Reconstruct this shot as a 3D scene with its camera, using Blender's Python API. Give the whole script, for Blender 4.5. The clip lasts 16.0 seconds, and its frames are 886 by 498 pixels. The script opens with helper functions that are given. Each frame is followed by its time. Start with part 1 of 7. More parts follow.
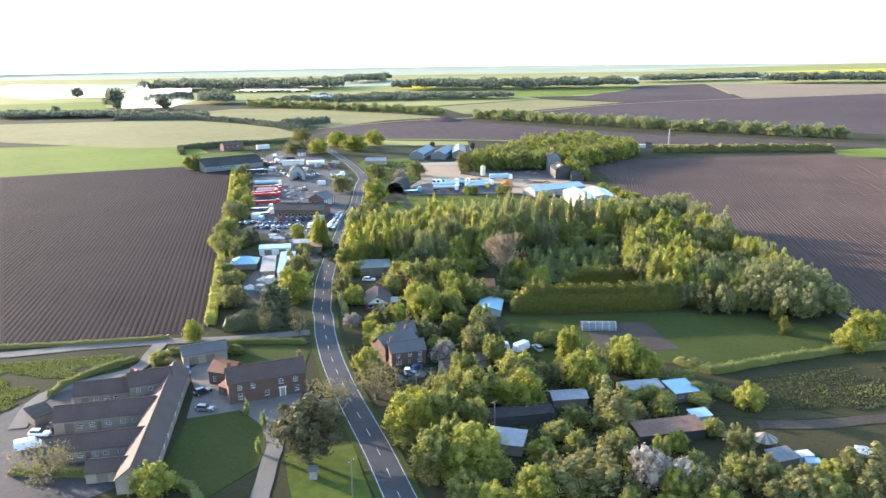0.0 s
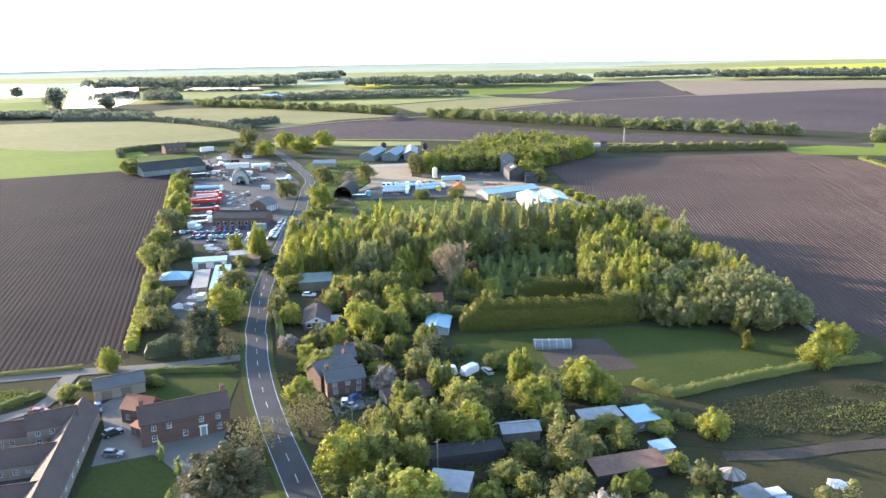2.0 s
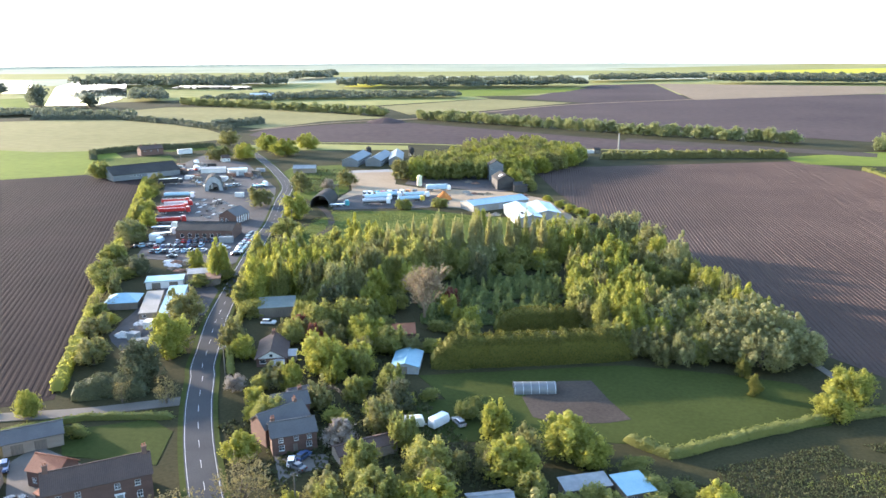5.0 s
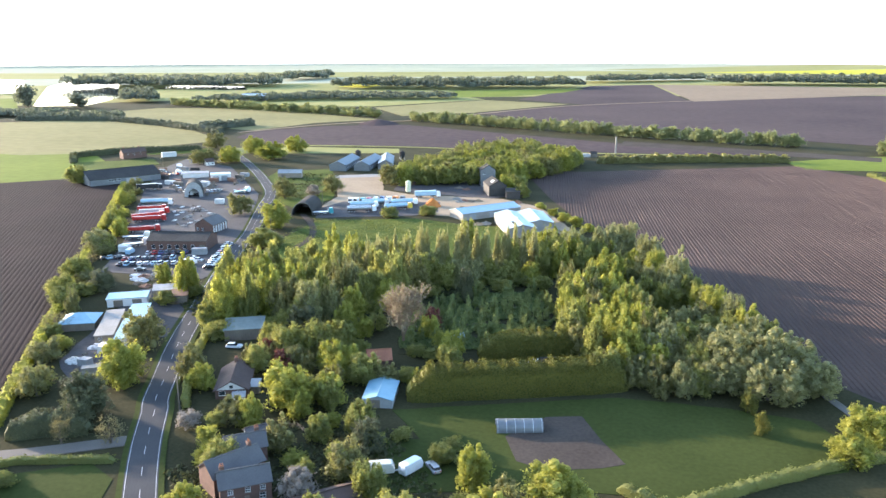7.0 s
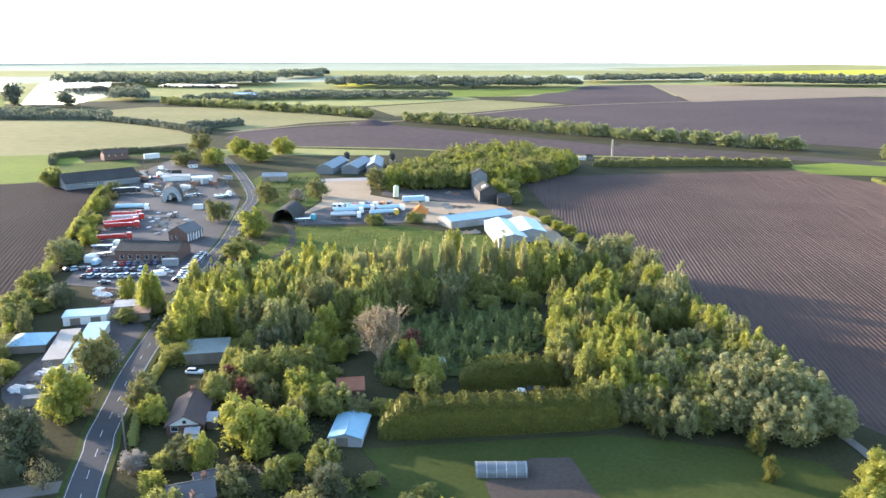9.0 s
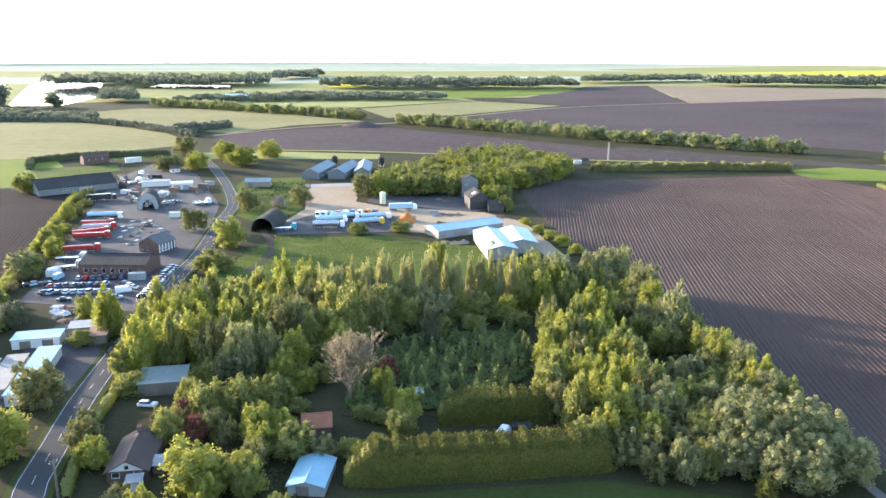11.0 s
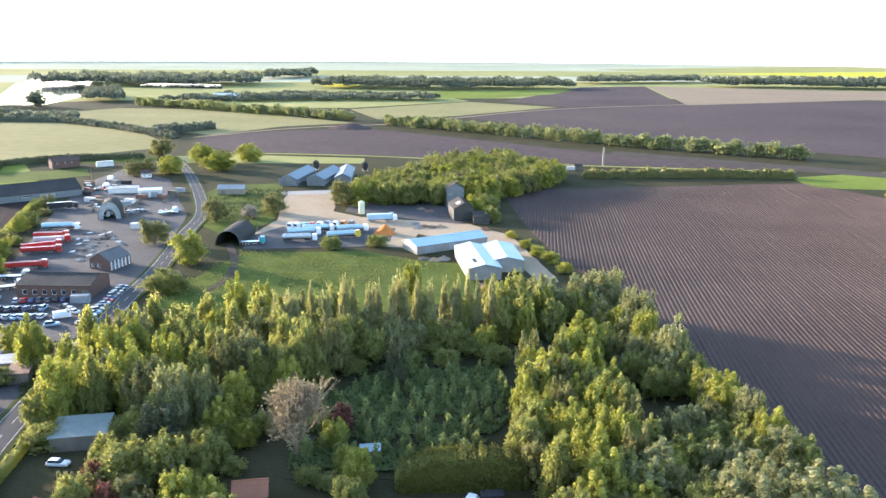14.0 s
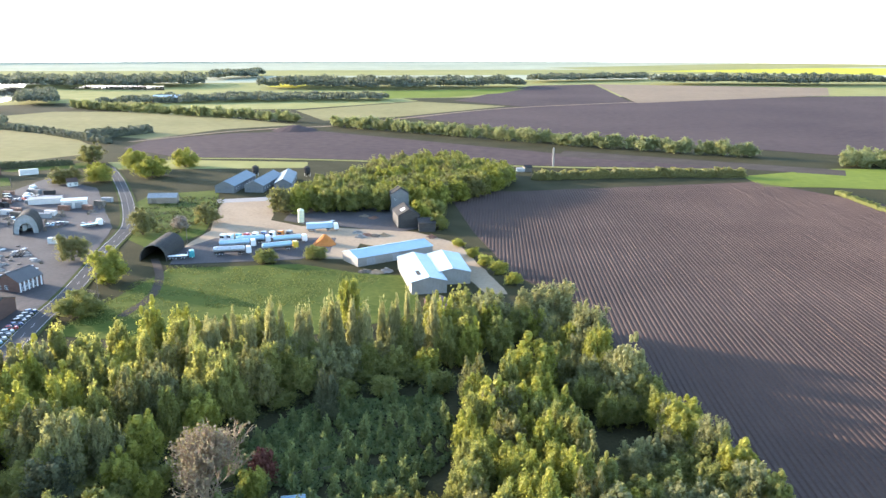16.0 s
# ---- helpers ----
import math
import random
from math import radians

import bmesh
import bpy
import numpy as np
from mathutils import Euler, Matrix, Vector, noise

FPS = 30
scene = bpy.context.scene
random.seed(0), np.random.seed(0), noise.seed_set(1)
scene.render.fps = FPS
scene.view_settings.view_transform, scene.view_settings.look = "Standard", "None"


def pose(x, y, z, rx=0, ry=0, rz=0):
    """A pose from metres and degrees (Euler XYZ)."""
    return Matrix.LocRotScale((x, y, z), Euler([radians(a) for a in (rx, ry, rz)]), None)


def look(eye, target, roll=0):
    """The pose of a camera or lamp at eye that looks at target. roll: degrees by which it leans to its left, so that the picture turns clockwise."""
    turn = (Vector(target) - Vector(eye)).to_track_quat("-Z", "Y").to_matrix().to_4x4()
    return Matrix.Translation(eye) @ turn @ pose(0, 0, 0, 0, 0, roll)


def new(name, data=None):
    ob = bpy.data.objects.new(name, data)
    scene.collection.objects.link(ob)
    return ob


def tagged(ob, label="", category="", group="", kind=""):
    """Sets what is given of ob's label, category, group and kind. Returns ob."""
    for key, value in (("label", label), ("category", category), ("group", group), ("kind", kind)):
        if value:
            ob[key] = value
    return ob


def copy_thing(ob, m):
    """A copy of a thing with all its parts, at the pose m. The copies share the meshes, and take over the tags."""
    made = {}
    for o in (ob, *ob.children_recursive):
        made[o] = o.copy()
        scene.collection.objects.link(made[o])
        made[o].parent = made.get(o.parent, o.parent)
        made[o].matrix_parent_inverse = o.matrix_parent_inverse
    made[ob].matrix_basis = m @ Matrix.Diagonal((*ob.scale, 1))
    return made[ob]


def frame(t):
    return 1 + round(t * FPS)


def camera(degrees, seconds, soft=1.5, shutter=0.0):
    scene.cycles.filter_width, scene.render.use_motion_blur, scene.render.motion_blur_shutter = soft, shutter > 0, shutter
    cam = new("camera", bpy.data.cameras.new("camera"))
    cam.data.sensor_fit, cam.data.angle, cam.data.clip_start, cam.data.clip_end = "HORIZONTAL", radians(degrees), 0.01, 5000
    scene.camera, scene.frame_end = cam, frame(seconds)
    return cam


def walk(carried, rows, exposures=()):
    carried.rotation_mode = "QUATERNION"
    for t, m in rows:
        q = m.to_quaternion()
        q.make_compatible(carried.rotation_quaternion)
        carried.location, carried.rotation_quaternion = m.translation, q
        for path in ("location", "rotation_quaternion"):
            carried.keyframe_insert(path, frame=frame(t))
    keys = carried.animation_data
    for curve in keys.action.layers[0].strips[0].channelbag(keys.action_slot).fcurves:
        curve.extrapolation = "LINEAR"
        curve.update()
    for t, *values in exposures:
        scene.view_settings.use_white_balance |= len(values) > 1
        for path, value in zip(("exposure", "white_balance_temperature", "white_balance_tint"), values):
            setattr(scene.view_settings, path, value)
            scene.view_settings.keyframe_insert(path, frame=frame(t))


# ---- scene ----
cam = camera(59.5, 16.0)
PATH = [
    (0, (1.684, 1.884, 82.107), (1.065, 3.721, 81.615), -0.8),
    (0.5, (1.566, 6.387, 82.275), (0.982, 8.235, 81.78), -0.8),
    (1, (1.457, 11.059, 82.276), (0.93, 12.923, 81.778), -1.0),
    (1.5, (0.907, 15.648, 82.452), (0.389, 17.514, 81.954), -0.9),
    (2, (0.757, 20.483, 82.528), (0.239, 22.349, 82.028), -0.9),
    (2.5, (0.563, 24.928, 82.795), (0.047, 26.794, 82.295), -0.7),
    (3, (0.359, 29.651, 82.8), (-0.155, 31.518, 82.299), -0.6),
    (3.5, (0.267, 34.426, 82.976), (-0.245, 36.293, 82.475), -0.5),
    (4, (-0.013, 38.512, 83.235), (-0.522, 40.381, 82.734), -0.4),
    (6.5, (-0.219, 62.667, 83.899), (-0.719, 64.537, 83.398), -0.1),
    (7, (-0.143, 67.519, 84.002), (-0.642, 69.39, 83.501), -0.1),
    (7.5, (-0.221, 72.293, 84.165), (-0.718, 74.164, 83.663), 0.0),
    (8, (-0.26, 77.058, 84.3), (-0.756, 78.929, 83.798), 0.1),
    (8.5, (-0.214, 81.956, 84.273), (-0.709, 83.828, 83.771), 0.1),
    (9, (-0.291, 86.882, 84.385), (-0.783, 88.753, 83.881), 0.1),
    (11.5, (-0.422, 111.328, 84.458), (-0.906, 113.202, 83.955), 0.2),
    (12, (-0.449, 116.161, 84.58), (-0.932, 118.035, 84.076), 0.3),
    (12.5, (-0.287, 120.864, 84.462), (-0.77, 122.738, 83.959), 0.3),
    (13, (-0.128, 125.475, 84.6), (-0.609, 127.35, 84.098), 0.3),
    (13.5, (0.071, 130.157, 84.903), (-0.411, 132.031, 84.399), 0.4),
    (14, (0.101, 134.931, 84.97), (-0.378, 136.806, 84.465), 0.4),
    (14.5, (0.06, 139.876, 84.898), (-0.389, 141.758, 84.393), 0.3),
    (15, (0.179, 144.866, 84.763), (-0.235, 146.756, 84.257), 0.2),
    (15.5, (0.292, 149.685, 84.773), (-0.09, 151.582, 84.266), 0.1),
    (16, (0.396, 154.286, 84.826), (0.03, 156.186, 84.319), 0.1),
]
walk(cam, [(t, look(eye, target, roll)) for t, eye, target, roll in PATH], [(0, 2.78, 6500, 15)])

# ---------------------------------------------------------------- light
SUN_TO = Vector((-0.965, 0.262, 0.0)).normalized()
SUN_ELEV = radians(10.8)
world = bpy.data.worlds.new("evening_sky")
scene.world = world
world.use_nodes = True
wn, wl = world.node_tree.nodes, world.node_tree.links
sky = wn.new("ShaderNodeTexSky")
sky.sky_type = "NISHITA"
sky.sun_disc = False
sky.sun_elevation = SUN_ELEV
sky.sun_rotation = math.atan2(SUN_TO.x, SUN_TO.y)
sky.air_density, sky.dust_density, sky.ozone_density = 1.0, 0.8, 2.0
wl.new(sky.outputs[0], wn["Background"].inputs[0])
wn["Background"].inputs[1].default_value = 0.15

sun_data = bpy.data.lights.new("sun", "SUN")
sun_data.energy, sun_data.angle, sun_data.color = 2.5, radians(0.8), (1.0, 0.865, 0.71)
sun = new("sun", sun_data)
sun.matrix_world = look((0, 0, 0), (-SUN_TO.x, -SUN_TO.y, -math.tan(SUN_ELEV)))

# ---------------------------------------------------------------- materials


def shader(name):
    m = bpy.data.materials.new(name)
    m.use_nodes = True
    nt = m.node_tree
    return m, nt.nodes, nt.links, nt.nodes["Principled BSDF"]


def surface(name, lo, hi, rough=0.8, grain=2.0, patch=0.15, bump=0.3, metal=0.0, each=0.0, stretch=(1, 1, 1), bands=0.0, band_axis="X", spec=0.5):
    """Two-scale varied surface. grain, patch: repeats a metre; each: change from object to object; bands: corrugation repeats a metre."""
    m, n, l, p = shader(name)
    co = n.new("ShaderNodeTexCoord")
    mp = n.new("ShaderNodeMapping")
    mp.inputs["Scale"].default_value = stretch
    l.new(co.outputs["Object"], mp.inputs[0])
    fine, broad = n.new("ShaderNodeTexNoise"), n.new("ShaderNodeTexNoise")
    fine.inputs["Scale"].default_value, fine.inputs["Detail"].default_value = grain, 5
    broad.inputs["Scale"].default_value, broad.inputs["Detail"].default_value = patch, 3
    l.new(mp.outputs[0], fine.inputs[0]), l.new(mp.outputs[0], broad.inputs[0])
    add = n.new("ShaderNodeMath")
    add.operation = "ADD"
    l.new(fine.outputs[0], add.inputs[0]), l.new(broad.outputs[0], add.inputs[1])
    ramp = n.new("ShaderNodeValToRGB")
    ramp.color_ramp.elements[0].position, ramp.color_ramp.elements[1].position = 0.30, 0.70
    ramp.color_ramp.elements[0].color, ramp.color_ramp.elements[1].color = (*lo, 1), (*hi, 1)
    half = n.new("ShaderNodeMath")
    half.operation, half.inputs[1].default_value = "MULTIPLY", 0.5
    l.new(add.outputs[0], half.inputs[0]), l.new(half.outputs[0], ramp.inputs[0])
    out = ramp.outputs[0]
    if each:
        info, hsv = n.new("ShaderNodeObjectInfo"), n.new("ShaderNodeHueSaturation")
        rng = n.new("ShaderNodeMapRange")
        rng.inputs["To Min"].default_value, rng.inputs["To Max"].default_value = 1 - each, 1 + each
        l.new(info.outputs["Random"], rng.inputs[0]), l.new(rng.outputs[0], hsv.inputs["Value"])
        l.new(out, hsv.inputs["Color"])
        out = hsv.outputs[0]
    l.new(out, p.inputs["Base Color"])
    p.inputs["Roughness"].default_value, p.inputs["Metallic"].default_value = rough, metal
    p.inputs["Specular IOR Level"].default_value = spec
    if bump:
        b = n.new("ShaderNodeBump")
        b.inputs["Strength"].default_value, b.inputs["Distance"].default_value = bump, 0.05
        height = fine.outputs[0]
        if bands:
            wave = n.new("ShaderNodeTexWave")
            wave.bands_direction = band_axis
            wave.inputs["Scale"].default_value = bands * 0.314
            l.new(co.outputs["Object"], wave.inputs[0])
            height = wave.outputs[0]
        l.new(height, b.inputs["Height"]), l.new(b.outputs[0], p.inputs["Normal"])
    return m


def foliage(name, dark, light, through_share=0.35, pale=0.0):
    """Leaves: each leaf and each plant varies, and light passes through."""
    m, n, l, p = shader(name)
    geo, info = n.new("ShaderNodeNewGeometry"), n.new("ShaderNodeObjectInfo")
    ramp = n.new("ShaderNodeValToRGB")
    ramp.color_ramp.elements[0].color, ramp.color_ramp.elements[1].color = (*dark, 1), (*light, 1)
    mix = n.new("ShaderNodeMath")
    mix.operation = "MULTIPLY_ADD"
    mix.inputs[1].default_value = 0.65
    l.new(geo.outputs["Random Per Island"], mix.inputs[0])
    part_of = n.new("ShaderNodeMath")
    part_of.operation, part_of.inputs[1].default_value = "MULTIPLY", 0.35
    l.new(info.outputs["Random"], part_of.inputs[0]), l.new(part_of.outputs[0], mix.inputs[2])
    l.new(mix.outputs[0], ramp.inputs[0])
    l.new(ramp.outputs[0], p.inputs["Base Color"])
    p.inputs["Roughness"].default_value = 0.65
    p.inputs["Specular IOR Level"].default_value = 0.12
    tr, mx = n.new("ShaderNodeBsdfTranslucent"), n.new("ShaderNodeMixShader")
    warm = n.new("ShaderNodeMixRGB")
    warm.blend_type, warm.inputs[0].default_value, warm.inputs[2].default_value = "MULTIPLY", 1.0, (1.25, 1.25, 0.85, 1)
    l.new(ramp.outputs[0], warm.inputs[1]), l.new(warm.outputs[0], tr.inputs[0])
    mx.inputs[0].default_value = through_share
    l.new(p.outputs[0], mx.inputs[1]), l.new(tr.outputs[0], mx.inputs[2])
    l.new(mx.outputs[0], n["Material Output"].inputs[0])
    return m


def gloss(name, color, rough=0.3, metal=0.0, coat=0.0):
    m, n, l, p = shader(name)
    p.inputs["Base Color"].default_value = (*color, 1)
    p.inputs["Roughness"].default_value, p.inputs["Metallic"].default_value = rough, metal
    p.inputs["Coat Weight"].default_value = coat
    noise_t, rng, co = n.new("ShaderNodeTexNoise"), n.new("ShaderNodeMapRange"), n.new("ShaderNodeTexCoord")
    noise_t.inputs["Scale"].default_value = 1.5
    rng.inputs["To Min"].default_value, rng.inputs["To Max"].default_value = rough * 0.7, min(1, rough * 1.4)
    l.new(co.outputs["Object"], noise_t.inputs[0]), l.new(noise_t.outputs[0], rng.inputs[0]), l.new(rng.outputs[0], p.inputs["Roughness"])
    return m


M = {}
M["soil"] = surface("ploughed_soil", (0.054, 0.039, 0.034), (0.097, 0.069, 0.058), 0.95, 1.6, 0.02, 0.5, spec=0.04)
# darker copy of the ploughed soil, for the west field
M["soil_west"] = surface("dark_ploughed_soil", (0.018, 0.014, 0.014), (0.036, 0.026, 0.025), 0.95, 1.6, 0.02, 0.5, spec=0.04)
M["soil_far"] = surface("far_ploughed_soil", (0.054, 0.039, 0.040), (0.094, 0.068, 0.062), 0.95, 0.12, 0.006, 0.0, spec=0.04)
M["soil_pale"] = surface("pale_dry_soil", (0.187, 0.138, 0.094), (0.264, 0.198, 0.132), 0.95, 0.08, 0.006, 0.0, spec=0.04)
M["grass"] = surface("rough_grass", (0.027, 0.029, 0.013), (0.064, 0.055, 0.028), 0.9, 1.2, 0.05, 0.6, spec=0.04)
M["lawn"] = surface("mown_lawn", (0.034, 0.045, 0.012), (0.059, 0.071, 0.020), 0.9, 0.9, 0.05, 0.3, spec=0.04)
M["meadow"] = surface("meadow_grass", (0.040, 0.062, 0.012), (0.105, 0.122, 0.026), 0.9, 0.5, 0.06, 0.6, spec=0.04)
M["crop"] = surface("young_green_crop", (0.104, 0.132, 0.022), (0.171, 0.201, 0.037), 0.9, 0.15, 0.012, 0.2, spec=0.04)
# pasture colour lifted to stand in for haze over distance
M["stubble"] = surface("olive_pasture_hazed", (0.167, 0.149, 0.064), (0.254, 0.221, 0.099), 0.9, 0.10, 0.008, 0.0, spec=0.04)
# cropland whose paleness is distance haze put into the base colour
M["far_pale"] = surface("far_crops_hazed", (0.240, 0.260, 0.176), (0.380, 0.380, 0.270), 0.9, 0.02, 0.002, 0.0, spec=0.04)
M["sheet_pale"] = surface("pale_blue_grey_sheet", (0.200, 0.315, 0.385), (0.280, 0.410, 0.480), 0.5, 0.8, 0.10, 0.5, bands=4.0)
# pale sheet, its cyan a reflected sky painted into the colour
M["sheet_cyan"] = surface("sky_tinted_pale_sheet", (0.165, 0.320, 0.400), (0.225, 0.400, 0.480), 0.42, 0.8, 0.12, 0.5, bands=4.0)
M["sheet_barn"] = surface("weathered_blue_grey_sheet", (0.115, 0.150, 0.175), (0.185, 0.225, 0.250), 0.6, 0.8, 0.10, 0.5, bands=4.0)
M["sheet_wall"] = surface("dull_grey_sheet_wall", (0.111, 0.117, 0.120), (0.182, 0.189, 0.190), 0.8, 0.8, 0.10, 0.5, bands=4.0)
M["rape"] = surface("rape_in_flower", (0.346, 0.324, 0.036), (0.501, 0.450, 0.054), 0.9, 0.1, 0.01, 0.0, spec=0.04)
# far grass, raised in colour for the missing haze
M["far_green"] = surface("far_pasture_hazed", (0.188, 0.188, 0.063), (0.312, 0.283, 0.112), 0.9, 0.03, 0.003, 0.0, spec=0.04)
M["asphalt"] = surface("worn_asphalt", (0.048, 0.048, 0.050), (0.078, 0.077, 0.076), 0.9, 3.0, 0.12, 0.15, spec=0.08)
M["yard"] = surface("oil_stained_yard_concrete", (0.040, 0.037, 0.037), (0.080, 0.073, 0.071), 0.85, 0.7, 0.06, 0.2, spec=0.2)
M["gravel"] = surface("pale_gravel", (0.112, 0.098, 0.084), (0.168, 0.149, 0.128), 0.9, 4.0, 0.15, 0.3, spec=0.2)
M["sand"] = surface("dusty_sand_apron", (0.255, 0.193, 0.130), (0.374, 0.286, 0.193), 0.95, 0.6, 0.05, 0.2, spec=0.04)
M["dirt"] = surface("trodden_earth", (0.051, 0.041, 0.034), (0.088, 0.071, 0.058), 0.95, 1.2, 0.08, 0.4, spec=0.04)
M["paint_white"] = surface("road_paint", (0.36, 0.36, 0.34), (0.56, 0.56, 0.54), 0.7, 6.0, 0.5, 0.0)
M["brick"] = surface("old_red_brick", (0.090, 0.049, 0.036), (0.155, 0.086, 0.065), 0.9, 5.0, 0.35, 0.3, stretch=(1, 1, 3), each=0.1)
M["brick_pale"] = surface("buff_stone_brick", (0.19, 0.150, 0.115), (0.29, 0.235, 0.18), 0.9, 5.0, 0.3, 0.3, stretch=(1, 1, 3))
M["pantile"] = surface("brown_clay_pantile", (0.057, 0.036, 0.029), (0.101, 0.062, 0.048), 0.85, 3.0, 0.25, 0.7, bands=3.0)
M["tile_red"] = surface("red_clay_tile", (0.24, 0.085, 0.045), (0.36, 0.14, 0.075), 0.85, 3.0, 0.3, 0.7, bands=3.0)
M["slate"] = surface("blue_grey_slate", (0.066, 0.060, 0.058), (0.110, 0.102, 0.098), 0.6, 4.0, 0.3, 0.3)
M["render_white"] = surface("white_render", (0.496, 0.480, 0.448), (0.624, 0.608, 0.576), 0.8, 2.0, 0.3, 0.1)
# white sheet with blue sky reflection put into its base colour
M["sheet_white"] = surface("sky_tinted_white_sheet_roof", (0.279, 0.395, 0.456), (0.363, 0.484, 0.549), 0.38, 0.8, 0.12, 0.5, bands=4.0)
M["sheet_grey"] = surface("grey_fibre_cement_sheet", (0.20, 0.21, 0.215), (0.33, 0.335, 0.335), 0.7, 0.8, 0.10, 0.6, bands=5.0)
M["sheet_dark"] = surface("dark_corrugated_sheet", (0.030, 0.029, 0.028), (0.058, 0.054, 0.050), 0.9, 1.0, 0.12, 0.6, bands=4.0, spec=0.15)
M["sheet_green"] = surface("green_grey_box_sheet", (0.16, 0.19, 0.175), (0.25, 0.28, 0.26), 0.5, 1.0, 0.15, 0.6, bands=4.0)
M["rust"] = surface("rusty_iron_sheet", (0.13, 0.065, 0.042), (0.25, 0.13, 0.085), 0.8, 1.4, 0.25, 0.6, bands=5.0)
M["timber"] = surface("weathered_timber", (0.10, 0.080, 0.060), (0.19, 0.155, 0.12), 0.85, 4.0, 0.4, 0.3, stretch=(1, 1, 0.2))
M["black_timber"] = surface("tarred_weatherboard", (0.022, 0.020, 0.019), (0.055, 0.050, 0.046), 0.7, 3.0, 0.3, 0.4, stretch=(1, 1, 4))
M["concrete"] = surface("weathered_concrete", (0.192, 0.180, 0.160), (0.288, 0.272, 0.248), 0.85, 1.5, 0.2, 0.2)
M["bark"] = surface("tree_bark", (0.065, 0.050, 0.037), (0.13, 0.105, 0.080), 0.95, 6.0, 0.8, 0.6, stretch=(1, 1, 0.25))
M["bark_pale"] = surface("pale_twigs", (0.198, 0.136, 0.086), (0.306, 0.216, 0.144), 0.9, 6.0, 0.8, 0.3)
M["steel"] = surface("galvanised_steel", (0.42, 0.43, 0.44), (0.58, 0.59, 0.60), 0.45, 3.0, 0.4, 0.05, metal=0.6)
M["plastic"] = surface("milky_polythene", (0.108, 0.115, 0.119), (0.166, 0.173, 0.176), 0.3, 1.0, 0.3, 0.1)
M["silo_cream"] = surface("cream_painted_steel", (0.55, 0.55, 0.36), (0.70, 0.69, 0.47), 0.5, 1.0, 0.3, 0.1)
M["spoil"] = surface("orange_sand_heap", (0.357, 0.112, 0.022), (0.510, 0.182, 0.039), 0.95, 1.5, 0.2, 0.6)
M["water"] = gloss("still_water", (0.02, 0.03, 0.035), 0.06)
M["glass"] = gloss("window_glass", (0.03, 0.035, 0.04), 0.08)
M["frame_white"] = gloss("white_painted_joinery", (0.75, 0.75, 0.73), 0.5)
M["tyre"] = surface("black_rubber", (0.018, 0.018, 0.018), (0.035, 0.034, 0.033), 0.85, 8.0, 1.0, 0.0)
M["lamp_clear"] = gloss("clear_lamp_lens", (0.7, 0.7, 0.68), 0.15)
M["lamp_red"] = gloss("red_lamp_lens", (0.4, 0.02, 0.02), 0.2)
PAINTS = {"white": (0.78, 0.78, 0.77), "silver": (0.45, 0.46, 0.48), "black": (0.022, 0.022, 0.025), "blue": (0.045, 0.085, 0.19), "red": (0.42, 0.028, 0.022), "grey": (0.12, 0.125, 0.135), "pale_blue": (0.30, 0.45, 0.55), "teal": (0.05, 0.30, 0.33), "yellow": (0.62, 0.42, 0.05), "orange": (0.6, 0.2, 0.03), "cream": (0.66, 0.62, 0.50)}
for key, rgb in PAINTS.items():
    M["car_" + key] = gloss("vehicle_paint_" + key, rgb, 0.28, 0.3 if key == "silver" else 0.0, 0.5)
M["leaf"] = foliage("fresh_green_leaves", (0.160, 0.177, 0.059), (0.342, 0.330, 0.119), 0.58)
M["leaf_yellow"] = foliage("yellow_green_spring_leaves", (0.195, 0.208, 0.045), (0.390, 0.378, 0.105), 0.58)
M["leaf_poplar"] = foliage("thin_poplar_leaves", (0.189, 0.185, 0.080), (0.365, 0.339, 0.176), 0.45)
M["leaf_sapling"] = foliage("pale_sapling_leaves", (0.150, 0.185, 0.072), (0.275, 0.300, 0.132), 0.50)
M["leaf_olive"] = foliage("olive_opening_leaves", (0.142, 0.140, 0.058), (0.268, 0.250, 0.110), 0.50)
M["leaf_silver"] = foliage("silver_willow_leaves", (0.165, 0.170, 0.080), (0.330, 0.317, 0.160), 0.48)
M["leaf_dark"] = foliage("dark_evergreen_needles", (0.058, 0.066, 0.036), (0.130, 0.132, 0.070), 0.22)
M["leaf_gold"] = foliage("golden_conifer_hedge", (0.070, 0.076, 0.019), (0.198, 0.178, 0.042), 0.28)
M["leaf_copper"] = foliage("copper_red_leaves", (0.110, 0.042, 0.034), (0.240, 0.090, 0.065), 0.35)
M["leaf_white"] = foliage("white_blossom", (0.216, 0.180, 0.155), (0.374, 0.320, 0.277), 0.30)
M["leaf_bud"] = foliage("pale_brown_buds", (0.182, 0.149, 0.102), (0.315, 0.270, 0.185), 0.35)
M["leaf_thin"] = foliage("brown_opening_buds", (0.115, 0.098, 0.054), (0.220, 0.188, 0.100), 0.40)
# weeds darkened in colour to stand in for tree shade
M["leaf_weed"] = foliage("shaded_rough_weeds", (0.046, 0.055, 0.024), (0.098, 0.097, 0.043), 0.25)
M["leaf_hedge"] = foliage("clipped_hedge_leaves", (0.100, 0.116, 0.035), (0.210, 0.215, 0.072), 0.35)
# distant leaves with the blue-grey of haze mixed into their colour
M["leaf_far"] = foliage("hazed_woodland_leaves", (0.096, 0.106, 0.082), (0.170, 0.182, 0.142), 0.36)
M["leaf_row"] = foliage("round_field_tree_leaves", (0.185, 0.202, 0.101), (0.336, 0.342, 0.179), 0.52)
M["leaf_pine"] = foliage("brownish_pine_needles", (0.070, 0.066, 0.034), (0.150, 0.132, 0.068), 0.25)
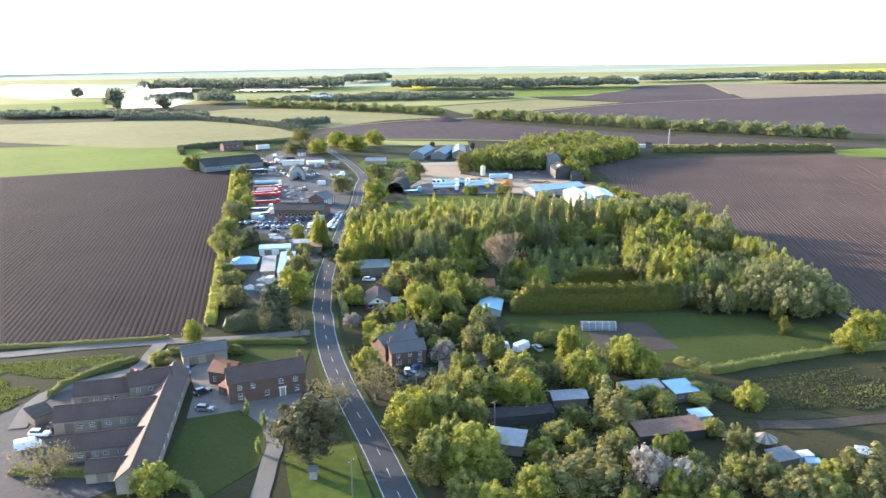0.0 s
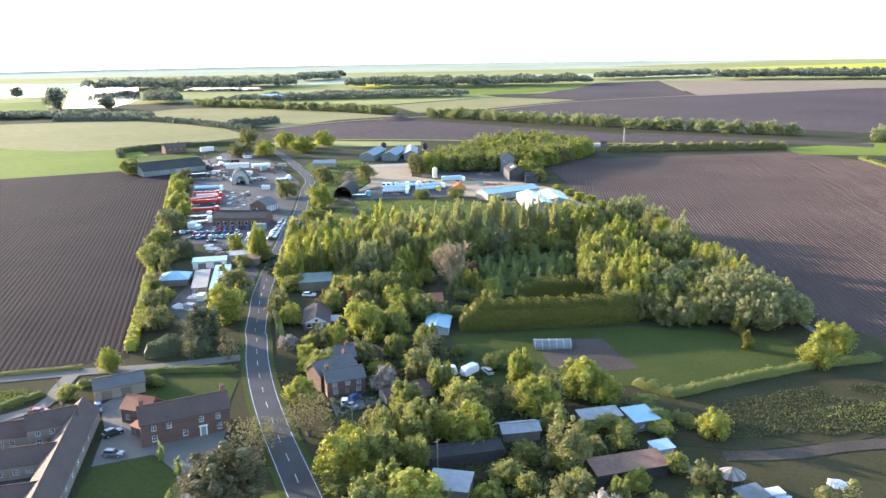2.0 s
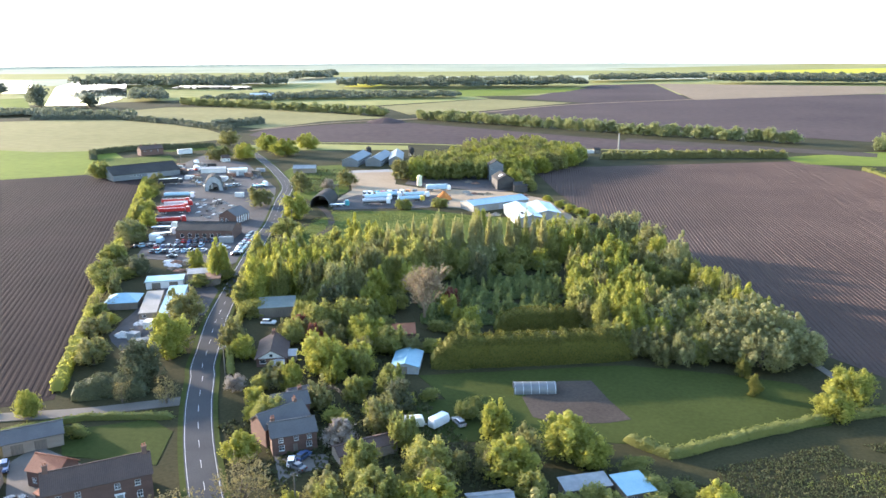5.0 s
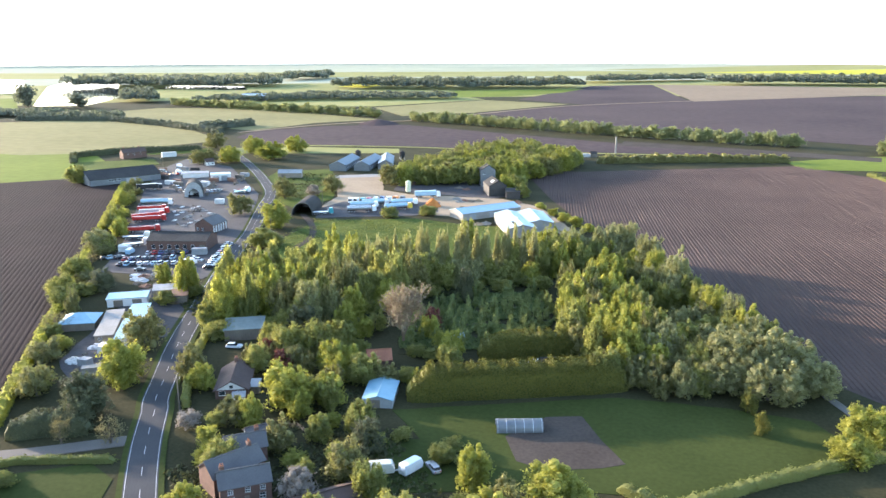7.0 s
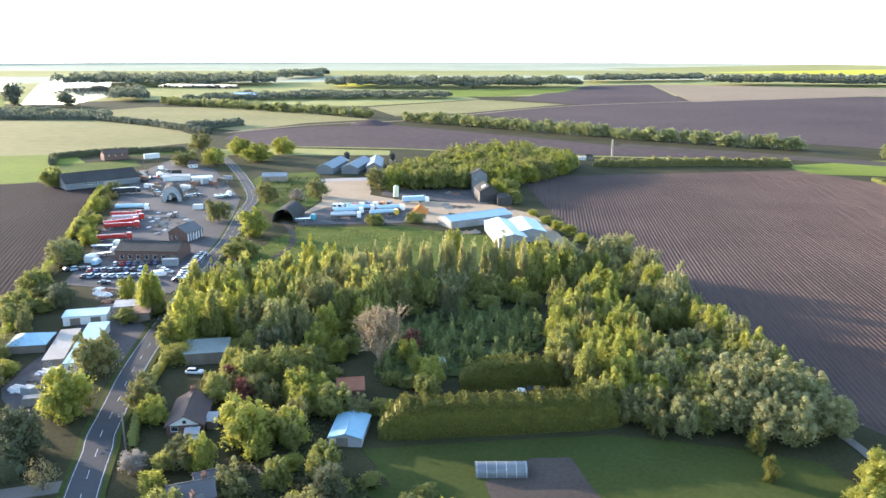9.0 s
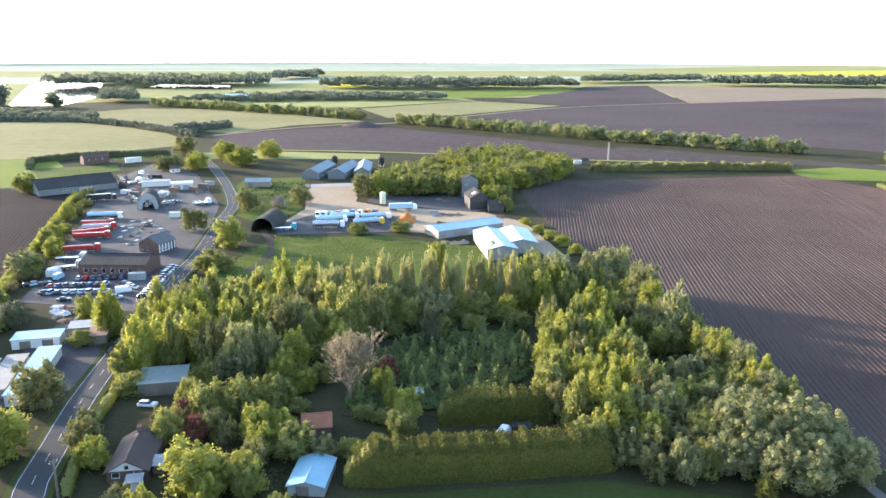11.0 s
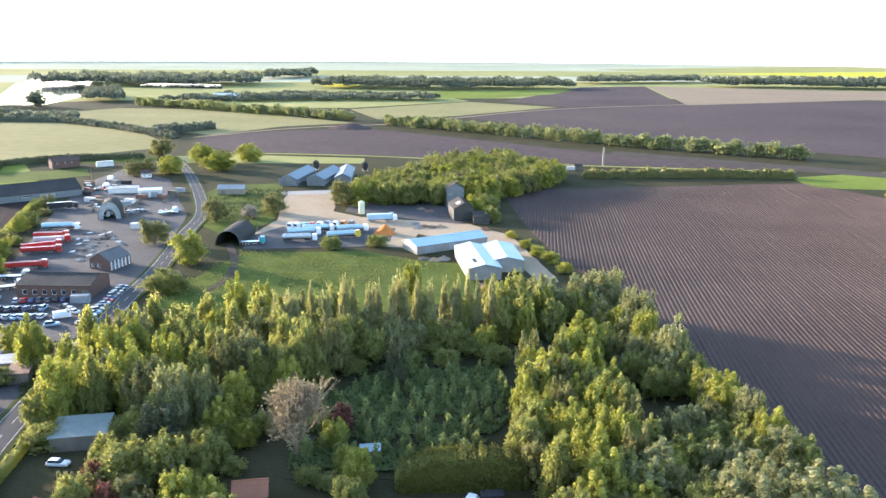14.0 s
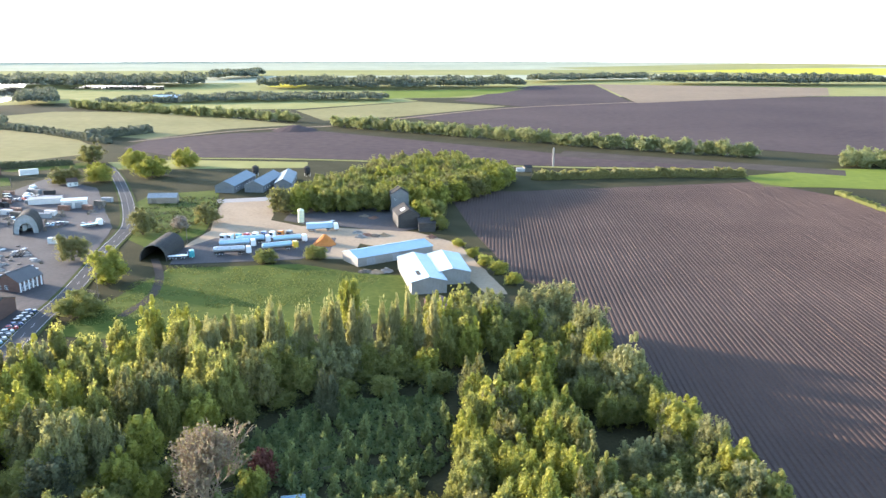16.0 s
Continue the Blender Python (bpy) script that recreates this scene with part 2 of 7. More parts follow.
M["leaf_plantation"] = foliage("rough_green_undergrowth", (0.120, 0.157, 0.062), (0.210, 0.240, 0.106), 0.45)

# ---------------------------------------------------------------- builders


class Mesh:
    """Collects verts and faces for one mesh object."""

    def __init__(self):
        self.v, self.f, self.mi = [], [], []

    def face(self, pts, mi=0):
        k = len(self.v)
        self.v.extend(tuple(p) for p in pts)
        self.f.append(tuple(range(k, k + len(pts))))
        self.mi.append(mi)

    def box(self, x0, y0, z0, x1, y1, z1, mi=0, taper=0.0):
        k, t = len(self.v), taper
        self.v += [(x0, y0, z0), (x1, y0, z0), (x1, y1, z0), (x0, y1, z0), (x0 + t, y0 + t, z1), (x1 - t, y0 + t, z1), (x1 - t, y1 - t, z1), (x0 + t, y1 - t, z1)]
        for q in ((3, 2, 1, 0), (4, 5, 6, 7), (0, 1, 5, 4), (1, 2, 6, 5), (2, 3, 7, 6), (3, 0, 4, 7)):
            self.f.append(tuple(k + i for i in q))
            self.mi.append(mi)

    def tube(self, a, b, r0, r1, n=6, caps=False, mi=0):
        a, b = Vector(a), Vector(b)
        d = (b - a).normalized()
        s = d.orthogonal().normalized()
        u = d.cross(s)
        k = len(self.v)
        for p, r in ((a, r0), (b, r1)):
            for i in range(n):
                w = 2 * math.pi * i / n
                self.v.append(tuple(p + (s * math.cos(w) + u * math.sin(w)) * r))
        for i in range(n):
            j = (i + 1) % n
            self.f.append((k + i, k + j, k + n + j, k + n + i))
            self.mi.append(mi)
        if caps:
            self.f += [tuple(k + i for i in range(n))[::-1], tuple(k + n + i for i in range(n))]
            self.mi += [mi, mi]

    def chain(self, pts, radii, n=6):
        """One continuous tapered tube through the points."""
        k = len(self.v)
        for p, r in zip(pts, radii):
            self.v += [(p.x + r * math.cos(2 * math.pi * i / n), p.y + r * math.sin(2 * math.pi * i / n), p.z) for i in range(n)]
        for q in range(len(pts) - 1):
            for i in range(n):
                j = (i + 1) % n
                self.f.append((k + q * n + i, k + q * n + j, k + q * n + n + j, k + q * n + n + i))
                self.mi.append(0)

    def slab(self, pts, thick, mi=0):
        """A flat plate: the polygon pts is its top, thick the depth below."""
        top = [Vector(p) for p in pts]
        nrm = (top[1] - top[0]).cross(top[-1] - top[0]).normalized()
        low = [p - nrm * thick for p in top]
        self.face(top, mi)
        self.face(low[::-1], mi)
        for i in range(len(top)):
            j = (i + 1) % len(top)
            self.face((top[j], top[i], low[i], low[j]), mi)

    def data(self, name, mats):
        me = bpy.data.meshes.new(name)
        me.from_pydata(self.v, [], self.f)
        for m in mats if isinstance(mats, (list, tuple)) else [mats]:
            me.materials.append(m)
        if any(self.mi):
            me.polygons.foreach_set("material_index", self.mi)
        me.update()
        return me


def part(name, mesh, material, parent=None, label="", m=None):
    me = mesh if isinstance(mesh, bpy.types.Mesh) else mesh.data(name, material)
    ob = new(name, me)
    ob.parent = parent
    if m is not None:
        ob.matrix_basis = m
    return tagged(ob, label)


def thing(name, label, category, m=None, group="", kind=""):
    ob = new(name)
    ob.empty_display_size = 0.3
    if m is not None:
        ob.matrix_basis = m
    return tagged(ob, label, category, group, kind)


def footing(a, b):
    """The pose of a footprint whose front runs from a to b on the ground, and the front's length."""
    d = Vector((b[0] - a[0], b[1] - a[1], 0))
    return pose(a[0], a[1], 0, 0, 0, math.degrees(math.atan2(d.y, d.x))), d.length


def facade(mesh, o, u, width, height, holes, depth=0.18, gable=0.0):
    """A wall sheet from o along u with rectangular holes (u0, z0, w, h) and their reveals; gable: the height of a triangle on top."""
    o, u = Vector(o), Vector(u).normalized()
    inward = Vector((-u.y, u.x, 0))
    xs = sorted({0, width, *[h[0] for h in holes], *[h[0] + h[2] for h in holes]})
    zs = sorted({0, height, *[h[1] for h in holes], *[h[1] + h[3] for h in holes]})

    def p(a, z, back=0):
        return o + u * a + Vector((0, 0, z)) + inward * back
    for x0, x1 in zip(xs, xs[1:]):
        for z0, z1 in zip(zs, zs[1:]):
            cx, cz = (x0 + x1) / 2, (z0 + z1) / 2
            if not any(h[0] < cx < h[0] + h[2] and h[1] < cz < h[1] + h[3] for h in holes):
                mesh.face((p(x0, z0), p(x1, z0), p(x1, z1), p(x0, z1)))
    for a, z, w, h in holes:
        q = [(a, z), (a + w, z), (a + w, z + h), (a, z + h)]
        for i in range(4):
            (a0, z0), (a1, z1) = q[i], q[(i + 1) % 4]
            mesh.face((p(a0, z0), p(a0, z0, depth), p(a1, z1, depth), p(a1, z1)))
    if gable:
        mesh.face((p(0, height), p(width, height), p(width / 2, height + gable)))


def sash_window(parent, o, u, a, z, w, h, bars=True, frame_mat=None):
    """A window in its opening: frame, glazing bars, pane, sill."""
    o, u = Vector(o), Vector(u).normalized()
    m = Matrix(((u.x, -u.y, 0, 0), (u.y, u.x, 0, 0), (0, 0, 1, 0), (0, 0, 0, 1)))
    m.translation = o + u * a + Vector((0, 0, z))
    key = ("window", round(w, 2), round(h, 2), bars)
    if key not in CACHE:
        fr, pane, sill, bar_h, bar_v = Mesh(), Mesh(), Mesh(), Mesh(), Mesh()
        t = 0.07
        rings = [[(q, y, q), (w - q, y, q), (w - q, y, h - q), (q, y, h - q)] for y, q in ((0.05, 0), (0.05, t), (0.14, t), (0.14, 0))]
        fr.v = [p for ring in rings for p in ring]
        for k in range(4):
            for i in range(4):
                j = (i + 1) % 4
                fr.f.append((k * 4 + i, k * 4 + j, (k + 1) % 4 * 4 + j, (k + 1) % 4 * 4 + i))
                fr.mi.append(0)
        bar_h.box(t, 0.06, h / 2 - 0.03, w - t, 0.118, h / 2 + 0.03)
        bar_v.box(w / 2 - 0.025, 0.055, t, w / 2 + 0.025, 0.116, h - t)
        pane.face(((t, 0.12, t), (w - t, 0.12, t), (w - t, 0.12, h - t), (t, 0.12, h - t)))
        sill.box(-0.08, -0.07, -0.1, w + 0.08, 0.1, 0.0)
        CACHE[key] = [q.data(n, M[mm]) for q, n, mm in ((fr, "window_frame", "frame_white"), (pane, "pane", "glass"), (sill, "window_sill", "concrete"), (bar_h, "glazing_bar", "frame_white"), (bar_v, "glazing_bar", "frame_white"))]
    f, g, s, *glazing = CACHE[key]
    win = part("window", f, None, parent, m=m)
    part("pane", g, None, win)
    part("sill", s, None, win)
    for q in glazing if bars else ():
        part("glazing_bar", q, None, win)


CACHE = {}


def building(name, label, category, a, b, depth, eaves, rise, wall, roof, ridge="x", front=(), right=(), left=(), doors=(), chimneys=(), overhang=0.3, group="", thick=0.16, hip=0.0, z=0.0):
    """A pitched-roof building. a, b: front corners on the ground; ridge 'x' runs along the front, 'y' away from it, 'flat', 'mono'.
    front, right, left: windows (u, z, w, h); doors on the front; chimneys (u, v, height)."""
    m, length = footing(a, b)
    root = thing(name, label, category, m, group)
    mesh = Mesh()
    L, W, H = length, depth, eaves
    ox = overhang
    gx, gy = (rise, 0) if ridge == "x" else (0, rise) if ridge == "y" else (0, 0)
    if ridge in ("flat", "mono") or hip:
        gx = gy = 0
    sides = (((0, 0, 0), (1, 0, 0), L, list(front) + [d[:4] for d in doors], gy), ((L, 0, 0), (0, 1, 0), W, list(right), gx), ((L, W, 0), (-1, 0, 0), L, [], gy), ((0, W, 0), (0, -1, 0), W, list(left), gx))
    for o, u, width, holes, gable in sides:
        facade(mesh, o, u, width, H, holes, gable=gable)
    if ridge == "mono":
        mesh.face(((0, 0, H), (0, W, H), (0, W, H + rise))), mesh.face(((L, 0, H), (L, W, H + rise), (L, W, H)))
        mesh.face(((L, W, H), (L, W, H + rise), (0, W, H + rise), (0, W, H)))
    part("wall", mesh, M[wall], root)
    for (o, u, width, holes, gable), keep in zip(sides, (list(front), list(right), [], list(left))):
        for h in keep:
            sash_window(root, o, u, *h, bars=h[2] < 1.6)
    for d in doors:
        leaf = Mesh()
        u0, z0, w, h = d[:4]
        leaf.box(u0, 0.08, z0, u0 + w, 0.14, z0 + h)
        leaf.box(u0 + w * 0.15, 0.06, z0 + h * 0.1, u0 + w * 0.85, 0.08, z0 + h * 0.45)
        leaf.box(u0 + w * 0.15, 0.06, z0 + h * 0.55, u0 + w * 0.85, 0.08, z0 + h * 0.9)
        door = part("door", leaf, M[d[4] if len(d) > 4 else "timber"], root)
        if w < 1.6:
            knob = Mesh()
            knob.tube((u0 + w * 0.85, 0.08, z0 + 1.0), (u0 + w * 0.85, -0.02, z0 + 1.0), 0.04, 0.04, 6, True)
            part("handle", knob, M["steel"], door)
    rf = Mesh()
    k = 1.0
    if ridge == "x":
        drop = ox * rise / (W / 2)
        A, B, C = (-ox, -ox, H - drop), (L + ox, -ox, H - drop), (L + ox - hip, W / 2, H + rise)
        D, E2, F2 = (-ox + hip, W / 2, H + rise), (L + ox, W + ox, H - drop), (-ox, W + ox, H - drop)
        up = Vector((0, 0, thick))
        rf.slab([Vector(p) + up for p in (A, B, C, D)], thick), rf.slab([Vector(p) + up for p in (D, C, E2, F2)], thick)
        if hip:
            rf.slab([Vector(p) + up for p in (B, E2, C)], thick), rf.slab([Vector(p) + up for p in (F2, A, D)], thick)
    elif ridge == "y":
        drop = ox * rise / (L / 2)
        up = Vector((0, 0, thick))
        A, B, C, D = (-ox, -ox, H - drop), (L / 2, -ox + hip, H + rise), (L / 2, W + ox - hip, H + rise), (-ox, W + ox, H - drop)
        E2, F2 = (L + ox, -ox, H - drop), (L + ox, W + ox, H - drop)
        rf.slab([Vector(p) + up for p in (A, B, C, D)], thick), rf.slab([Vector(p) + up for p in (B, E2, F2, C)], thick)
        if hip:
            rf.slab([Vector(p) + up for p in (A, E2, B)], thick), rf.slab([Vector(p) + up for p in (F2, D, C)], thick)
    elif ridge == "mono":
        s = rise / W * ox
        rf.slab([(-ox, -ox, H - s + thick), (L + ox, -ox, H - s + thick), (L + ox, W + ox, H + rise + s + thick), (-ox, W + ox, H + rise + s + thick)], thick)
    else:
        rf.box(-ox, -ox, H + 0.004, L + ox, W + ox, H + 0.22)
    roof_ob = part("roof", rf, M[roof], root)
    if ridge in "xy" and not hip and ridge != "mono":
        cap = Mesh()
        if ridge == "x":
            cap.tube((-ox, W / 2, H + rise + thick + 0.03), (L + ox, W / 2, H + rise + thick + 0.03), 0.16, 0.16, 6, True)
        else:
            cap.tube((L / 2, -ox, H + rise + thick + 0.03), (L / 2, W + ox, H + rise + thick + 0.03), 0.16, 0.16, 6, True)
        part("ridge", cap, M[roof], roof_ob)
    for u0, v0, ch in chimneys:
        st, pots = Mesh(), Mesh()
        base = H + rise * (1 - abs(v0 - W / 2) / (W / 2) if ridge == "x" else 0.6) - 0.5
        st.box(u0 - 0.45, v0 - 0.32, base, u0 + 0.45, v0 + 0.32, base + ch)
        st.box(u0 - 0.52, v0 - 0.39, base + ch, u0 + 0.52, v0 + 0.39, base + ch + 0.18)
        for q in (-0.22, 0.22):
            pots.tube((u0 + q, v0, base + ch + 0.18), (u0 + q, v0, base + ch + 0.75), 0.14, 0.11, 8, True)
        c = part("chimney", st, M["brick"], root)
        part("chimney_pot", pots, M["tile_red"], c)
    return root


def arch_building(name, label, category, a, b, depth, height, skin, ends, opening=0.0, group="", ribs=0):
    """A half-round hut: skin, end walls, an opening in the front end."""
    m, L = footing(a, b)
    root = thing(name, label, category, m, group)
    n, r, sk = 14, L / 2, Mesh()
    ring = [(r - r * math.cos(math.pi * i / n), height * math.sin(math.pi * i / n) ** 0.85) for i in range(n + 1)]
    for (x0, z0), (x1, z1) in zip(ring, ring[1:]):
        sk.slab([(x0, -0.3, z0), (x0, depth + 0.3, z0), (x1, depth + 0.3, z1), (x1, -0.3, z1)][::-1], 0.1)
    part("skin", sk, M[skin], root)
    ends_mesh = (Mesh(), Mesh())
    for en, y in zip(ends_mesh, (0.02, depth - 0.02)):
        if y < 1 and opening:
            w = opening / 2
            inner = [(r + (x - r) * opening / L, z * opening / L) for x, z in ring]
            for i in range(n):
                ends_mesh[0].face(((ring[i][0], y, ring[i][1]), (ring[i + 1][0], y, ring[i + 1][1]), (inner[i + 1][0], y, inner[i + 1][1]), (inner[i][0], y, inner[i][1])))
        else:
            en.face([(x, y, z) for x, z in ring])
    for en in ends_mesh:
        part("end_wall", en, M[ends], root)
    for i in range(ribs):
        hoop, y = Mesh(), depth * i / (ribs - 1)
        for (x0, z0), (x1, z1) in zip(ring, ring[1:]):
            hoop.tube((x0, y, z0 + 0.03), (x1, y, z1 + 0.03), 0.05, 0.05, 5)
        part("hoop", hoop, M["steel"], root)
    return root


# ---------------------------------------------------------------- plants
rng = np.random.default_rng(7)
TREE = {  # crown base, lobes, lobe size, leaves, leaf size, leaf material, top taper, bark
    "broad": (0.03, 52, 0.27, 6400, 0.036, "leaf", 0.16, "bark"),
    "yellow": (0.03, 52, 0.27, 6400, 0.036, "leaf_yellow", 0.16, "bark"),
    "olive": (0.05, 46, 0.25, 4600, 0.034, "leaf_olive", 0.18, "bark"),
    "silver": (0.02, 80, 0.21, 7200, 0.035, "leaf_silver", 0.16, "bark"),
    "willow": (0.02, 150, 0.15, 15000, 0.023, "leaf_silver", 0.12, "bark"),
    "blossom": (0.08, 36, 0.28, 4200, 0.034, "leaf_white", 0.30, "bark"),
    "copper": (0.05, 32, 0.30, 3600, 0.042, "leaf_copper", 0.30, "bark"),
    "poplar": (0.02, 30, 0.40, 2000, 0.078, "leaf_poplar", 0.70, "bark"),
    "upright": (0.02, 44, 0.30, 5200, 0.042, "leaf", 0.72, "bark"),
    "conifer": (0.02, 46, 0.30, 5600, 0.038, "leaf_dark", 0.50, "bark"),
    "pine": (0.22, 70, 0.22, 9000, 0.030, "leaf_pine", 0.30, "bark"),
    "thin": (0.12, 40, 0.26, 1900, 0.028, "leaf_thin", 0.30, "bark"),
    "cone": (0.02, 24, 0.36, 2400, 0.060, "leaf_gold", 0.90, "bark"),
    "bush": (0.0, 26, 0.34, 2400, 0.058, "leaf", 0.20, "bark"),
    "bush_yellow": (0.0, 26, 0.34, 2400, 0.058, "leaf_yellow", 0.20, "bark"),
    "far": (0.0, 13, 0.42, 620, 0.120, "leaf_far", 0.30, "bark"),
    "row": (0.0, 13, 0.42, 700, 0.110, "leaf_row", 0.25, "bark"),
    "sapling": (0.02, 10, 0.42, 420, 0.120, "leaf_sapling", 0.68, "bark"),
}
REF_H, REF_R = 10.0, 4.0


def leaf_cards(centres, normals, sizes, r):
    """Small folded leaf clumps, four corners each."""
    n = len(centres)
    nrm = normals + r.normal(0, 0.75, (n, 3))
    nrm /= np.linalg.norm(nrm, axis=1)[:, None]
    side = np.cross(nrm, r.normal(0, 1, (n, 3)))
    side /= np.linalg.norm(side, axis=1)[:, None] + 1e-9
    up = np.cross(nrm, side)
    s = sizes[:, None]
    bend = nrm * s * 0.35
    quad = np.stack([centres - side * s + bend * 0, centres - up * s * 0.8 - bend, centres + side * s, centres + up * s * 0.8 - bend], 1)
    return quad.reshape(-1, 3)


def crown_data(kind, seed, share=1.0):
    """A crown of many leafy lobes; share: the part of the leaves that is kept, each one larger."""
    base, lobes, lobe_r, leaves, leaf, mat_name, taper, _ = TREE[kind]
    leaves, leaf = int(leaves * share), leaf / math.sqrt(share)
    r = np.random.default_rng(seed)
    H, R = REF_H, REF_R * 1.15
    z0 = H * base
    cs, rs = [], []
    for i in range(lobes):
        f = (i + 0.5) / lobes
        z = z0 + (H - z0) * (0.10 + 0.80 * f)
        reach = R * (1 - taper * f) * math.sin(math.pi * (0.16 + 0.68 * f)) ** 0.6 if taper < 0.5 else R * (1 - taper * f) * (0.55 + 0.45 * min(1, f * 5))
        w = i * 2.4 + r.uniform(-0.6, 0.6)
        d = reach * (1 - lobe_r) * math.sqrt(r.uniform(0.06, 1.25))
        cs.append((d * math.cos(w), d * math.sin(w), z))
        base_r = 0.35 * R + 0.65 * reach if taper < 0.5 else 0.10 * R + 0.90 * reach
        rs.append(max(0.25, base_r * lobe_r * r.uniform(0.65, 1.45)))
    cs, rs = np.array(cs), np.array(rs)
    cs[:, 0] += 0.10 * R * np.sin(cs[:, 2] * 0.7 + seed)
    cs[:, 2] += r.normal(0, 0.7, lobes)
    flat = kind in ("bush", "bush_yellow", "far", "row", "cone", "pine")
    tall = 1.1 if flat else 1.5
    shoots = leaves // 4
    pick = r.choice(lobes, shoots * 2, p=rs ** 2 / (rs ** 2).sum())
    d = r.normal(0, 1, (shoots * 2, 3))
    d[:, 2] = d[:, 2] * 0.9 + 0.30
    d /= np.linalg.norm(d, axis=1)[:, None]
    drop = d.copy()
    point = np.clip(d[:, 2], 0, 1)
    if not flat and kind != "conifer":
        drop[:, :2] *= (1 - 0.50 * point)[:, None]
        drop[:, 2] *= 1 + 0.40 * point
    p = cs[pick] + drop * (rs[pick] * r.uniform(0.30, 1.45, shoots * 2) ** 0.7)[:, None] * np.array((1, 1, tall))
    buried = np.zeros(len(p), int)
    for c, q in zip(cs, rs):
        buried += np.linalg.norm((p - c) / np.array((1, 1, tall)), axis=1) < q * 0.55
    keep = np.flatnonzero((buried < 2) & (p[:, 2] > 0.2))[:shoots]
    # each shoot carries a spray of leaves that leans up and outward
    p, d = np.repeat(p[keep], 5, 0), np.repeat(d[keep], 5, 0)
    along_shoot = np.tile(np.linspace(-0.5, 1.0, 5), len(keep))[:, None]
    lean = d * 0.6 + np.array((0, 0, 0.9))
    p = p + lean * along_shoot * R * leaf * 2.0 + r.normal(0, R * leaf * 0.7, p.shape)
    p[:, 2] *= min(1.0, H * 1.06 / p[:, 2].max())
    p[:, 2] = np.maximum(p[:, 2], 0.1)
    verts = leaf_cards(p, d, R * leaf * r.uniform(0.6, 1.35, len(p)), r)
    faces = np.arange(len(verts)).reshape(-1, 4).tolist()
    verts = verts.tolist()
    # inner mass of each limb's foliage
    for c, q in zip(cs, rs) if kind not in ("poplar", "thin") else ():
        k = len(verts)
        for i, zz in enumerate((-0.8, -0.25, 0.35, 0.8)):
            for j in range(6):
                w = j * math.pi / 3 + i * 0.5
                f = math.sqrt(1 - zz * zz) * 0.56 * r.uniform(0.8, 1.15)
                verts.append((c[0] + q * f * math.cos(w), c[1] + q * f * math.sin(w), max(0.1, c[2] + q * 0.56 * zz * tall)))
        for i in range(3):
            for j in range(6):
                faces.append((k + i * 6 + j, k + i * 6 + (j + 1) % 6, k + i * 6 + 6 + (j + 1) % 6, k + i * 6 + 6 + j))
        faces.append(tuple(k + 18 + j for j in range(6)))
    me = bpy.data.meshes.new("crown")
    me.from_pydata(verts, [], faces)
    me.materials.append(M[mat_name])
    return me, cs, rs


def bare_tree_data(seed):
    """A leafless crown of forking twigs, and the buds at their tips."""
    r = np.random.default_rng(seed)
    mesh, tips = Mesh(), []

    def grow(p, d, length, rad, level):
        q = p + d * length
        mesh.tube(p, q, rad, max(0.02, rad * 0.6), 5 if level < 2 else 3)
        if level >= 3:
            tips.extend([q, p.lerp(q, 0.5)])
        if level == 5:
            return
        for _ in range((9, 5, 4, 3, 2)[level]):
            nd = (d + Vector(r.normal(0, 0.34, 3)) + Vector((0, 0, 0.34))).normalized()
            grow(p + (q - p) * r.uniform(0.25 if level == 0 else 0.4, 1.0), nd, length * r.uniform(0.72, 0.9), max(0.022, rad * 0.52), level + 1)
    grow(Vector((0, 0, 0)), Vector((0, 0, 1)), 2.3, 0.18, 0)
    t = np.array([p[:] for p in tips])
    v = leaf_cards(t + r.normal(0, 0.12, t.shape), r.normal(0, 1, t.shape), r.uniform(0.06, 0.14, len(t)), r)
    me = bpy.data.meshes.new("buds")
    me.from_pydata(v.tolist(), [], np.arange(len(v)).reshape(-1, 4).tolist())
    me.materials.append(M["leaf_bud"])
    return mesh, me


def trunk_data(kind, seed, cs, rs):
    r = np.random.default_rng(seed + 99)
    mesh = Mesh()
    top = REF_H * 0.72
    pts = [Vector((0, 0, -0.3))] + [Vector((r.normal(0, 0.12), r.normal(0, 0.12), top * f)) for f in (0.25, 0.5, 0.75, 1)]
    rad = [0.34, 0.26, 0.20, 0.13, 0.05]
    mesh.chain(pts, rad, 7)
    for c, q in list(zip(cs, rs))[:0 if kind == "sapling" else 9]:
        start = Vector((0, 0, max(0.8, c[2] * 0.55)))
        mid = start.lerp(Vector(c), 0.55) + Vector((0, 0, 0.2))
        mesh.tube(start, mid, 0.11, 0.07, 5), mesh.tube(mid, Vector(c), 0.07, 0.02, 4)
    return mesh


LABELS = {
    "broad": "fresh green broadleaf tree in spring leaf", "yellow": "yellow-green sunlit maple in young leaf", "olive": "half-bare tree with olive opening buds",
    "silver": "tall pale silver-leaved willow", "willow": "broad domed silver-leaved willow", "blossom": "garden tree covered in white blossom", "copper": "small copper-red leaved garden tree", "poplar": "slender upright poplar with thin foliage",
    "upright": "narrow upright young woodland tree", "conifer": "large dark evergreen with dense needles", "cone": "small golden-green conical conifer", "bush": "rounded bush in fresh green leaf", "bush_yellow": "rounded bush in yellow-green spring leaf",
    "pine": "large spreading dark pine over a bare trunk", "thin": "half-bare tree with thin brown twigs and buds", "far": "distant green hedgerow tree", "sapling": "slim young sapling in a plantation", "bare": "pale bare-twigged tree, not yet in leaf",
}
TEMPLATES = {}
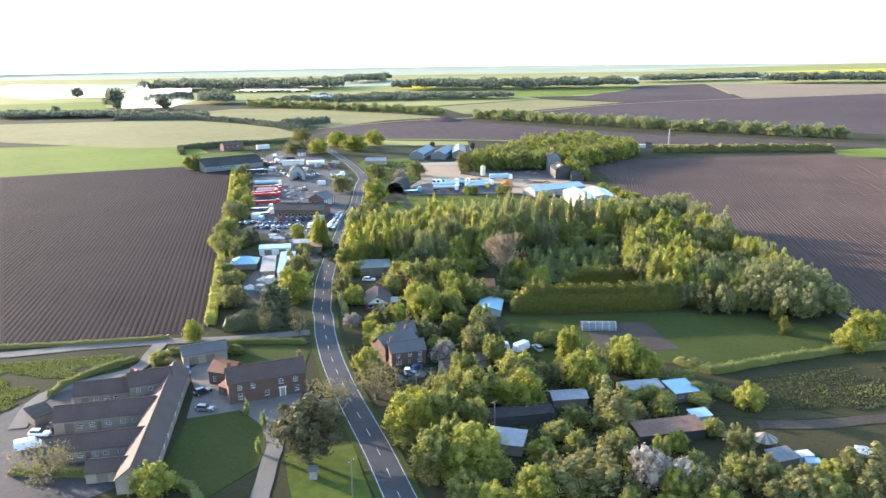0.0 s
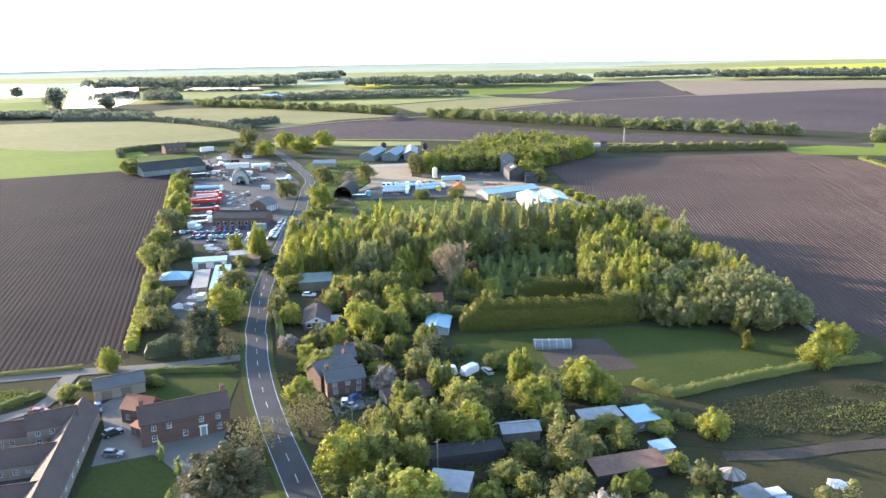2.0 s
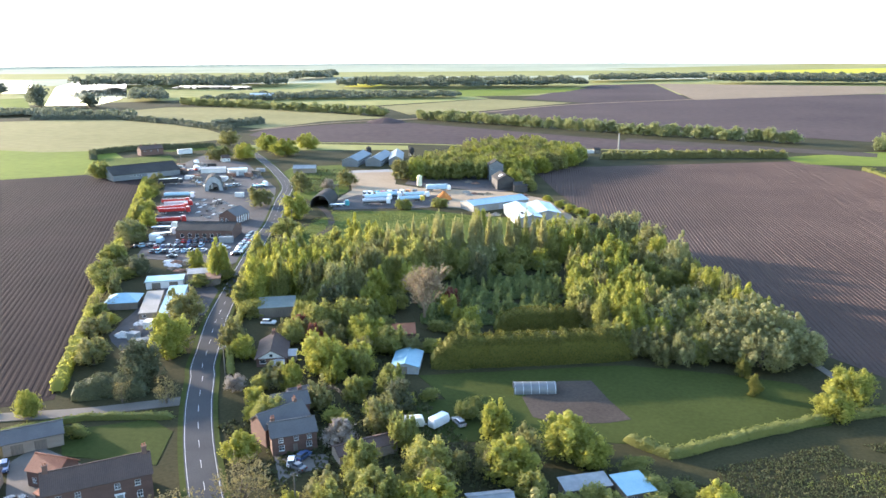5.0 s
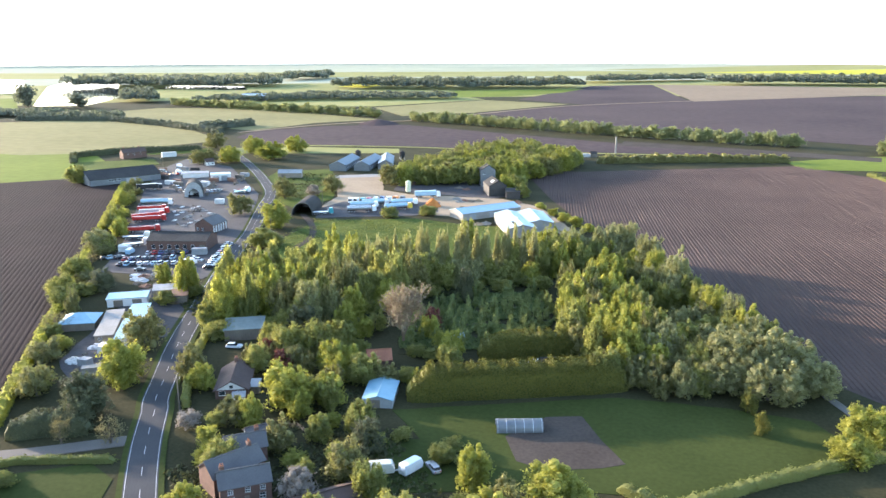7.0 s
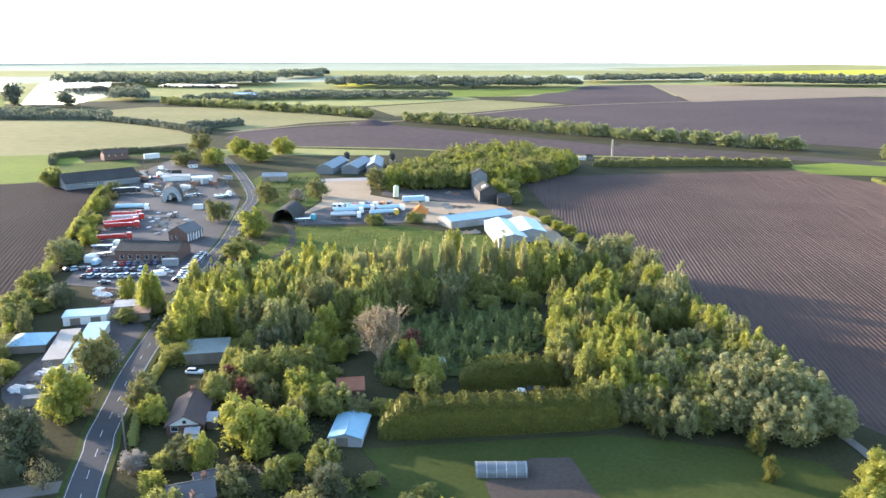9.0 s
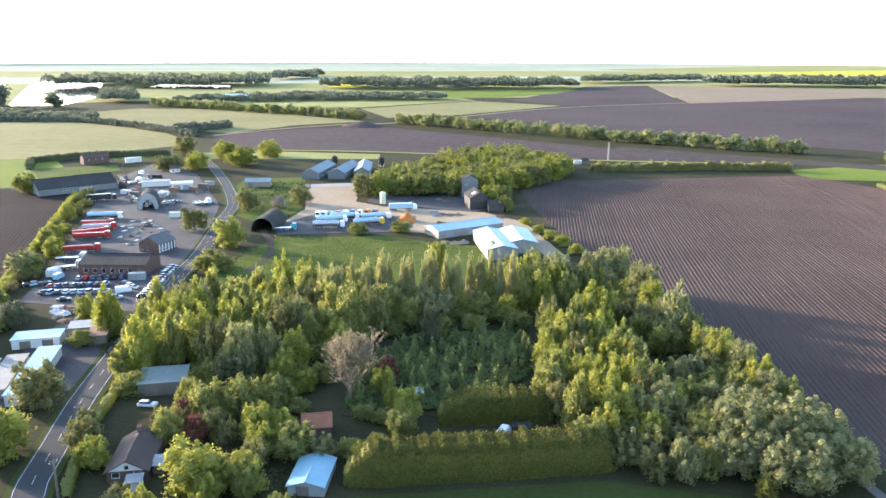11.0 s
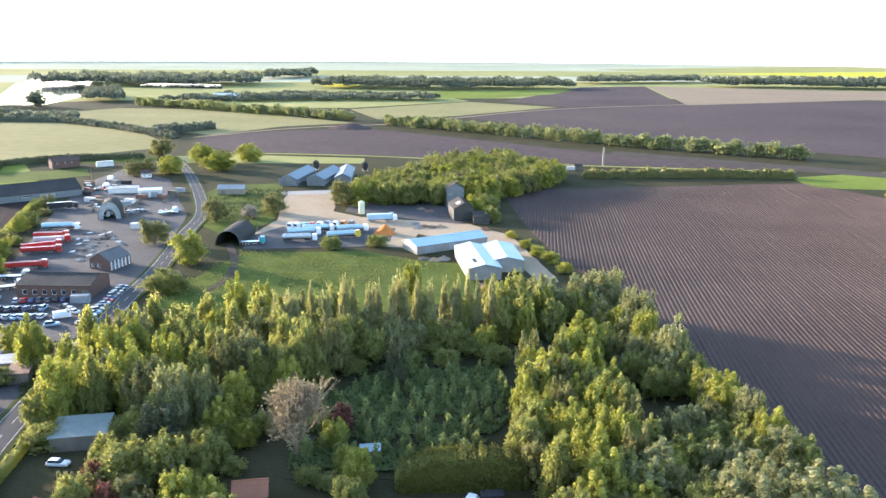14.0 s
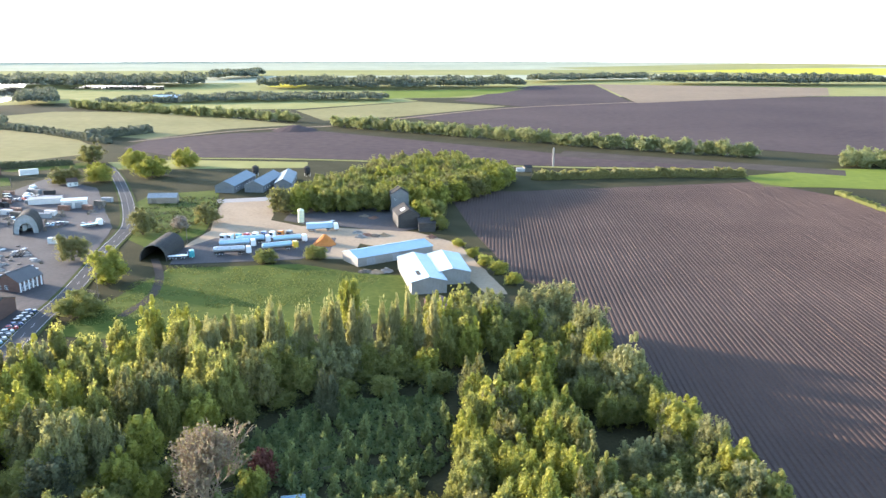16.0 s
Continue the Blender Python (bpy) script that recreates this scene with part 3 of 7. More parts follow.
VARIANTS = {"sapling": 3, "far": 4, "poplar": 3, "bare": 1, "copper": 1, "blossom": 2, "cone": 1, "conifer": 2, "pine": 1, "thin": 2, "willow": 2}


def clear_of_road(x, y, gap):
    """The place moved off the road where it stands closer to its middle than gap."""
    px, py = min(fine_road, key=lambda p: (p[0] - x) ** 2 + (p[1] - y) ** 2)
    d = math.hypot(x - px, y - py)
    if d >= gap or d < 0.01:
        return x, y
    return px + (x - px) * gap / d, py + (y - py) * gap / d


def plant(kind, x, y, h, rad, group=""):
    """One tree of the given height and crown radius."""
    x, y = clear_of_road(x, y, 4.2 + (0.25 if kind == "thin" else 0.75) * rad)
    v = int(rng.integers(VARIANTS.get(kind, 4)))
    s = Vector((rad / REF_R, rad / REF_R * rng.uniform(0.9, 1.1), h / REF_H))
    m0 = Matrix.Translation((x, y, 0)) @ Matrix.Rotation(rng.uniform(0, 6.28), 4, "Z") @ Matrix.Rotation(radians(rng.uniform(-2.5, 2.5)), 4, "X")
    name = "bush" if "bush" in kind else "sapling" if kind == "sapling" else "tree"
    if (kind, v) not in TEMPLATES:
        seed = 31 * v + sum(map(ord, kind))
        root = thing(name, LABELS[kind], name, m0 @ Matrix.Diagonal((*s, 1)), group)
        if kind == "bare":
            twigs, buds = bare_tree_data(seed)
            part("trunk", twigs, M["bark_pale"], root), part("crown", buds, None, root)
        else:
            me, cs, rs = crown_data(kind, seed)
            if name != "bush":
                part("trunk", trunk_data(kind, seed, cs, rs), M[TREE[kind][7]], root)
            part("crown", me, None, root)
        TEMPLATES[(kind, v)] = root, s.copy(), group
        return root
    root, s0, g0 = TEMPLATES[(kind, v)]
    ob = copy_thing(root, m0 @ Matrix.Diagonal((s.x / s0.x, s.y / s0.y, s.z / s0.z, 1)))
    ob["group"] = group if group else ob.get("group", "")
    return ob


def grove(name, label, category, rows, share=1.0):
    """Many crowns far off, joined into one mesh. rows: kind, x, y, height, radius."""
    r = np.random.default_rng(len(rows))
    vs, fs, k, mats = [], [], 0, []
    mis = []
    for kind, x, y, h, rad in rows:
        v = int(r.integers(3))
        if (kind, v, share) not in CACHE:
            me, _, _ = crown_data(kind, 400 + 17 * v + len(kind), share)
            co = np.array([q.co[:] for q in me.vertices])
            CACHE[(kind, v, share)] = co, [tuple(p.vertices) for p in me.polygons]
        co, faces = CACHE[(kind, v, share)]
        w = r.uniform(0, 6.28)
        c, s = math.cos(w) * rad / REF_R, math.sin(w) * rad / REF_R
        vs.append(np.column_stack([x + co[:, 0] * c - co[:, 1] * s, y + co[:, 0] * s + co[:, 1] * c, co[:, 2] * h / REF_H]))
        mat_name = TREE[kind][5]
        if mat_name not in mats:
            mats.append(mat_name)
        fs += [tuple(k + i for i in f) for f in faces]
        mis += [mats.index(mat_name)] * len(faces)
        k += len(co)
    me = bpy.data.meshes.new(name)
    me.from_pydata(np.concatenate(vs).tolist(), [], fs)
    for q in mats:
        me.materials.append(M[q])
    me.polygons.foreach_set("material_index", mis)
    return tagged(part(name, me, None), label, category, kind="stuff")


def inside(poly, x, y):
    hit = False
    for (x0, y0), (x1, y1) in zip(poly, poly[1:] + poly[:1]):
        if (y0 > y) != (y1 > y) and x < (x1 - x0) * (y - y0) / (y1 - y0) + x0:
            hit = not hit
    return hit


def scatter(poly, gap, seed, tries=6000):
    """Points in a polygon, at least gap apart."""
    r, pts = np.random.default_rng(seed), []
    lo, hi = np.min(poly, 0), np.max(poly, 0)
    for _ in range(tries):
        x, y = r.uniform(lo, hi)
        if inside(poly, x, y) and all((x - a) ** 2 + (y - b) ** 2 > gap * gap for a, b in pts):
            pts.append((float(x), float(y)))
    return pts


def along(line, step):
    """Points every step metres along a polyline, with the direction there."""
    left = 0.0
    for (x0, y0), (x1, y1) in zip(line, line[1:]):
        d = math.hypot(x1 - x0, y1 - y0)
        s = left
        while s < d:
            yield x0 + (x1 - x0) * s / d, y0 + (y1 - y0) * s / d, (x1 - x0) / d, (y1 - y0) / d
            s += step
        left = s - d


def hedge(label, line, width, height, leaf_mat, leaf=0.28, density=9.0, rough=0.12, seed=1, name="hedge"):
    """A dense hedge along a line: leafy clumps over a woody inner mass."""
    r = np.random.default_rng(seed)
    inner, pts, nrms = Mesh(), [], []
    steps = list(along(line, 1.0))
    for i_step, (x, y, dx, dy) in enumerate(steps):
        end = min(i_step, len(steps) - 1 - i_step)
        shape = min(1.0, 0.30 + 0.70 * math.sqrt(max(0.0, end / max(1.0, height * 0.7))))
        hh, ww = shape * height * (1 + 0.5 * rough * noise.noise((x * 0.3, y * 0.3, seed)) + r.normal(0, rough * 0.25)), (0.5 + 0.5 * shape) * width * (1 + rough * noise.noise((x * 0.2, y * 0.2, seed + 5)))
        n = max(3, int(density * (2 * hh + ww) / 3))
        side = Vector((-dy, dx, 0))
        k = len(inner.v)
        prof = [(-0.42, 0), (-0.42, 0.80), (-0.25, 0.92), (0.25, 0.92), (0.42, 0.80), (0.42, 0)]
        inner.v += [(x + side.x * a * ww, y + side.y * a * ww, b * hh) for a, b in prof]
        if k and r.random() < 2:
            for i in range(5):
                inner.f.append((k - 6 + i, k - 5 + i, k + 1 + i, k + i))
                inner.mi.append(0)
        for _ in range(n):
            w = r.uniform(-0.15, math.pi + 0.15)
            a, b = math.cos(w), max(0.0, math.sin(w))
            if abs(a) > 0.75:
                b *= r.uniform(0, 1.6)
            px = 0.5 * ww * np.sign(a) * min(1, abs(a) * 1.35) * r.uniform(0.88, 1.08)
            pz = hh * min(1.0, b * 1.25) * r.uniform(0.9, 1.05)
            o = r.uniform(0, 1)
            pts.append((x + dx * o + side.x * px, y + dy * o + side.y * px, max(0.1, pz)))
            nrms.append((side.x * a, side.y * a, b + 0.2))
    root = thing(name, label, "hedge")
    verts = leaf_cards(np.array(pts), np.array(nrms), leaf * r.uniform(0.6, 1.4, len(pts)), r)
    me = bpy.data.meshes.new("foliage")
    me.from_pydata(verts.tolist(), [], np.arange(len(verts)).reshape(-1, 4).tolist())
    me.materials.append(M[leaf_mat])
    part("foliage", me, None, root)
    part("inner_mass", inner, M[leaf_mat], root)
    return root


def ground_patch(name, pts, material, z, label, category, edge=0.0, seed=3):
    """A sheet of ground cover with a slightly uneven edge, a few centimetres thick."""
    mesh, ring = Mesh(), []
    for (x0, y0), (x1, y1) in zip(pts, pts[1:] + pts[:1]):
        d = math.hypot(x1 - x0, y1 - y0)
        n = max(1, int(d / 6)) if edge else 1
        for i in range(n):
            x, y = x0 + (x1 - x0) * i / n, y0 + (y1 - y0) * i / n
            ring.append((x + edge * noise.noise((x * 0.15, y * 0.15, seed)), y + edge * noise.noise((x * 0.15, y * 0.15, seed + 9))))
    area = sum(a[0] * b[1] - b[0] * a[1] for a, b in zip(ring, ring[1:] + ring[:1]))
    if area < 0:
        ring.reverse()
    mesh.face([(x, y, z) for x, y in ring])
    for a, b in zip(ring, ring[1:] + ring[:1]):
        mesh.face(((a[0], a[1], z), (a[0], a[1], z - 0.15), (b[0], b[1], z - 0.15), (b[0], b[1], z)))
    return tagged(part(name, mesh, M[material]), label, category, kind="structure")


def ribbon(name, line, width, material, z, label, category):
    """A road or path of constant width along a smoothed line."""
    mesh = Mesh()
    pts = smooth(line)
    rows = []
    for i, p in enumerate(pts):
        a, b = pts[max(0, i - 1)], pts[min(len(pts) - 1, i + 1)]
        d = Vector((b[0] - a[0], b[1] - a[1], 0)).normalized()
        s = Vector((-d.y, d.x, 0)) * width / 2
        rows.append(((p[0] + s.x, p[1] + s.y), (p[0] - s.x, p[1] - s.y)))
    for (l0, r0), (l1, r1) in zip(rows, rows[1:]):
        mesh.face(((*r0, z), (*r1, z), (*l1, z), (*l0, z)))
        mesh.face(((*l0, z), (*l1, z), (*l1, z - 0.2), (*l0, z - 0.2))), mesh.face(((*r1, z), (*r0, z), (*r0, z - 0.2), (*r1, z - 0.2)))
    return tagged(part(name, mesh, M[material]), label, category, kind="structure")


def smooth(line, step=4.0):
    """A Catmull-Rom curve through the points."""
    p = [Vector((*q, 0)) for q in line]
    p = [p[0] * 2 - p[1]] + p + [p[-1] * 2 - p[-2]]
    out = []
    for i in range(1, len(p) - 2):
        n = max(2, int((p[i + 1] - p[i]).length / step))
        for k in range(n):
            t = k / n
            q = 0.5 * ((2 * p[i]) + (p[i + 1] - p[i - 1]) * t + (2 * p[i - 1] - 5 * p[i] + 4 * p[i + 1] - p[i + 2]) * t * t + (3 * p[i] - p[i - 1] - 3 * p[i + 1] + p[i + 2]) * t ** 3)
            out.append((q.x, q.y))
    out.append((p[-2].x, p[-2].y))
    return out

# ---------------------------------------------------------------- ground and fields
EDGE = 4700.0
g = Mesh()
ringpts = [(0.0, 300.0)]
for i in range(48):
    w = 2 * math.pi * i / 48
    ringpts.append((EDGE * math.cos(w), EDGE * math.sin(w)))
for i in range(48):
    a, b = ringpts[1 + i], ringpts[1 + (i + 1) % 48]
    g.face(((*ringpts[0], 0), (*a, 0), (*b, 0)))
tagged(part("ground", g, M["grass"]), "flat rough green grassland reaching the horizon", "ground", kind="structure")

# glowing wall standing in for far haze above the horizon line, warmer sunward
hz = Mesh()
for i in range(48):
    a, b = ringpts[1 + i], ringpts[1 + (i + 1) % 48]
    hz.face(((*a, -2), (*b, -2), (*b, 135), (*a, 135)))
hm, hn, hl, hp = shader("emissive_horizon_haze")
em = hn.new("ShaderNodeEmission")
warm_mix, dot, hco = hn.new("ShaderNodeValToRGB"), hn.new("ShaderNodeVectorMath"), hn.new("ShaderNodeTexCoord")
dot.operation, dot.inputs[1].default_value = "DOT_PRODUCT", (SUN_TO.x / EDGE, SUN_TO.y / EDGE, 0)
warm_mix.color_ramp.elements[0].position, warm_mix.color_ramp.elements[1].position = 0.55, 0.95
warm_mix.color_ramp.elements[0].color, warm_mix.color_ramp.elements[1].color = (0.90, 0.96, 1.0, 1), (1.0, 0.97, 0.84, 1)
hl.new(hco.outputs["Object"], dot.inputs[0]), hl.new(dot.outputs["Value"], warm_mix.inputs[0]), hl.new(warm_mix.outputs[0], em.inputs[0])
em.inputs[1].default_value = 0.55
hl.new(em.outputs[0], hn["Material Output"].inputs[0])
tagged(part("backdrop", hz, hm), "glowing wall in place of evening haze along the horizon", "haze", kind="structure")

FIELD_WEST = [(-138.9, 192.6), (-326.7, 495.0), (-372.0, 499.5), (-469.5, 419.4), (-191.0, 163.8), (-163.5, 174.4)]
FIELD_EAST = [(24.3, 298.6), (20.1, 338.2), (-1.4, 407.7), (-26.7, 439.1), (-52.8, 505.9), (-86.9, 612.6), (-44.4, 614.9), (104.9, 680.0), (150, 630), (280, 470), (230, 250), (70, 250)]
west_field = ground_patch("field_west", FIELD_WEST, "soil_west", 0.05, "dark ploughed field with straight ridges", "field")
east_field = ground_patch("field_east", FIELD_EAST, "soil", 0.05, "dark brown ploughed field with straight ridges", "field")


def ridges(field, poly, way, gap, height, seed):
    """Rounded plough ridges across a field, clipped to its outline."""
    d = Vector((*way, 0)).normalized()
    s = Vector((-d.y, d.x, 0))
    cross = [s.dot(Vector((*p, 0))) for p in poly]
    c = min(cross) + gap
    while c < max(cross) - gap:
        ts = []
        for p, q in zip(poly, poly[1:] + poly[:1]):
            a, b = s.dot(Vector((*p, 0))) - c, s.dot(Vector((*q, 0))) - c
            if a * b < 0:
                f = a / (a - b)
                ts.append(d.dot(Vector((p[0] + (q[0] - p[0]) * f, p[1] + (q[1] - p[1]) * f, 0))))
        ts.sort()
        for t0, t1 in zip(ts[::2], ts[1::2]):
            t0, t1 = t0 + 2.5, t1 - 2.5
            if t1 - t0 < 3:
                continue
            n = max(2, int((t1 - t0) / 14))
            mesh, k = Mesh(), 0
            for i in range(n + 1):
                p = d * (t0 + (t1 - t0) * i / n) + s * (c + 0.10 * noise.noise((c * 3, i * 0.7, seed)))
                hh = height * (0.85 + 0.4 * noise.noise((c, i * 0.5, seed + 4)))
                for a, z in ((-0.38, 0.03), (-0.2, 0.9), (0.2, 1.0), (0.38, 0.03)):
                    q = p + s * a * gap
                    mesh.v.append((q.x, q.y, 0.04 + hh * z))
            for i in range(n):
                for j in range(3):
                    mesh.f.append((k + i * 4 + j + 1, k + i * 4 + j, k + i * 4 + 4 + j, k + i * 4 + 5 + j))
                    mesh.mi.append(0)
            part("ridge", mesh, field.data.materials[0], field)
        c += gap


ridges(west_field, FIELD_WEST, (-0.525, 0.851), 1.75, 0.10, 1)
ridges(east_field, FIELD_EAST, (-0.126, 0.992), 1.55, 0.27, 2)

# the palest far sheets hold the distance haze in their colour
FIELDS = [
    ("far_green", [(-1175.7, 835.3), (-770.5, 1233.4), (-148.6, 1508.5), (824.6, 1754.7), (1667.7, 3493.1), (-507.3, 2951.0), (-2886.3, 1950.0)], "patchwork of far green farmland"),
    ("far_pale", [(-1800.7, 1469.3), (-1121.0, 1761.0), (-135.9, 2228.8), (1146.4, 2694.5), (1341.0, 3143.0), (-425.8, 2492.3), (-2227.3, 1800.8)], "far cropland with haze painted into its colour"),
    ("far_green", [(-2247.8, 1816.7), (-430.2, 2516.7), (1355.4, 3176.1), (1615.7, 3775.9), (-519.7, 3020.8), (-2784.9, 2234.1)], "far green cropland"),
    ("far_pale", [(-3000.7, 2201.0), (-526.2, 3057.0), (1636.7, 3824.2), (2521.3, 5862.5), (-687.4, 3964.1), (-3501.4, 2790.9)], "far plain paled by haze in its colour"),

    ("crop", [(-372, 501), (-326, 502), (-478.5, 645.0), (-513.9, 622.9), (-628.8, 565.8), (-700, 430), (-480, 416)], "bright green young crop field"),
    ("stubble", [(-392.0, 726.2), (-447.2, 614.4), (-496.1, 590.6), (-1100, 640), (-730.6, 836.0), (-650.7, 921.2), (-503.1, 831.0)], "olive pasture in evening light"),
    ("stubble", [(-514.1, 847.5), (-666.9, 942.3), (-734.8, 932.1), (-700.2, 1072.1), (-554.8, 1102.1), (-320.6, 973.4), (-380.7, 912.1), (-406.3, 815.3)], "olive pasture behind a hedge"),
    ("soil_far", [(-391.3, 750.2), (-403.5, 810.3), (-352.3, 879.4), (-272.8, 914.7), (-27.2, 791.5), (170.8, 731.6), (169.3, 713.5), (108.5, 736.4), (-42.0, 722.1), (-210.5, 724.6), (-321.1, 710.6)], "long dark ploughed field"),
    ("far_green", [(-354.6, 673.1), (-313.8, 696.1), (-209.2, 705.4), (-200.3, 678.7), (-327.2, 643.8)], "strip of bright grass"),
    ("meadow", [(-424.3, 562.9), (-377.1, 597.1), (-355.1, 573.1), (-388.1, 531.7)], "small green paddock"),
    ("meadow", [(-403.5, 622.9), (-370.5, 672.6), (-354.6, 646.9), (-392.8, 618.9)], "small bright paddock"),
    ("crop", [(100.0, 701.5), (170.9, 748.9), (240, 760), (330, 660), (149.7, 667.2), (107.1, 662.7)], "bright grass strip beside the ploughland"),
    ("dirt", [(-26.5, 775.2), (170.0, 716.6), (176.6, 742.4), (-23.0, 810.0)], "bare brown headland of the field"),
    ("soil_far", [(-229.7, 1092.5), (-123.2, 1270.7), (70.7, 1444.9), (401.8, 1633.1), (743.2, 1765.5), (344.2, 846.1), (197.4, 824.9), (140.2, 850.6), (-27.7, 932.3)], "wide dark ploughed field"),
    ("stubble", [(-309.1, 1025.5), (-395.6, 1158.4), (-272.1, 1361.4), (-125.7, 1294.6), (-231.7, 1101.3)], "pale tan far pasture"),
    ("soil_far", [(-220.6, 1391.0), (-139.9, 1903.9), (-4.0, 2001.0), (59.4, 1386.0), (-99.7, 1289.6)], "reddish ploughed field far off"),
    ("soil_pale", [(2.4, 2002.9), (484.0, 1957.9), (411.1, 1669.8), (64.3, 1400.9)], "pale dry tilled field"),
    ("far_green", [(-570.8, 1131.8), (-698.3, 1170.0), (-805.3, 1285.8), (-467.6, 1382.9), (-351.4, 1485.2), (-275.1, 1375.4), (-403.3, 1179.3)], "far green pasture"),
    ("crop", [(-450.4, 1456.6), (-388.7, 1633.7), (-141.4, 1774.8), (-170.6, 1613.4), (-246.0, 1480.4), (-335.2, 1421.0)], "far bright green field"),
    ("rape", [(-690.3, 1741.5), (-764.1, 2117.9), (-716.1, 2216.0), (-634.1, 1971.8), (-611.7, 1711.5)], "yellow oilseed field"),
    ("rape", [(145.1, 3017.4), (908.0, 3634.7), (1173.4, 3635.5), (899.6, 2798.5), (517.5, 2946.3)], "yellow oilseed field on the skyline"),
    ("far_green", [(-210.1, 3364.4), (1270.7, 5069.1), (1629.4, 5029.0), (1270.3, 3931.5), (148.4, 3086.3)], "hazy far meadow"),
    ("crop", [(-1254.7, 1068.4), (-1086.3, 1215.5), (-878.2, 999.1), (-1005.8, 912.0), (-1063.0, 903.2)], "sunlit yellow-green field far off"),
    ("water", [(-906.4, 1057.5), (-1341.0, 1583.2), (-1585.2, 1970.9), (-1439.4, 1970.7), (-915.6, 1267.9), (-839.5, 1092.9)], "bright still reservoir"),
    ("water", [(-1042.7, 1573.2), (-1090.5, 1707.1), (-913.7, 1713.6), (-822.9, 1561.3)], "long still reservoir"),
    ("water", [(-1618.7, 1411.8), (-2112.6, 1971.4), (-1686.8, 1893.0), (-1195.9, 1355.7), (-1301.7, 1266.1)], "bright flooded field"),
]
for i, (mat_name, pts, label) in enumerate(FIELDS):
    ground_patch("water" if mat_name == "water" else "field", pts, mat_name, 0.03 + 0.012 * i, label, "reservoir" if mat_name == "water" else "field", seed=i)

# outermost ground ring, paled in its colour in place of haze
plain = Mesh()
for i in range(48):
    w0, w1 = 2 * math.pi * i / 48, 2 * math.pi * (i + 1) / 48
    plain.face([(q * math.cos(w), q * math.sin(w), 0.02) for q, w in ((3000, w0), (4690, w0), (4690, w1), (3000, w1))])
tagged(part("far_plain", plain, M["far_pale"]), "farmland below the horizon, haze put into its colour", "farmland", kind="structure")
ribbon("stone_track", [(-411.9, 791.2), (-366.9, 881.9), (-320.9, 936.0), (-277.0, 970.3), (-224.8, 1071.1), (-121.3, 1253.5), (69.7, 1423.2), (420.8, 1708.3)], 7.0, "soil_pale", 0.42, "pale stone farm track between fields", "track")
ribbon("field_margin", [(-317.4, 703.3), (-208.1, 717.3), (-41.5, 715.3), (107.4, 729.7)], 5.0, "far_green", 0.40, "grassy margin of the ploughed field", "margin")

# ---------------------------------------------------------------- roads and yards
ROAD = [(-31.4, 100.9), (-41.1, 113.2), (-51.3, 127.2), (-59.6, 138.6), (-68.4, 150.0), (-78.5, 163.1), (-91.2, 181.0), (-102.1, 198.3), (-111.0, 214.5), (-114.0, 219.1), (-120.6, 233.1), (-129.9, 252.7), (-140.5, 279.3), (-154.2, 316.1), (-169.3, 356.9), (-179.7, 388.5), (-202.5, 444.3), (-219.0, 485.5), (-252.3, 537.3), (-285.7, 583.6), (-309.9, 615.5), (-339.1, 651.2)]
ribbon("road", ROAD, 6.6, "asphalt", 0.30, "grey two-lane asphalt road with painted lines", "road")
ribbon("verge", ROAD, 9.0, "lawn", 0.27, "mown grass verges of the road", "verge")


def offset_line(pts, off):
    out = []
    for i, p in enumerate(pts):
        a, b = pts[max(0, i - 1)], pts[min(len(pts) - 1, i + 1)]
        d = Vector((b[0] - a[0], b[1] - a[1], 0)).normalized()
        out.append((p[0] - d.y * off, p[1] + d.x * off))
    return out


fine_road = smooth(ROAD, 1.0)
for off in (-2.95, 2.95):
    ribbon("edge_line", offset_line(fine_road, off)[::3], 0.11, "paint_white", 0.306, "solid white edge line", "road marking")
marks = thing("centre_line", "broken white centre line of the road", "road marking", kind="structure")
dash = None
for i, (x, y, dx, dy) in enumerate(along(fine_road, 9.0)):
    if dash is None:
        dm = Mesh()
        dm.box(0, -0.06, 0, 3.4, 0.06, 0.008)
        dash = dm.data("dash", M["paint_white"])
    part("dash", dash, None, marks, m=pose(x, y, 0.304, 0, 0, math.degrees(math.atan2(dy, dx))))

ribbon("lane", [(-260, 110), (-184.3, 157.6), (-165.6, 169.9), (-144.5, 180.9), (-126.4, 188.7), (-106.3, 200.6)], 4.5, "gravel", 0.20, "pale gravel farm lane", "lane")
ribbon("farm_track", [(-146.4, 179.4), (-142.8, 169.9), (-139.8, 160.3), (-149.7, 144.8), (-149.6, 135.6), (-142.6, 123.9)], 4.0, "gravel", 0.21, "pale gravel track to the farmyard", "track")
ground_patch("yard_farm", [(-125.8, 164.4), (-125.5, 172.4), (-111.0, 168.0), (-90.4, 162.5), (-86.1, 152.3), (-85.6, 142.0), (-87.0, 140.2), (-98.7, 147.1), (-108.5, 139.6), (-116.2, 153.7)], "gravel", 0.14, "pale gravel forecourt and curving drive", "drive", 0.4)
ribbon("drive", [(-88.8, 143.2), (-82.5, 135.6), (-79.8, 128.7), (-76.5, 121), (-73, 113), (-66, 104)], 3.6, "gravel", 0.17, "curving gravel drive", "drive")
ground_patch("lawn_farm", [(-108.1, 139.7), (-98.5, 146.8), (-87.7, 141.0), (-82.8, 133.3), (-80.8, 125.0), (-84, 112), (-98.5, 117)], "lawn", 0.12, "smooth mown green lawn", "lawn")
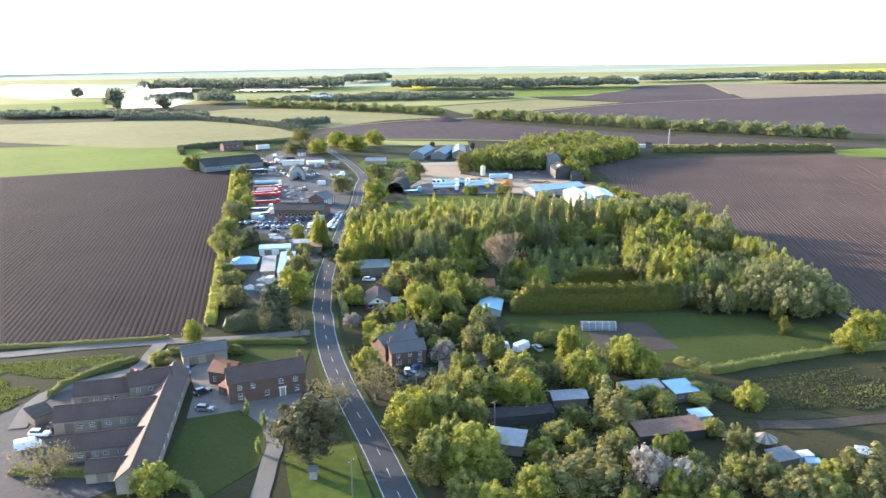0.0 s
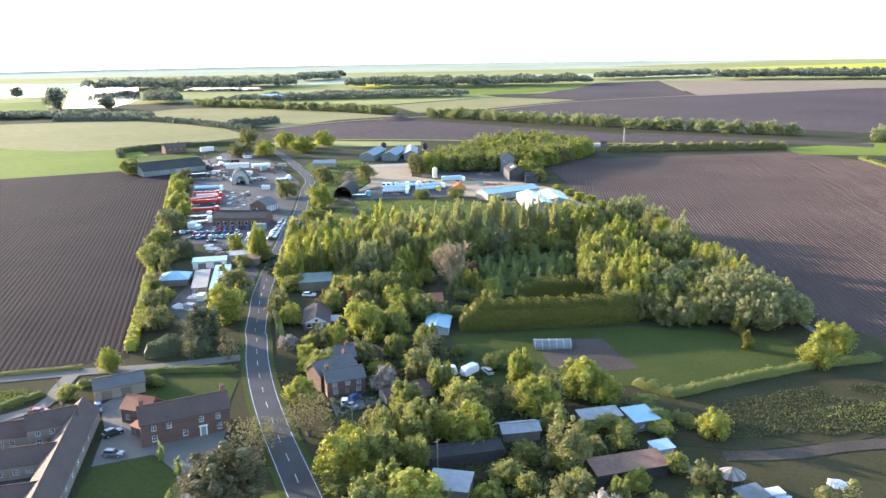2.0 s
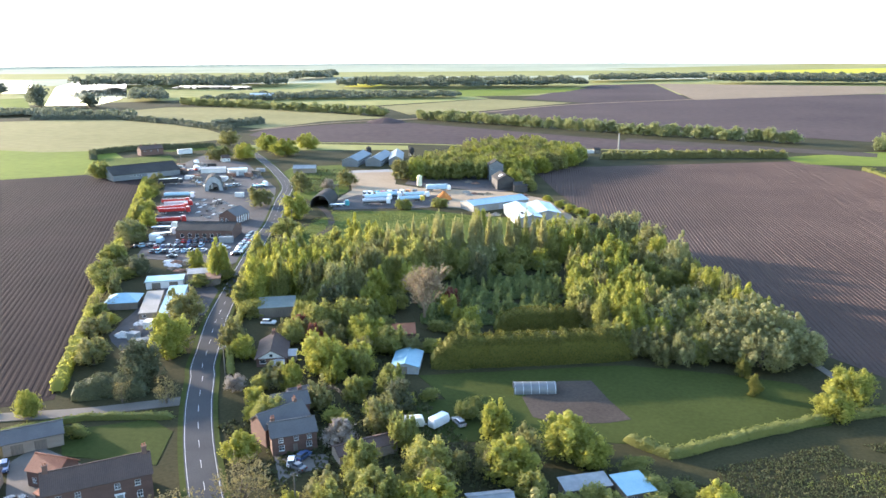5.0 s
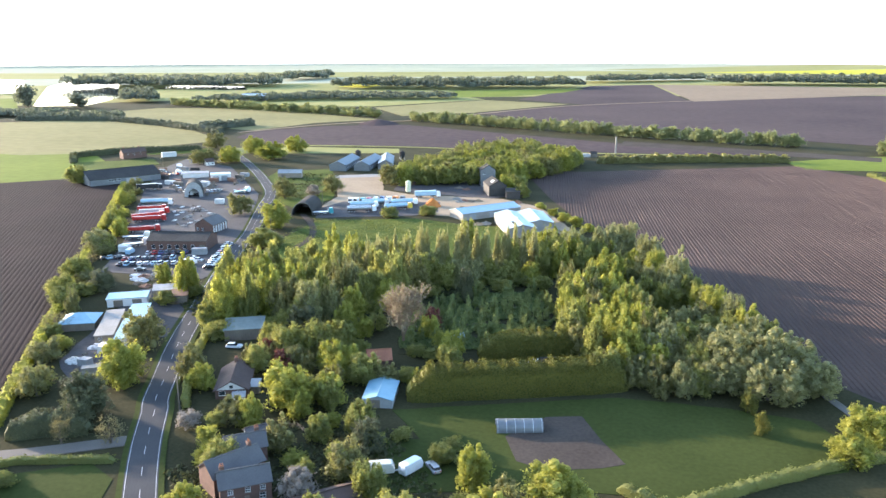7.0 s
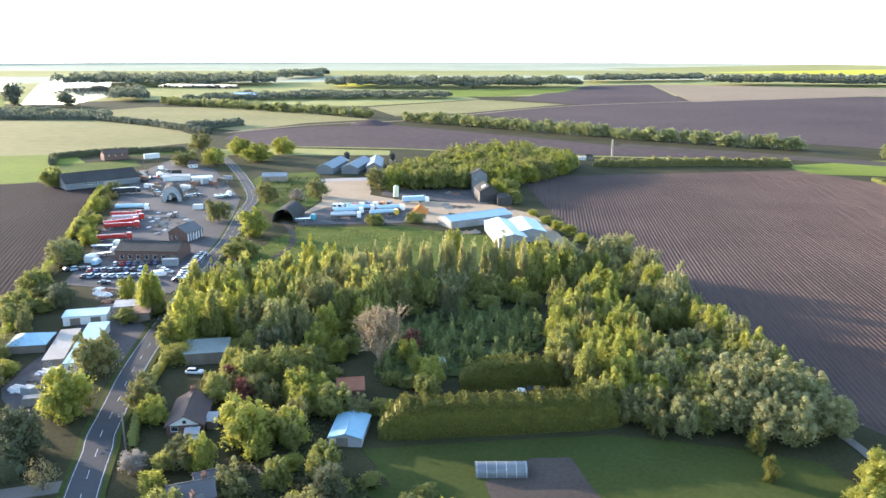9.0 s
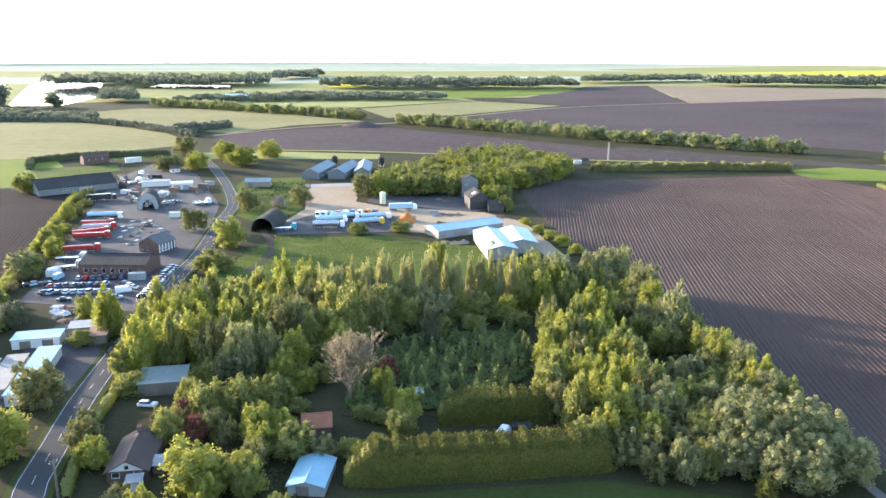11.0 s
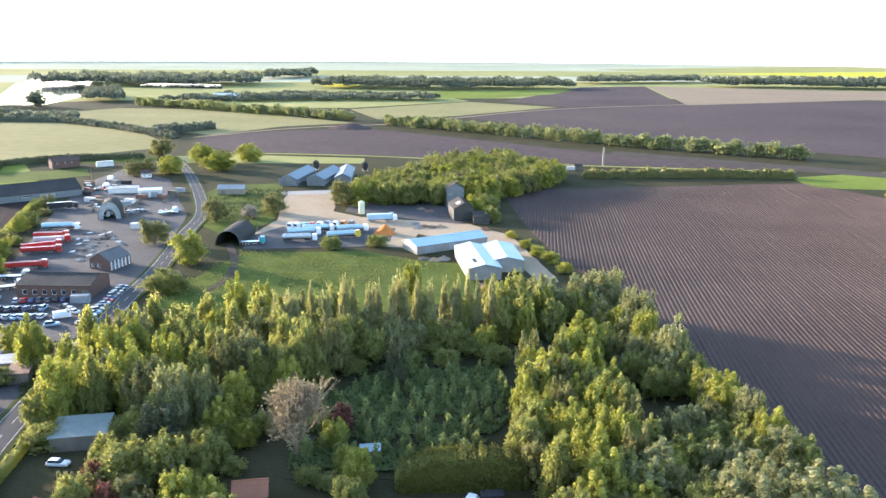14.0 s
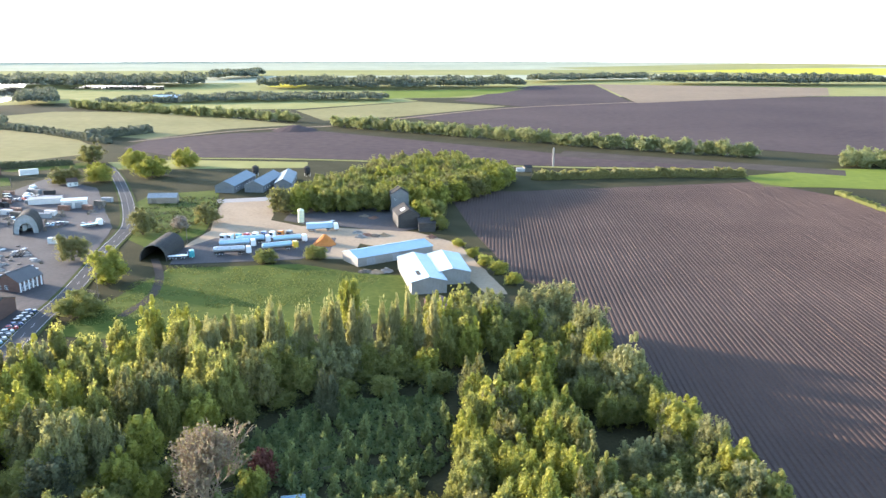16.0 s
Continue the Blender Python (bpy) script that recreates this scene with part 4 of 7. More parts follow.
ground_patch("lawn_back", [(-117.3, 170.0), (-95.5, 171.7), (-100.6, 185.3), (-108.9, 189.4), (-125.5, 179.4)], "lawn", 0.10, "mown back lawn behind the farmhouse", "lawn")
ground_patch("lawn_front", [(-66, 140), (-58, 128), (-50, 117), (-60, 106), (-72, 122), (-78, 132)], "meadow", 0.11, "sunlit mown grass under the big evergreen", "lawn", 0.5)
ground_patch("farmyard_west", [(-150, 150), (-128, 160), (-100, 118), (-110, 96), (-165, 110)], "yard", 0.08, "dusty grey yard between the barns", "yard", 1.0)
ground_patch("field_scrub", [(-180.7, 154.3), (-151.4, 170.9), (-143.9, 165.3), (-152.0, 143.4), (-152.4, 128.4), (-260, 130)], "grass", 0.09, "rough weedy paddock", "field", 0.8)

ground_patch("yard_haulage", [(-338.9, 550.3), (-352.2, 603.9), (-296.6, 575.1), (-251.4, 515.6), (-224.2, 480.5), (-179.8, 385.3), (-173.5, 362.2), (-159.9, 325.0), (-160.0, 314.6), (-203.7, 313.3), (-223.5, 353.4), (-260.0, 411.8), (-297.6, 473.3)], "yard", 0.12, "grey oil-stained lorry yard", "yard", 0.6)
ground_patch("yard_salvage", [(-145.1, 283.2), (-162.8, 304.1), (-174.8, 297.8), (-160.6, 251.3), (-155.2, 233.8), (-134.9, 217.4), (-150.0, 254.1), (-136.4, 257.7)], "yard", 0.11, "grey cluttered salvage yard", "yard", 0.8)
ground_patch("parking_strip", [(-165.1, 325.1), (-181.6, 368.5), (-176.4, 377.9), (-167.2, 350.5), (-158.9, 325.3)], "asphalt", 0.14, "asphalt parking strip beside the road", "car park")
ground_patch("apron", [(-200.8, 546.4), (-174.8, 565.6), (-156.1, 510.8), (-136.8, 501.7), (-80.1, 500.6), (-56.0, 482.9), (-26.3, 415.0), (-33.5, 413.0), (-58.1, 458.4), (-98.6, 474.1), (-96.0, 447.5), (-116.5, 446.7), (-163.1, 426.1), (-171.6, 447.1), (-175.3, 483.5)], "sand", 0.13, "dusty sand-coloured farm apron and track", "yard", 0.8)
ground_patch("tanker_yard", [(-163.1, 426.1), (-171.6, 447.1), (-165.9, 470.4), (-112.3, 482.2), (-106.8, 457.0), (-115.5, 443.9)], "yard", 0.15, "grey hardstanding under the tankers", "yard", 0.5)
ground_patch("hardstanding", [(-150, 512), (-156, 545), (-134, 552), (-106, 560), (-88, 530), (-76, 512), (-86, 500), (-136, 506)], "yard", 0.155, "grey hardstanding in front of the copse", "yard", 0.8)
ground_patch("barn_slab", [(-207.8, 555.7), (-177.0, 570.9), (-172.7, 560.4), (-203.0, 545.7)], "concrete", 0.17, "pale concrete slab before the barns", "yard")
ground_patch("meadow", [(-160.3, 421.0), (-113.2, 437.5), (-88.3, 430.4), (-61.8, 429.1), (-52.7, 386.6), (-84.4, 359.5), (-121.4, 349.2), (-147.4, 347.7), (-158.0, 347.7), (-159.7, 377.2)], "meadow", 0.10, "sunlit rough meadow", "meadow", 0.8)
ribbon("meadow_track", [(-173.9, 433.3), (-158.4, 410.4), (-148.4, 388.0), (-146.4, 366.9)], 3.2, "dirt", 0.16, "worn earth track across the meadow", "track")
ground_patch("meadow_north", [(-252.5, 562.6), (-220.3, 583.1), (-191.9, 524.2), (-175.1, 476.8), (-181.5, 444.3), (-211.0, 466.3), (-245.7, 525.6)], "meadow", 0.10, "rough grass round the cottage", "meadow", 0.8)
ground_patch("lawn_orchard", [(-45.3, 216.9), (-55.9, 229.1), (-4.1, 249.5), (22.0, 250.0), (40.0, 248.0), (47.0, 238.0), (43.2, 226.0), (7.8, 206.4), (-12.5, 204.4), (-44.8, 194.8), (-56.5, 214.2)], "lawn", 0.09, "broad shaded lawn below the tall hedge", "lawn", 0.5)
ground_patch("vegetable_plot", [(-27.3, 222.9), (-19.7, 234.6), (-11.6, 237.1), (-6.4, 226.5), (-0.8, 217.4), (-5.6, 214.6), (-16.4, 210.8), (-23.1, 213.0)], "dirt", 0.13, "bare dug vegetable plot", "plot", 0.3)
ground_patch("clearing", [(-77.0, 286.0), (-74.8, 300.8), (-37.1, 314.6), (-29.2, 272.3), (-65.6, 262.5)], "grass", 0.08, "rough grass among saplings", "clearing", 0.8)
ground_patch("garden_strip", [(7.8, 199.5), (52.2, 223.7), (75, 225), (70, 205), (45.6, 188.5), (23.6, 178.8), (0.3, 176.2)], "grass", 0.07, "rough weedy garden strip", "garden", 0.6)
ribbon("earth_path", [(17.4, 174.9), (30.6, 178.9), (45.2, 186.3), (75, 197)], 4.0, "dirt", 0.16, "bare earth path along the gardens", "path")
ground_patch("garden_lawn", [(22.9, 170.3), (44.2, 180.9), (70, 190), (70, 150), (38.7, 150.9), (25.2, 159.7)], "grass", 0.10, "rough mown garden lawn", "lawn", 0.4)
ground_patch("cottage_court", [(-66.4, 175.3), (-60.7, 180.1), (-62.4, 184.9), (-73.4, 181.2), (-67.1, 171.3)], "gravel", 0.14, "small gravel parking court", "drive")
ribbon("field_path", [(44.0, 272.3), (46.4, 262.9), (49.4, 255.9), (53.6, 243.2)], 2.4, "gravel", 0.14, "pale path at the field's edge", "path")

# ---------------------------------------------------------------- trees and hedges
WOOD = [(-150, 292), (-135, 316), (-116, 338), (-90, 350), (-72, 334), (-76, 305), (-88, 281), (-96, 272), (-112, 276), (-124, 268)]
joined = []
for i, (x, y) in enumerate(scatter(WOOD, 6.9, 5)):
    row = ("broad", "yellow", "upright", "yellow", "upright", "silver", "olive")[i % 7], x, y, rng.uniform(11, 18), rng.uniform(3.4, 5.2)
    if y > 304:
        joined.append(row)
    else:
        plant(*row, "trees of the wood")
grove("woodland", "dense spring-green trees at the back of the wood", "wood", joined, 0.6)
BELT_WEST = [(-25, 322), (-16, 330), (-6, 326), (1, 300), (6, 282), (2, 268), (-15, 268), (-21, 285)]
for i, (x, y) in enumerate(scatter(BELT_WEST, 5.2, 8)):
    plant(("yellow", "broad", "olive", "yellow", "yellow", "upright")[i % 6], x, y, rng.uniform(10.5, 14.5), rng.uniform(3.2, 4.6), "trees of the field belt")
for i, (x, y, dx, dy) in enumerate(along([(-22, 372), (-8, 366), (4, 352), (13, 334), (21, 316), (28, 302), (37, 286)], 4.8)):
    plant(("silver", "broad", "yellow", "silver", "broad", "yellow")[i % 6], x + rng.normal(0, 1.2), y + rng.normal(0, 1.5), rng.uniform(8.5, 14), rng.uniform(3.0, 4.6), "trees of the field belt")
inner = scatter([(-8, 346), (8, 338), (14, 322), (8, 318), (-2, 330)], 4.6, 11) + scatter([(8, 284), (11, 298), (18, 306), (26, 296), (32, 282), (18, 282)], 5.0, 12)
grove("belt_thicket", "lower shaded trees inside the field belt", "wood", [(("broad", "silver", "broad", "olive")[i % 4], x, y, rng.uniform(7, 11), rng.uniform(3.0, 4.2)) for i, (x, y) in enumerate(inner)], 0.6)
BELT_FRONT = [(-12, 260), (-6, 268), (6, 281), (18, 284), (24, 274), (20, 256), (8, 251)]
for i, (x, y) in enumerate(scatter(BELT_FRONT, 4.7, 9)):
    plant(("olive", "yellow", "broad", "silver", "olive")[i % 5], x, y, rng.uniform(6.5, 11), rng.uniform(3.2, 4.6), "trees of the field belt")
COPSE = [(-160, 529), (-153, 566), (-140, 640), (-132, 682), (-105, 690), (-50, 655), (-52, 620), (-72, 570), (-98, 548), (-130, 535)]
rows = [(("broad", "olive", "broad", "yellow", "broad")[i % 5], x, y, rng.uniform(11.5, 14.5), rng.uniform(6.0, 8.0)) for i, (x, y) in enumerate(scatter(COPSE, 8.6, 3))]
grove("copse", "dense green copse behind the estate farm", "wood", rows, 0.32)
for i in range(26):
    f = i / 25
    plant("poplar", -96 + 56 * f + rng.normal(0, 0.5), 321 + 30 * f + rng.normal(0, 1.2), rng.uniform(17, 23), rng.uniform(1.4, 2.2), "row of poplars")
BAND = [(-88, 312), (-58, 328), (-34, 342), (-20, 356), (-30, 385), (-46, 362), (-40, 350), (-74, 334), (-92, 322)]
grove("tree_band", "dense mixed trees below a row of poplars", "wood", [(("broad", "silver", "upright", "broad", "yellow")[i % 5], x, y, rng.uniform(8, 12) if y < 345 else rng.uniform(12, 15), rng.uniform(3.4, 4.8)) for i, (x, y) in enumerate(scatter(BAND, 6.0, 15))], 0.5)
for line, n, label in (([(-275, 963), (-25, 851), (130, 795)], 46, "long row of round field trees"), ([(-710, 1128), (-334, 1001)], 42, "far row of round field trees")):
    total = sum(math.hypot(b[0] - a[0], b[1] - a[1]) for a, b in zip(line, line[1:]))
    grove("tree_row", label, "tree row", [("row", x + rng.normal(0, 1), y + rng.normal(0, 1.5), rng.uniform(10, 14), rng.uniform(5.5, 7.5)) for x, y, dx, dy in along(line, total / n)])

# ---------------------------------------------------------------- the farmstead


def sashes(us, z, w, h):
    return [(u, z, w, h) for u in us]


FH_A, FH_B = (-102.9, 149.0), (-88.5, 161.1)
FL = math.hypot(FH_B[0] - FH_A[0], FH_B[1] - FH_A[1])
building("farmhouse", "long two-storey red brick farmhouse with brown pantiles", "house", FH_A, FH_B, 6.8, 5.4, 2.7, "brick", "pantile",
         front=sashes([FL * f - 0.5 for f in (0.14, 0.31, 0.67, 0.86)], 3.45, 1.0, 1.25) + sashes([FL * f - 0.5 for f in (0.14, 0.48, 0.87)], 0.95, 1.05, 1.45),
         doors=[(FL * 0.685 - 0.5, 0.0, 1.0, 2.25, "sheet_green")], right=[(2.9, 3.4, 0.9, 1.2)], chimneys=[(0.8, 3.4, 1.9), (FL - 0.8, 3.4, 1.9)])
porch = thing("door_surround", "white painted classical door surround", "door surround", footing(FH_A, FH_B)[0])
for q0, q1 in ((-0.78, -0.54), (0.54, 0.78)):
    pm = Mesh()
    pm.box(FL * 0.685 + q0, -0.16, 0, FL * 0.685 + q1, -0.004, 2.35)
    part("pilaster", pm, M["frame_white"], porch)
pm = Mesh()
pm.box(FL * 0.685 - 0.95, -0.28, 2.354, FL * 0.685 + 0.95, -0.004, 2.6)
part("canopy", pm, M["frame_white"], porch)
building("annex", "small brick annex with bright red tiles", "outbuilding", (-115.1, 158.3), (-108.0, 158.2), 6.0, 3.6, 2.0, "brick", "tile_red", front=[(1.2, 1.0, 1.0, 1.2)])
building("lean_to", "low brick lean-to with red tiles", "outbuilding", (-109.0, 153.6), (-105.6, 152.7), 5.0, 2.3, 1.0, "brick", "tile_red", ridge="mono", doors=[(0.6, 0, 0.9, 1.95)])
building("slate_barn", "low barn with a blue-grey slate roof", "barn", (-128.7, 166.2), (-120.1, 174.1), 6.5, 2.9, 1.6, "brick_pale", "slate", doors=[(1.5, 0, 2.4, 2.3), (6.0, 0, 2.4, 2.3)])
building("long_range", "long single-storey barn range with pantile roof", "barn", (-95.7, 111.4), (-121.0, 158.2), 6.5, 3.2, 2.6, "brick_pale", "pantile",
         front=sashes([4 + 5.2 * i for i in range(8)], 1.1, 1.2, 1.1), doors=[(1.4, 0, 1.1, 2.1), (17.2, 0, 1.1, 2.1), (27.6, 0, 1.1, 2.1)])
building("cross_wing", "two-storey converted barn with pantile roof", "barn", (-126.3, 142.3), (-118.8, 148.9), 6.5, 4.6, 2.2, "brick_pale", "pantile", front=sashes((1.5, 4.3), 2.9, 1.0, 1.0) + sashes((1.5, 5.4), 0.8, 1.2, 1.2), doors=[(3.4, 0, 1.0, 2.1)], chimneys=[(1.0, 3.2, 1.4)])
building("cross_wing", "low converted barn wing with pantile roof", "barn", (-138.2, 136.8), (-127.3, 143.3), 6.0, 3.0, 2.2, "brick_pale", "pantile", front=sashes((4.5, 6.9, 9.0), 1.0, 1.0, 1.1), doors=[(1.6, 0, 1.6, 2.3)], group="barn wings")
building("cross_wing", "low converted barn wing with pantile roof", "barn", (-132.2, 124.3), (-113.7, 135.6), 6.5, 3.0, 2.3, "brick_pale", "pantile", front=sashes((5, 7.5, 11, 14, 16.5), 1.0, 1.1, 1.0), doors=[(2.2, 0, 2.0, 2.3), (9, 0, 1.0, 2.1)], group="barn wings")
building("cross_wing", "low converted barn wing with pantile roof", "barn", (-122.2, 113.5), (-105.9, 123.1), 6.0, 2.8, 2.2, "brick_pale", "pantile", front=sashes((3, 5, 8, 10, 13), 1.0, 1.1, 0.9), doors=[(6.6, 0, 1.0, 2.1)], group="barn wings")
building("store_shed", "low brick store with a pantile roof", "shed", (-109.9, 109.6), (-102.1, 113.7), 5.0, 2.4, 1.5, "brick_pale", "pantile", doors=[(2.0, 0, 2.2, 2.1), (5.5, 0, 1.0, 2.0)])
building("field_shed", "dark low timber shed in the farmyard", "shed", (-139.2, 125.8), (-137.5, 129.9), 5.0, 2.3, 0.8, "timber", "sheet_dark", ridge="mono")

# ---------------------------------------------------------------- roadside houses
building("cottage", "two-storey brick cottage with slate roof", "house", (-73.7, 181.2), (-65.9, 186.7), 6.4, 4.2, 1.9, "brick", "slate", front=sashes((1.4, 4.6, 7.4), 2.75, 1.0, 1.05) + sashes((1.4, 7.2), 0.9, 1.2, 1.3), doors=[(4.4, 0, 0.95, 2.1)], chimneys=[(0.8, 3.5, 1.6)])
building("cottage", "gabled brick cottage with sunlit white gable", "house", (-82.2, 187.7), (-76.7, 184.1), 11.0, 4.3, 2.3, "brick", "slate", ridge="y", left=sashes((2, 5, 8.5), 2.8, 1.0, 1.1) + sashes((2, 8), 0.9, 1.1, 1.3), chimneys=[(3.0, 9.5, 2.2)])
building("cottage_wing", "rear cottage wing with slate roof", "house", (-79.8, 194.3), (-73.2, 199.1), 6.4, 4.0, 1.9, "brick", "slate", front=sashes((1.5, 5.2), 2.6, 0.9, 1.0), chimneys=[(6.6, 3.5, 1.5)])
building("outhouse", "white rendered outhouse with a slate roof", "outhouse", (-80.1, 203.6), (-76.3, 207.1), 4.0, 2.6, 1.2, "render_white", "slate", front=[(1.2, 1.0, 0.9, 0.9)])
building("bungalow", "bungalow with a white gable and brown tiled roof", "house", (-100.0, 223.4), (-92.7, 226.4), 14.0, 2.4, 2.2, "brick", "pantile", ridge="y", front=[ (0.9, 0.9, 1.6, 1.2), (5.2, 0.9, 1.6, 1.2)], chimneys=[(3.8, 12.5, 2.4)], overhang=0.5)
BG, BGL = footing((-100.0, 223.4), (-92.7, 226.4))
gab = thing("gable_cladding", "white painted gable with a small window", "cladding", BG)
gm = Mesh()
gm.slab([(0.1, -0.06, 2.42), (BGL - 0.1, -0.06, 2.42), (BGL / 2, -0.06, 4.5)], 0.05)
part("boarding", gm, M["render_white"], gab)
gm = Mesh()
gm.box(BGL / 2 - 0.4, -0.09, 2.75, BGL / 2 + 0.4, -0.062, 3.55)
part("window", gm, M["glass"], gab)
building("porch_shed", "small flat-roofed glazed porch", "porch", (-94.0, 221.3), (-91.5, 222.5), 2.4, 2.1, 0.3, "render_white", "sheet_grey", ridge="mono")
building("metal_shed", "long shed with a green-grey sheet roof", "shed", (-118.3, 259.3), (-108.0, 264.1), 8.0, 3.4, 0.9, "timber", "sheet_green", ridge="mono", doors=[(2, 0, 2.6, 2.5)])
building("tile_shed", "small brick shed with red tile roof", "shed", (-69.7, 249.9), (-63.9, 252.4), 5.2, 2.7, 2.0, "brick", "tile_red", doors=[(1.0, 0, 1.9, 2.1)])
building("white_workshop", "workshop with pale blue-white sheet roof", "workshop", (-63.2, 228.5), (-56.1, 229.8), 11.0, 2.1, 1.0, "sheet_grey", "sheet_cyan", ridge="y", doors=[(1.6, 0, 2.6, 2.4)])
building("small_shed", "small white-roofed garden shed", "shed", (-53.1, 274.1), (-49.4, 275.6), 2.6, 1.9, 0.7, "timber", "sheet_white", ridge="x")
building("small_shed", "small grey felt-roofed garden shed", "shed", (-93.1, 228.5), (-91.2, 229.1), 3.0, 2.0, 0.6, "timber", "sheet_grey", ridge="mono")
arch_building("polytunnel", "milky polythene garden tunnel on steel hoops", "polytunnel", (-28.1, 223.2), (-29.3, 227.3), 10.0, 2.4, "plastic", "plastic", ribs=6)
tunnel = bpy.context.scene.objects["polytunnel"]
tunnel.matrix_basis = footing((-19.5, 226.6), (-21.0, 231.9))[0]

# ---------------------------------------------------------------- gardens east of the road
building("flat_roof_cabin", "dark cabin with a white flat roof", "cabin", (-0.5, 181.0), (4.5, 184.0), 6.5, 2.5, 0.3, "timber", "sheet_cyan", ridge="mono", front=[(1.0, 1.0, 1.2, 0.9)])
building("open_shed", "dark timber lean-to with a grey roof", "shed", (-11.7, 179.7), (-3.6, 184.1), 4.0, 2.3, 0.4, "timber", "sheet_grey", ridge="mono", doors=[(1.0, 0, 2.6, 1.9)])
building("rusty_shed", "long open-fronted shed with rusty iron roof", "shed", (-6.8, 157.2), (6.3, 164.7), 5.0, 2.3, 0.7, "black_timber", "rust", ridge="mono", doors=[(1.0, 0, 2.4, 1.9, "black_timber"), (4.4, 0, 2.4, 1.9, "black_timber"), (8, 0, 2.4, 1.9, "black_timber")])
building("wire_aviary", "small aviary with a pale sheet roof", "aviary", (4.0, 170.4), (7.5, 172.6), 3.0, 2.0, 0.3, "sheet_grey", "sheet_white", ridge="mono")
building("long_shed", "long low dark shed with a felt roof", "shed", (-41.1, 155.0), (-26.6, 162.9), 5.0, 2.4, 0.9, "black_timber", "sheet_dark", ridge="x")
building("garage", "garage with a pale grey sheet roof", "garage", (-37.6, 145.0), (-30.0, 145.4), 6.0, 2.4, 0.5, "brick_pale", "sheet_grey", ridge="mono", doors=[(1.2, 0, 2.4, 2.0)])
building("grey_shed", "long weathered shed with grey roof", "shed", (-27.8, 169.4), (-20.3, 172.9), 5.0, 2.3, 0.9, "timber", "sheet_grey")
building("low_shed", "low brown-roofed shed beside the cottages", "shed", (-58.2, 180.7), (-48.6, 189.4), 5.0, 2.4, 1.0, "brick_pale", "pantile")
building("garden_store", "dull grey flat-roofed garden store", "shed", (20.3, 155.0), (24.3, 157.9), 4.0, 2.1, 0.3, "timber", "sheet_wall", ridge="mono")
dome = thing("thatched_shelter", "round open garden shelter with a conical slatted roof", "shelter", pose(18.1, 164.7, 0))
for i in range(16):
    w0, w1 = 2 * math.pi * i / 16, 2 * math.pi * (i + 1) / 16
    sl = Mesh()
    sl.slab([(2.7 * math.cos(w0), 2.7 * math.sin(w0), 1.9), (2.7 * math.cos(w1), 2.7 * math.sin(w1), 1.9), (0.08 * math.cos(w1), 0.08 * math.sin(w1), 3.4 + 0.05 * (i % 2))], 0.06)
    part("roof_panel", sl, M["timber" if i % 2 else "concrete"], dome)
    if i % 2 == 0:
        po = Mesh()
        po.tube((2.4 * math.cos(w0), 2.4 * math.sin(w0), 0), (2.4 * math.cos(w0), 2.4 * math.sin(w0), 1.95), 0.06, 0.06, 6)
        part("post", po, M["timber"], dome)

# ---------------------------------------------------------------- the salvage yard
SW = [(-141.2, 248.7), (-155.7, 277.1)]
building("salvage_shed", "workshop wing with pale blue-white sheet roof", "workshop", (-172.5, 276.9), (-161.3, 283.0), 7.0, 2.8, 0.7, "render_white", "sheet_cyan", ridge="flat", doors=[(2, 0, 3, 2.3), (8, 0, 3, 2.3)])
building("salvage_shed", "long workshop wing with pale blue-white roof", "workshop", SW[0], SW[1], 5.5, 2.9, 0.5, "render_white", "sheet_cyan", ridge="flat", front=sashes([1 + 2.6 * k for k in range(8)], 0.9, 1.6, 1.3), left=[(0.8, 0.9, 1.4, 1.2), (3.2, 0.9, 1.4, 1.2)])
building("salvage_shed", "low grey-roofed workshop in a yard", "workshop", (-149.7, 250.1), (-161.1, 270.8), 5.0, 2.4, 0.5, "brick_pale", "concrete", ridge="flat", left=[(0.8, 0.9, 1.2, 1.0)])
building("pavilion", "square pavilion with a pale hipped sheet roof", "pavilion", (-171.6, 253.4), (-162.1, 257.7), 9.5, 2.4, 1.9, "timber", "sheet_cyan", ridge="x", hip=4.3)
building("open_store", "open store with a rusty red sheet roof", "shed", (-153.6, 285.1), (-148.9, 287.4), 6.0, 3.0, 0.5, "timber", "rust", ridge="mono", doors=[(1, 0, 3, 2.4)])
building("open_store", "long open store with a pale grey sheet roof", "shed", (-163.2, 289.1), (-154.8, 293.6), 5.0, 3.0, 0.5, "brick_pale", "sheet_grey", ridge="mono")

# ---------------------------------------------------------------- the haulage yard
building("brick_workshop", "long single-storey brick workshop with a dark sheet roof", "workshop", (-205.5, 345.6), (-180.5, 351.4), 15.0, 4.5, 2.3, "brick", "sheet_dark", front=sashes([2 + 3.4 * i for i in range(6)], 1.2, 1.6, 1.8), doors=[(22.6, 0, 2.4, 3.0)])
building("gatehouse", "small brick office with white window bays", "office", (-205.7, 383.0), (-195.8, 382.4), 11.5, 3.8, 2.9, "brick", "slate", ridge="y", front=[(0.7, 0.9, 1.4, 1.5), (3.6, 0.9, 1.4, 1.5)], right=sashes((0.8, 2.8, 4.8, 6.8), 0.5, 1.2, 2.3))
GH, GHL = footing((-205.7, 383.0), (-195.8, 382.4))
stripes = thing("pilasters", "white painted pilasters along the office wall", "pilasters", GH)
for k in range(6):
    pm = Mesh()
    pm.box(GHL + 0.004, 0.2 + 2.0 * k, 0, GHL + 0.14, 0.75 + 2.0 * k, 3.7)
    part("pilaster", pm, M["frame_white"], stripes)
